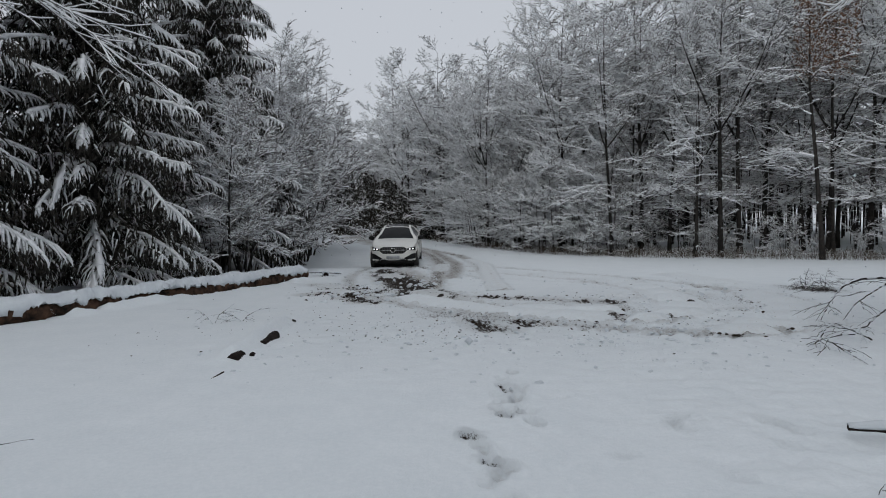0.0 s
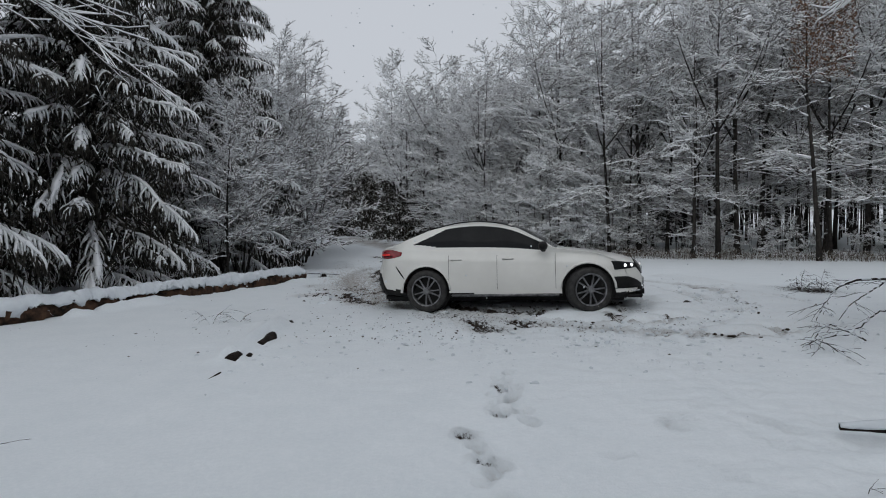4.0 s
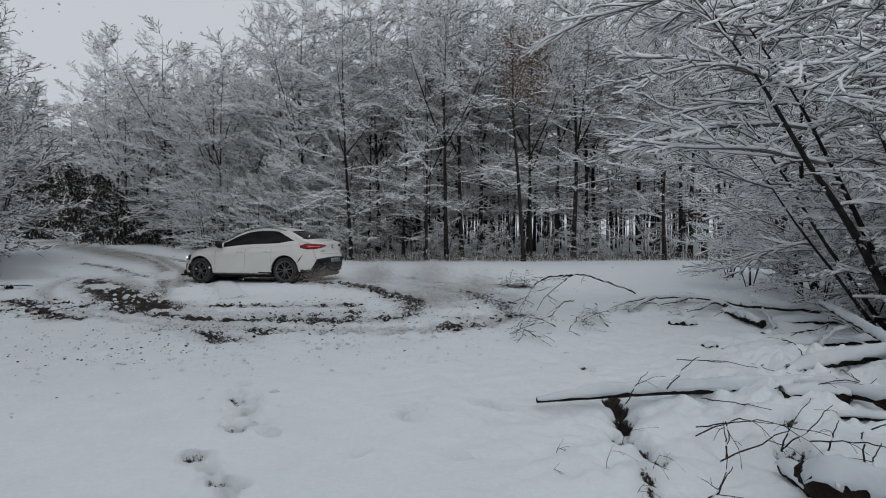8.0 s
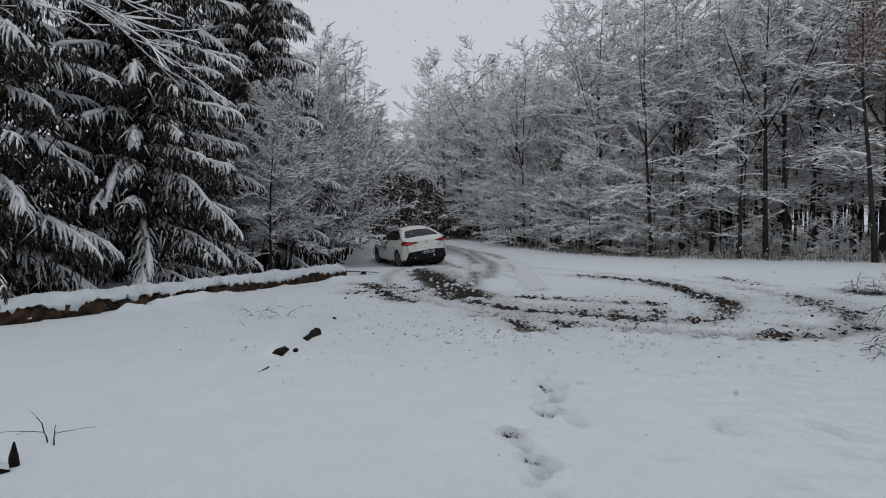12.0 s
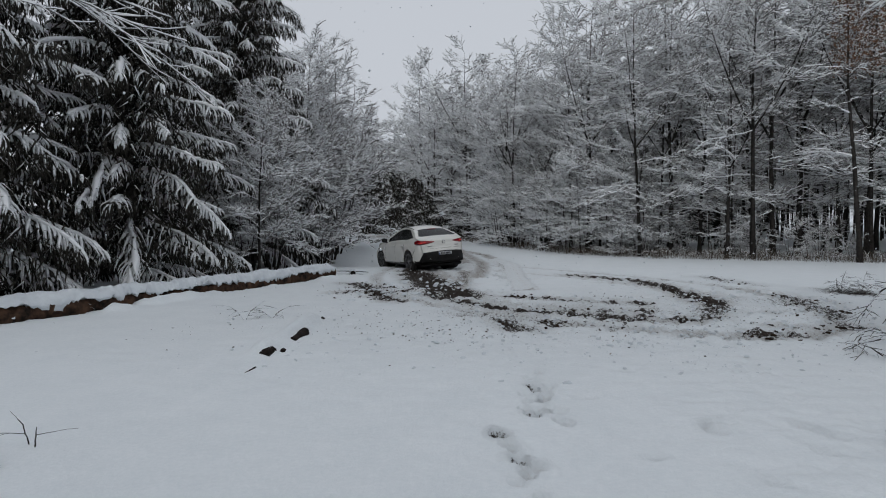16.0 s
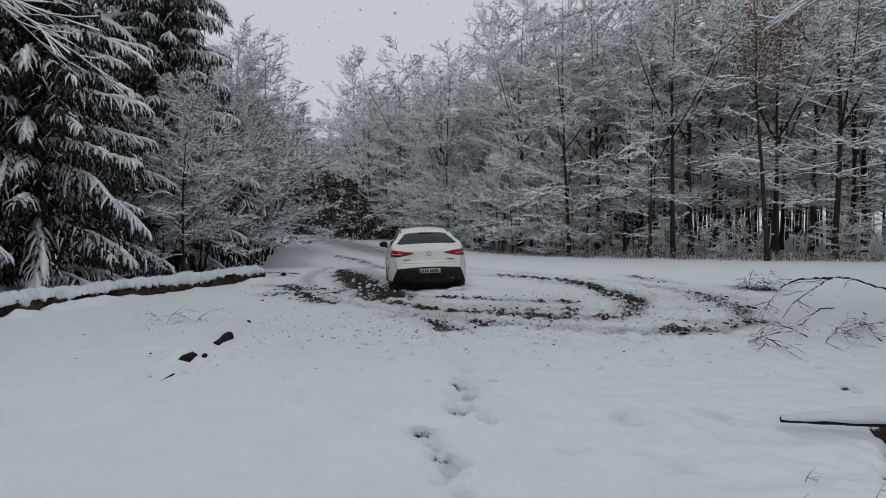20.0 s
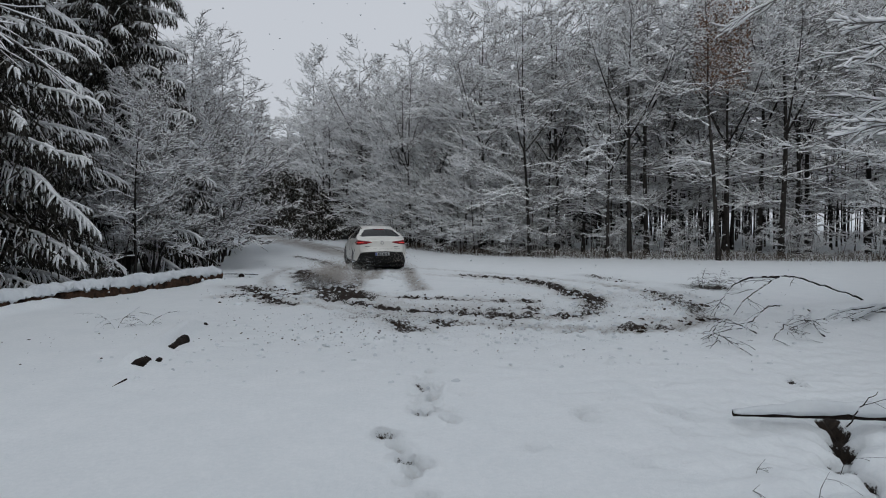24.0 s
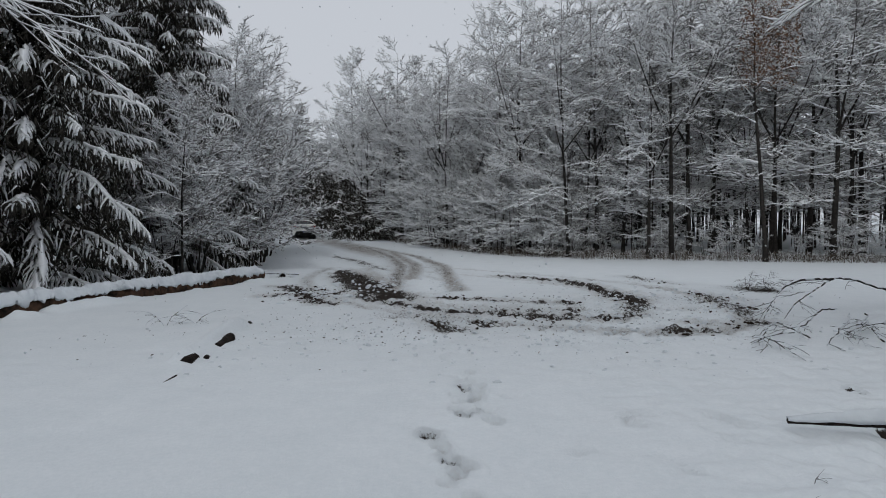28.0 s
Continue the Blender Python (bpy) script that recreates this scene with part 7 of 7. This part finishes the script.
def edge_grass():
    """Dry snow-dusted grass along the foot of the wood."""
    rng = random.Random(8)
    segs = []
    edge = [(-3.2, 54), (-0.6, 41), (2.0, 33), (4.8, 28.4), (8.3, 25.7), (13.0, 23.7), (18.0, 21.5), (24.0, 19.0), (31.0, 16.5)]
    for k in range(8000):
        f = rng.random() ** 0.8 * (len(edge) - 1.001)
        i = int(f)
        (ax, ay), (bx, by) = edge[i], edge[i + 1]
        u = f - i
        tuft = 0.5 + 0.5 * math.sin(f * 23.0) * math.sin(f * 7.1 + 1.0)
        off = abs(rng.gauss(0, 1.7)) - 0.3 * tuft
        d = math.hypot(bx - ax, by - ay)
        x, y = ax + (bx - ax) * u - (by - ay) / d * off, ay + (by - ay) * u + (bx - ax) / d * off
        z = hz(x, y)
        h = rng.uniform(0.10, 0.34 + 0.3 * tuft) * (1.0 if off > 0 else 0.6)
        a, l = rng.uniform(0, 6.28), rng.uniform(0.1, 0.9)
        m = (x + math.cos(a) * l * 0.35 * h, y + math.sin(a) * l * 0.35 * h, z + h * 0.65)
        e = (x + math.cos(a) * l * h, y + math.sin(a) * l * h, z + h * rng.uniform(0.6, 1.0))
        segs.append((x, y, z - 0.03, *m, 0.0045, 0.004, 0.006))
        segs.append((*m, *e, 0.005, 0.0, 0.014))
    root = twig_mesh("edge_grass", segs, [DRYGRASS, RIME], None, cover=0.55, fine=0.02)
    tagged(root, "tall dry grass dusted with snow along the wood", "grass", "", "stuff")


edge_grass()


def lumps(name, mat, spots, label):
    """Irregular lumps half sunk in the ground; spots: x, y, size."""
    rng = random.Random(len(spots))
    vs, fs = [], []
    for x, y, r in spots:
        z, o = hz(x, y), len(vs)
        turn = rng.uniform(0, 6.28)
        long = rng.uniform(1.0, 1.8)
        for ring, (k, up) in enumerate(((1.0, -0.5), (1.15, 0.1), (0.6, 0.55))):
            for q in range(6):
                a = math.pi * q / 3 + 0.5 * ring
                d = r * k * rng.uniform(0.65, 1.2)
                u, v = d * math.cos(a) * long, d * math.sin(a)
                vs.append((x + u * math.cos(turn) - v * math.sin(turn), y + u * math.sin(turn) + v * math.cos(turn), z + r * (up + rng.uniform(-0.2, 0.2))))
        for ring in range(2):
            for q in range(6):
                p, n = o + 6 * ring + q, o + 6 * ring + (q + 1) % 6
                fs.append((p, n, n + 6, p + 6))
        fs.append(tuple(o + 12 + q for q in range(6)))
    tagged(mesh_ob(name, vs, fs, [mat], None, None, "", False), label, "clods", "", "stuff")


def clods():
    """Earth and churned snow thrown out along the ruts."""
    rng = random.Random(14)
    earth, snow = [], []
    for k in range(280):
        line, wide, m = rng.choice(FURROWS[:25])
        i = rng.randrange(len(line) - 1)
        u = rng.random()
        x = line[i][0] + (line[i + 1][0] - line[i][0]) * u + rng.gauss(0, 0.10 + wide)
        y = line[i][1] + (line[i + 1][1] - line[i][1]) * u + rng.gauss(0, 0.10 + wide)
        earth.append((x, y, rng.uniform(0.008, 0.03)))
    for k in range(170):
        earth.append((rng.gauss(-2.3, 0.65), rng.gauss(14.3, 0.9), 0.006 + 0.026 * rng.random() ** 1.6))
    for k in range(260):
        earth.append((rng.gauss(1.5, 2.6), rng.gauss(10.2, 1.6), rng.uniform(0.005, 0.014)))
    for k in range(900):
        earth.append((rng.gauss(1.4, 2.4), 8.2 + abs(rng.gauss(0, 2.2)) - 0.5 * rng.random() ** 2, 0.004 + 0.010 * rng.random() ** 3))
    for k in range(450):
        t = rng.choice((rng.uniform(2.0, 7.6), rng.uniform(3.0, 6.8), rng.uniform(17, 21)))
        x, y, h, _ = along(t)
        c, s = math.cos(radians(h)), math.sin(radians(h))
        sd = rng.choice((-0.83, 0.83)) + rng.choice((-0.28, 0.28, 0.36)) + rng.gauss(0, 0.12)
        back = rng.uniform(-1.6, 1.6)
        snow.append((x - sd * s + back * c, y + sd * c + back * s, 0.010 + 0.036 * rng.random() ** 2.2))
    # small lumps whose darker colour stands in for shaded dimples
    for k in range(1300):
        snow.append((rng.gauss(2.4, 2.6), 7.2 + abs(rng.gauss(0, 2.4)) - 1.6 * rng.random() ** 2, 0.006 + 0.026 * rng.random() ** 3))
    for k in range(110):
        near = rng.random() < 0.55
        snow.append((rng.gauss(-1.0 if near else -2.3, 0.55), rng.gauss(15.6 if near else 14.3, 1.5 if near else 0.9), 0.02 + 0.05 * rng.random() ** 2))
    lumps("earth_clods", EARTH, earth, "dark clods of earth strewn along the ruts")
    lumps("snow_lumps", SNOW, snow, "lumps of churned snow thrown up along the ruts")


clods()


def flakes():
    """Falling snow in three drifting layers."""
    made = []
    for k, (y0, y1, count, r) in enumerate(((1.2, 5.0, 320, 0.009), (5.0, 13.0, 3000, 0.017), (13.0, 26.0, 4200, 0.026))):
        rng = random.Random(200 + k)
        vs, fs = [], []
        for q in range(count):
            x, y, z = rng.uniform(-1.0, 1.6) * y1 * 0.9, rng.uniform(y0, y1), rng.uniform(0.0, 50)
            s = r * rng.uniform(0.5, 1.3)
            o = len(vs)
            vs += [(x + s, y, z), (x, y + s, z), (x - s, y, z), (x, y - s, z), (x, y, z + s), (x, y, z - s)]
            fs += [(o, o + 1, o + 4), (o + 1, o + 2, o + 4), (o + 2, o + 3, o + 4), (o + 3, o, o + 4), (o + 1, o, o + 5), (o + 2, o + 1, o + 5), (o + 3, o + 2, o + 5), (o, o + 3, o + 5)]
        ob = mesh_ob("falling_snow", vs, fs, [SNOW], None, None, "", True)
        tagged(ob, "large snowflakes falling over the clearing", "snowflakes", "falling snow", "stuff")
        made.append((ob, 1.35 - 0.1 * k, 0.25 - 0.1 * k))
    return made


FLAKES = flakes()


def sprays():
    """Lumps of snow flung up behind the driven wheels: each burst leaves the rut, flies and falls back into the snow."""
    made = []
    rng = random.Random(300)
    times = [4.25 + 0.11 * k for k in range(30)] + [23.4 + 0.16 * k for k in range(10)]
    for k, t0 in enumerate(times):
        x, y, h, _ = along(t0)
        x2, y2, _, _ = along(t0 + 0.1)
        vx, vy = (x2 - x) / 0.1, (y2 - y) / 0.1
        c, s = math.cos(radians(h)), math.sin(radians(h))
        sg = 1 if k % 2 else -1
        px, py = x - 1.75 * c - sg * 0.83 * s * 0.95, y - 1.75 * s + sg * 0.83 * c * 0.95
        vs, fs = [], []
        for q in range(1400):
            o = len(vs)
            p = Vector((rng.gauss(0, 0.36), rng.gauss(0, 0.36), rng.gauss(0, 0.19)))
            r = 0.0045 + 0.014 * rng.random() ** 9
            vs += [p + Vector((rng.uniform(-1, 1), rng.uniform(-1, 1), rng.uniform(-1, 1))).normalized() * r for a in range(3)] + [p + Vector((0, 0, r))]
            fs += [(o, o + 1, o + 2), (o, o + 1, o + 3), (o + 1, o + 2, o + 3), (o + 2, o, o + 3)]
        ob = mesh_ob("snow_spray", vs, fs, [SNOW if k % 2 else SLUSH], None, None, "", True)
        tagged(ob, "lumps of snow and earth flung up by the wheels", "snow spray", "snow flung up by the wheels", "stuff")
        back = rng.uniform(1.0, 2.6)
        made.append((ob, t0, (px, py), (vx * 0.35 - back * c + rng.uniform(-0.6, 0.6), vy * 0.35 - back * s + rng.uniform(-0.6, 0.6), rng.uniform(1.6, 3.0))))
    return made


SPRAYS = sprays()


def grains(rng, count, spread, small, large, power):
    """Loose four-sided grains of snow round a centre, most of them small."""
    vs, fs = [], []
    for q in range(count):
        o = len(vs)
        p = Vector((rng.gauss(0, spread[0]), rng.gauss(0, spread[1]), rng.gauss(0, spread[2])))
        r = small + (large - small) * rng.random() ** power
        vs += [p + Vector((rng.uniform(-1, 1), rng.uniform(-1, 1), rng.uniform(-1, 0.3))).normalized() * r for a in range(3)] + [p + Vector((0, 0, r))]
        fs += [(o, o + 1, o + 2), (o, o + 1, o + 3), (o + 1, o + 2, o + 3), (o + 2, o, o + 3)]
    return vs, fs


def rear_wheel(t, sg):
    """Where a rear wheel meets the ground at t, with the heading's cosine and sine."""
    x, y, h, _ = along(t)
    c, s = math.cos(radians(h)), math.sin(radians(h))
    return x - 1.70 * c - sg * 0.80 * s, y - 1.70 * s + sg * 0.80 * c, c, s


def lump_bursts():
    """Lumps of snow that the rear wheels throw as the car breaks away."""
    made = []
    rng = random.Random(310)
    proto = [mesh_ob("snow_lumps", *grains(rng, 120, (0.28, 0.28, 0.17), 0.010, 0.042, 2.0), [SNOW], None, None, "", True) for k in range(2)]
    for k in range(16):
        t0 = 4.28 + 0.055 * k
        px, py, c, s = rear_wheel(t0, 1 if k % 3 else -1)
        ob = proto[k] if k < 2 else new("snow_lumps", proto[k % 2].data)
        tagged(ob, "white lumps of snow flung up behind the rear wheels", "snow spray", "lumps of snow flung up by the wheels", "stuff")
        back = rng.uniform(0.2, 1.4)
        x2, y2, _, _ = rear_wheel(t0 + 0.1, 1 if k % 3 else -1)
        made.append((ob, t0, (px, py), ((x2 - px) * 6 - back * c + rng.uniform(-0.4, 0.4), (y2 - py) * 6 - back * s + rng.uniform(-0.4, 0.4), rng.uniform(1.5, 2.6))))
    return made


SPRAYS += lump_bursts()


def mists():
    """Fine wet snow that hangs behind the spinning wheels and sinks: piece, start, place, drift, rise and how long it hangs."""
    made = []
    rng = random.Random(320)
    clouds = [mesh_ob("snow_mist", *grains(rng, 8000, (0.32, 0.32, 0.17), 0.0055, 0.010, 4.0), [(SLUSH, SNOW, SLUSH)[k]], None, None, "", True) for k in range(3)]
    plan = []
    for k in range(9):
        t0 = 3.5 + 0.17 * k
        px, py, c, s = rear_wheel(t0, 1 if k % 2 else -1)
        plan.append((t0, px, py, (-0.7 * c, -0.7 * s), 0.30, 1.0))
    for k in range(14):
        t0 = 6.35 + 0.14 * k
        px, py, c, s = rear_wheel(t0, 1 if k % 2 else -1)
        plan.append((t0, px - 0.3 * c, py - 0.3 * s, (-1.2 * c, -1.2 * s), 0.30, 0.9 + 0.05 * k))
    for k in range(7):
        plan.append((23.5 + 0.25 * k, -0.95 + 0.30 * math.sin(2.4 * k), 15.6 + 0.16 * k, (0.10, 0.15), 0.42 + 0.10 * math.sin(1.7 * k), 1.9))
    for k, (t0, px, py, drift, rise, hang) in enumerate(plan):
        ob = clouds[k] if k < 3 else new("snow_mist", clouds[k % 3].data)
        tagged(ob, "fine brownish mist of wet snow behind the wheels", "snow mist", "mist of snow behind the wheels", "stuff")
        made.append((ob, t0, px, py, drift, rise, hang, 71.0 * k))
    return made


MISTS = mists()


def fresh_snow():
    """Patches of untouched snow on the car's way, which its wheels press into the ground as they pass."""
    made = []
    rng = random.Random(55)
    # line, half width, slush on the patch, tenths of a second between which a wheel passes
    jobs = [(FURROWS[n][0][3:] if n == 0 else FURROWS[n][0], FURROWS[n][1], 0.17, 20, 97) for n in (0, 9, 13, 14, 15, 16, 17, 18, 19, 20, 21, 23, 24)]
    jobs += [([(-0.55, 14.0), (-0.40, 13.6), (-0.22, 12.7)], 0.32, 0.30, 76, 92), ([(-1.9, 19.6), (-1.57, 18.6)], 0.30, 0.30, 76, 92)]
    jobs += [([(-3.4, 16.1), (-2.86, 15.4)], 0.20, 0.24, 76, 92), ([(-2.86, 14.8), (-2.38, 14.0)], 0.14, 0.24, 76, 92)]
    jobs += [([(1.34, 13.6), (1.43, 16.8), (1.68, 23.2), (1.2, 26.0)], 0.17, 0.20, 215, 252), ([(-0.12, 20.6), (-0.04, 23.5)], 0.16, 0.26, 215, 252)]
    for line, wide, wet, k0, k1 in jobs:
        for (ax, ay), (bx, by) in zip(line, line[1:]):
            length = math.hypot(bx - ax, by - ay)
            count = max(1, round(length / 0.75))
            for q in range(count):
                u = (q + 0.5) / count
                x, y = ax + (bx - ax) * u, ay + (by - ay) * u
                c, s = (bx - ax) / length, (by - ay) / length
                lo, wi = length / count * 0.5 + 0.16, wide * (1.9 if k1 == 97 else 1.25) + 0.14
                vs, fs, m = [], [], 9
                for i in range(m):
                    for j in range(m):
                        p, r = -1 + 2 * i / (m - 1), -1 + 2 * j / (m - 1)
                        gx, gy = x + p * lo * c - r * wi * s, y + p * lo * s + r * wi * c
                        e = max(abs(p), abs(r)) ** 3
                        z = hz(gx, gy) - hz(x, y) + (0.075 if k1 == 97 else 0.05) * (1 - e) - 0.05 * e + 0.012 * rng.uniform(-1, 1)
                        vs.append((gx - x, gy - y, z))
                fs = [(i * m + j, (i + 1) * m + j, (i + 1) * m + j + 1, i * m + j + 1) for i in range(m - 1) for j in range(m - 1)]
                ob = mesh_ob("snow_patch", vs, fs, [GROUND], None, None, "", True)
                ob.data.attributes.new("slush_and_shade", "FLOAT", "POINT").data.foreach_set("value", np.full(len(vs), wet, dtype=np.float32))
                tagged(ob, "patch of fresh snow that the wheels press down", "snow", "fresh snow on the car's way", "stuff")
                best = (9e9, 4.0)
                for k in range(k0, k1):
                    cx, cy, h, _ = along(k / 10)
                    ch, sh = math.cos(radians(h)), math.sin(radians(h))
                    for fx in (1.467, -1.467):
                        for fy in (0.83, -0.83):
                            d = math.hypot(cx + fx * ch - fy * sh - x, cy + fx * sh + fy * ch - y)
                            best = min(best, (max(d, 0.5), k / 10))
                made.append((ob, best[1], x, y))
    return made


FRESH = fresh_snow()


# ---- all that moves ----
def motions():
    rows = []
    for k in range(0, 281, 2):
        t = k / 10
        x, y, h, roll = along(t)
        c, s = math.cos(radians(h)), math.sin(radians(h))
        zf, zr = hz(x + 1.47 * c, y + 1.47 * s), hz(x - 1.47 * c, y - 1.47 * s)
        pitch = -math.degrees(math.atan2(zf - zr, 2.935))
        nose = float(np.interp(t, [0, 17, 19, 22.3, 24], [0, 0, 2.4, 2.4, 0.4]))
        rows.append((t, pose(x, y, (zf + zr) / 2 - 0.05 - 0.012 * nose, roll, pitch - nose, h)))
    walk(CAR, rows)
    steer = [(0, 0), (1, 3), (1.6, 8), (2.5, 22), (3.4, 26), (4.2, 22), (4.6, 12), (5.2, 6), (6.0, 16), (6.6, 26), (7.2, 12), (8.0, -8), (8.8, -14), (9.6, -8), (10.5, 0), (15.5, -6), (16.5, 14), (17.6, 18), (18.8, 6), (20, 0), (22.5, 0), (24, 6), (25.2, 10), (26.2, 4), (27, -4), (28, 0)]
    for hub, wx, sg in WHEELS:
        turn, rows, last = 0.0, [], None
        for k in range(0, 421):
            t = k * 28 / 420
            x, y, h, _ = along(t)
            if last:
                dx, dy = x - last[0], y - last[1]
                c, s = math.cos(radians(h)), math.sin(radians(h))
                roll = (dx * c + dy * s) / 0.395
                turn += max(-1.2, min(1.2, roll))
            last = (x, y)
            st = float(np.interp(t, [a for a, _ in steer], [b for _, b in steer])) if wx > 0 else 0.0
            m = pose(wx, sg * 0.83, 0.39, 0, 0, st) @ Matrix.Rotation(turn, 4, "Y") @ pose(0, 0, 0, 0, 0, 0 if sg > 0 else 180)
            rows.append((t, m))
        walk(hub, rows)
    for ob, t0, (px, py), (vx, vy, vz) in SPRAYS:
        z0 = hz(px, py)
        rows = [(0.0, pose(px, py, z0 - 0.45)), (round(t0 - 0.067, 3), pose(px, py, z0 - 0.45))]
        u = 0.0
        while True:
            z = 0.05 + vz * u - 4.9 * u * u
            x, y = px + vx * u, py + vy * u
            rows.append((t0 + u, pose(x, y, z0 + z, 50 * u, 30 * u, 0)))
            if z < -0.4:
                break
            u += 0.1
        rows.append((28.0, rows[-1][1]))
        walk(ob, rows)
    for ob, t0, px, py, (dx, dy), rise, hang, turn in MISTS:
        z0 = hz(px, py)
        rows = [(0.0, pose(px, py, z0 - 0.8, 0, 0, turn)), (round(t0 - 0.067, 3), pose(px, py, z0 - 0.8, 0, 0, turn))]
        for u, z in ((0.0, 0.0), (0.12, 0.6), (0.3, 1.0), (0.5, 0.9), (0.75, 0.45), (1.0, -0.1), (1.25, -1.0)):
            w = u * hang
            rows.append((t0 + w, pose(px + dx * w, py + dy * w, z0 + (rise * z if z > 0 else 0.8 * z), 0, 0, turn)))
        rows.append((28.0, rows[-1][1]))
        walk(ob, rows)
    for ob, t0, x, y in FRESH:
        z0 = hz(x, y)
        walk(ob, [(0.0, pose(x, y, z0)), (t0, pose(x, y, z0)), (t0 + 0.2, pose(x, y, z0 - 0.35)), (28.0, pose(x, y, z0 - 0.35))])
    for ob, fall, drift in FLAKES:
        walk(ob, [(t, pose(drift * t, 0, -fall * t)) for t in (0.0, 14.0, 28.0)])


motions()
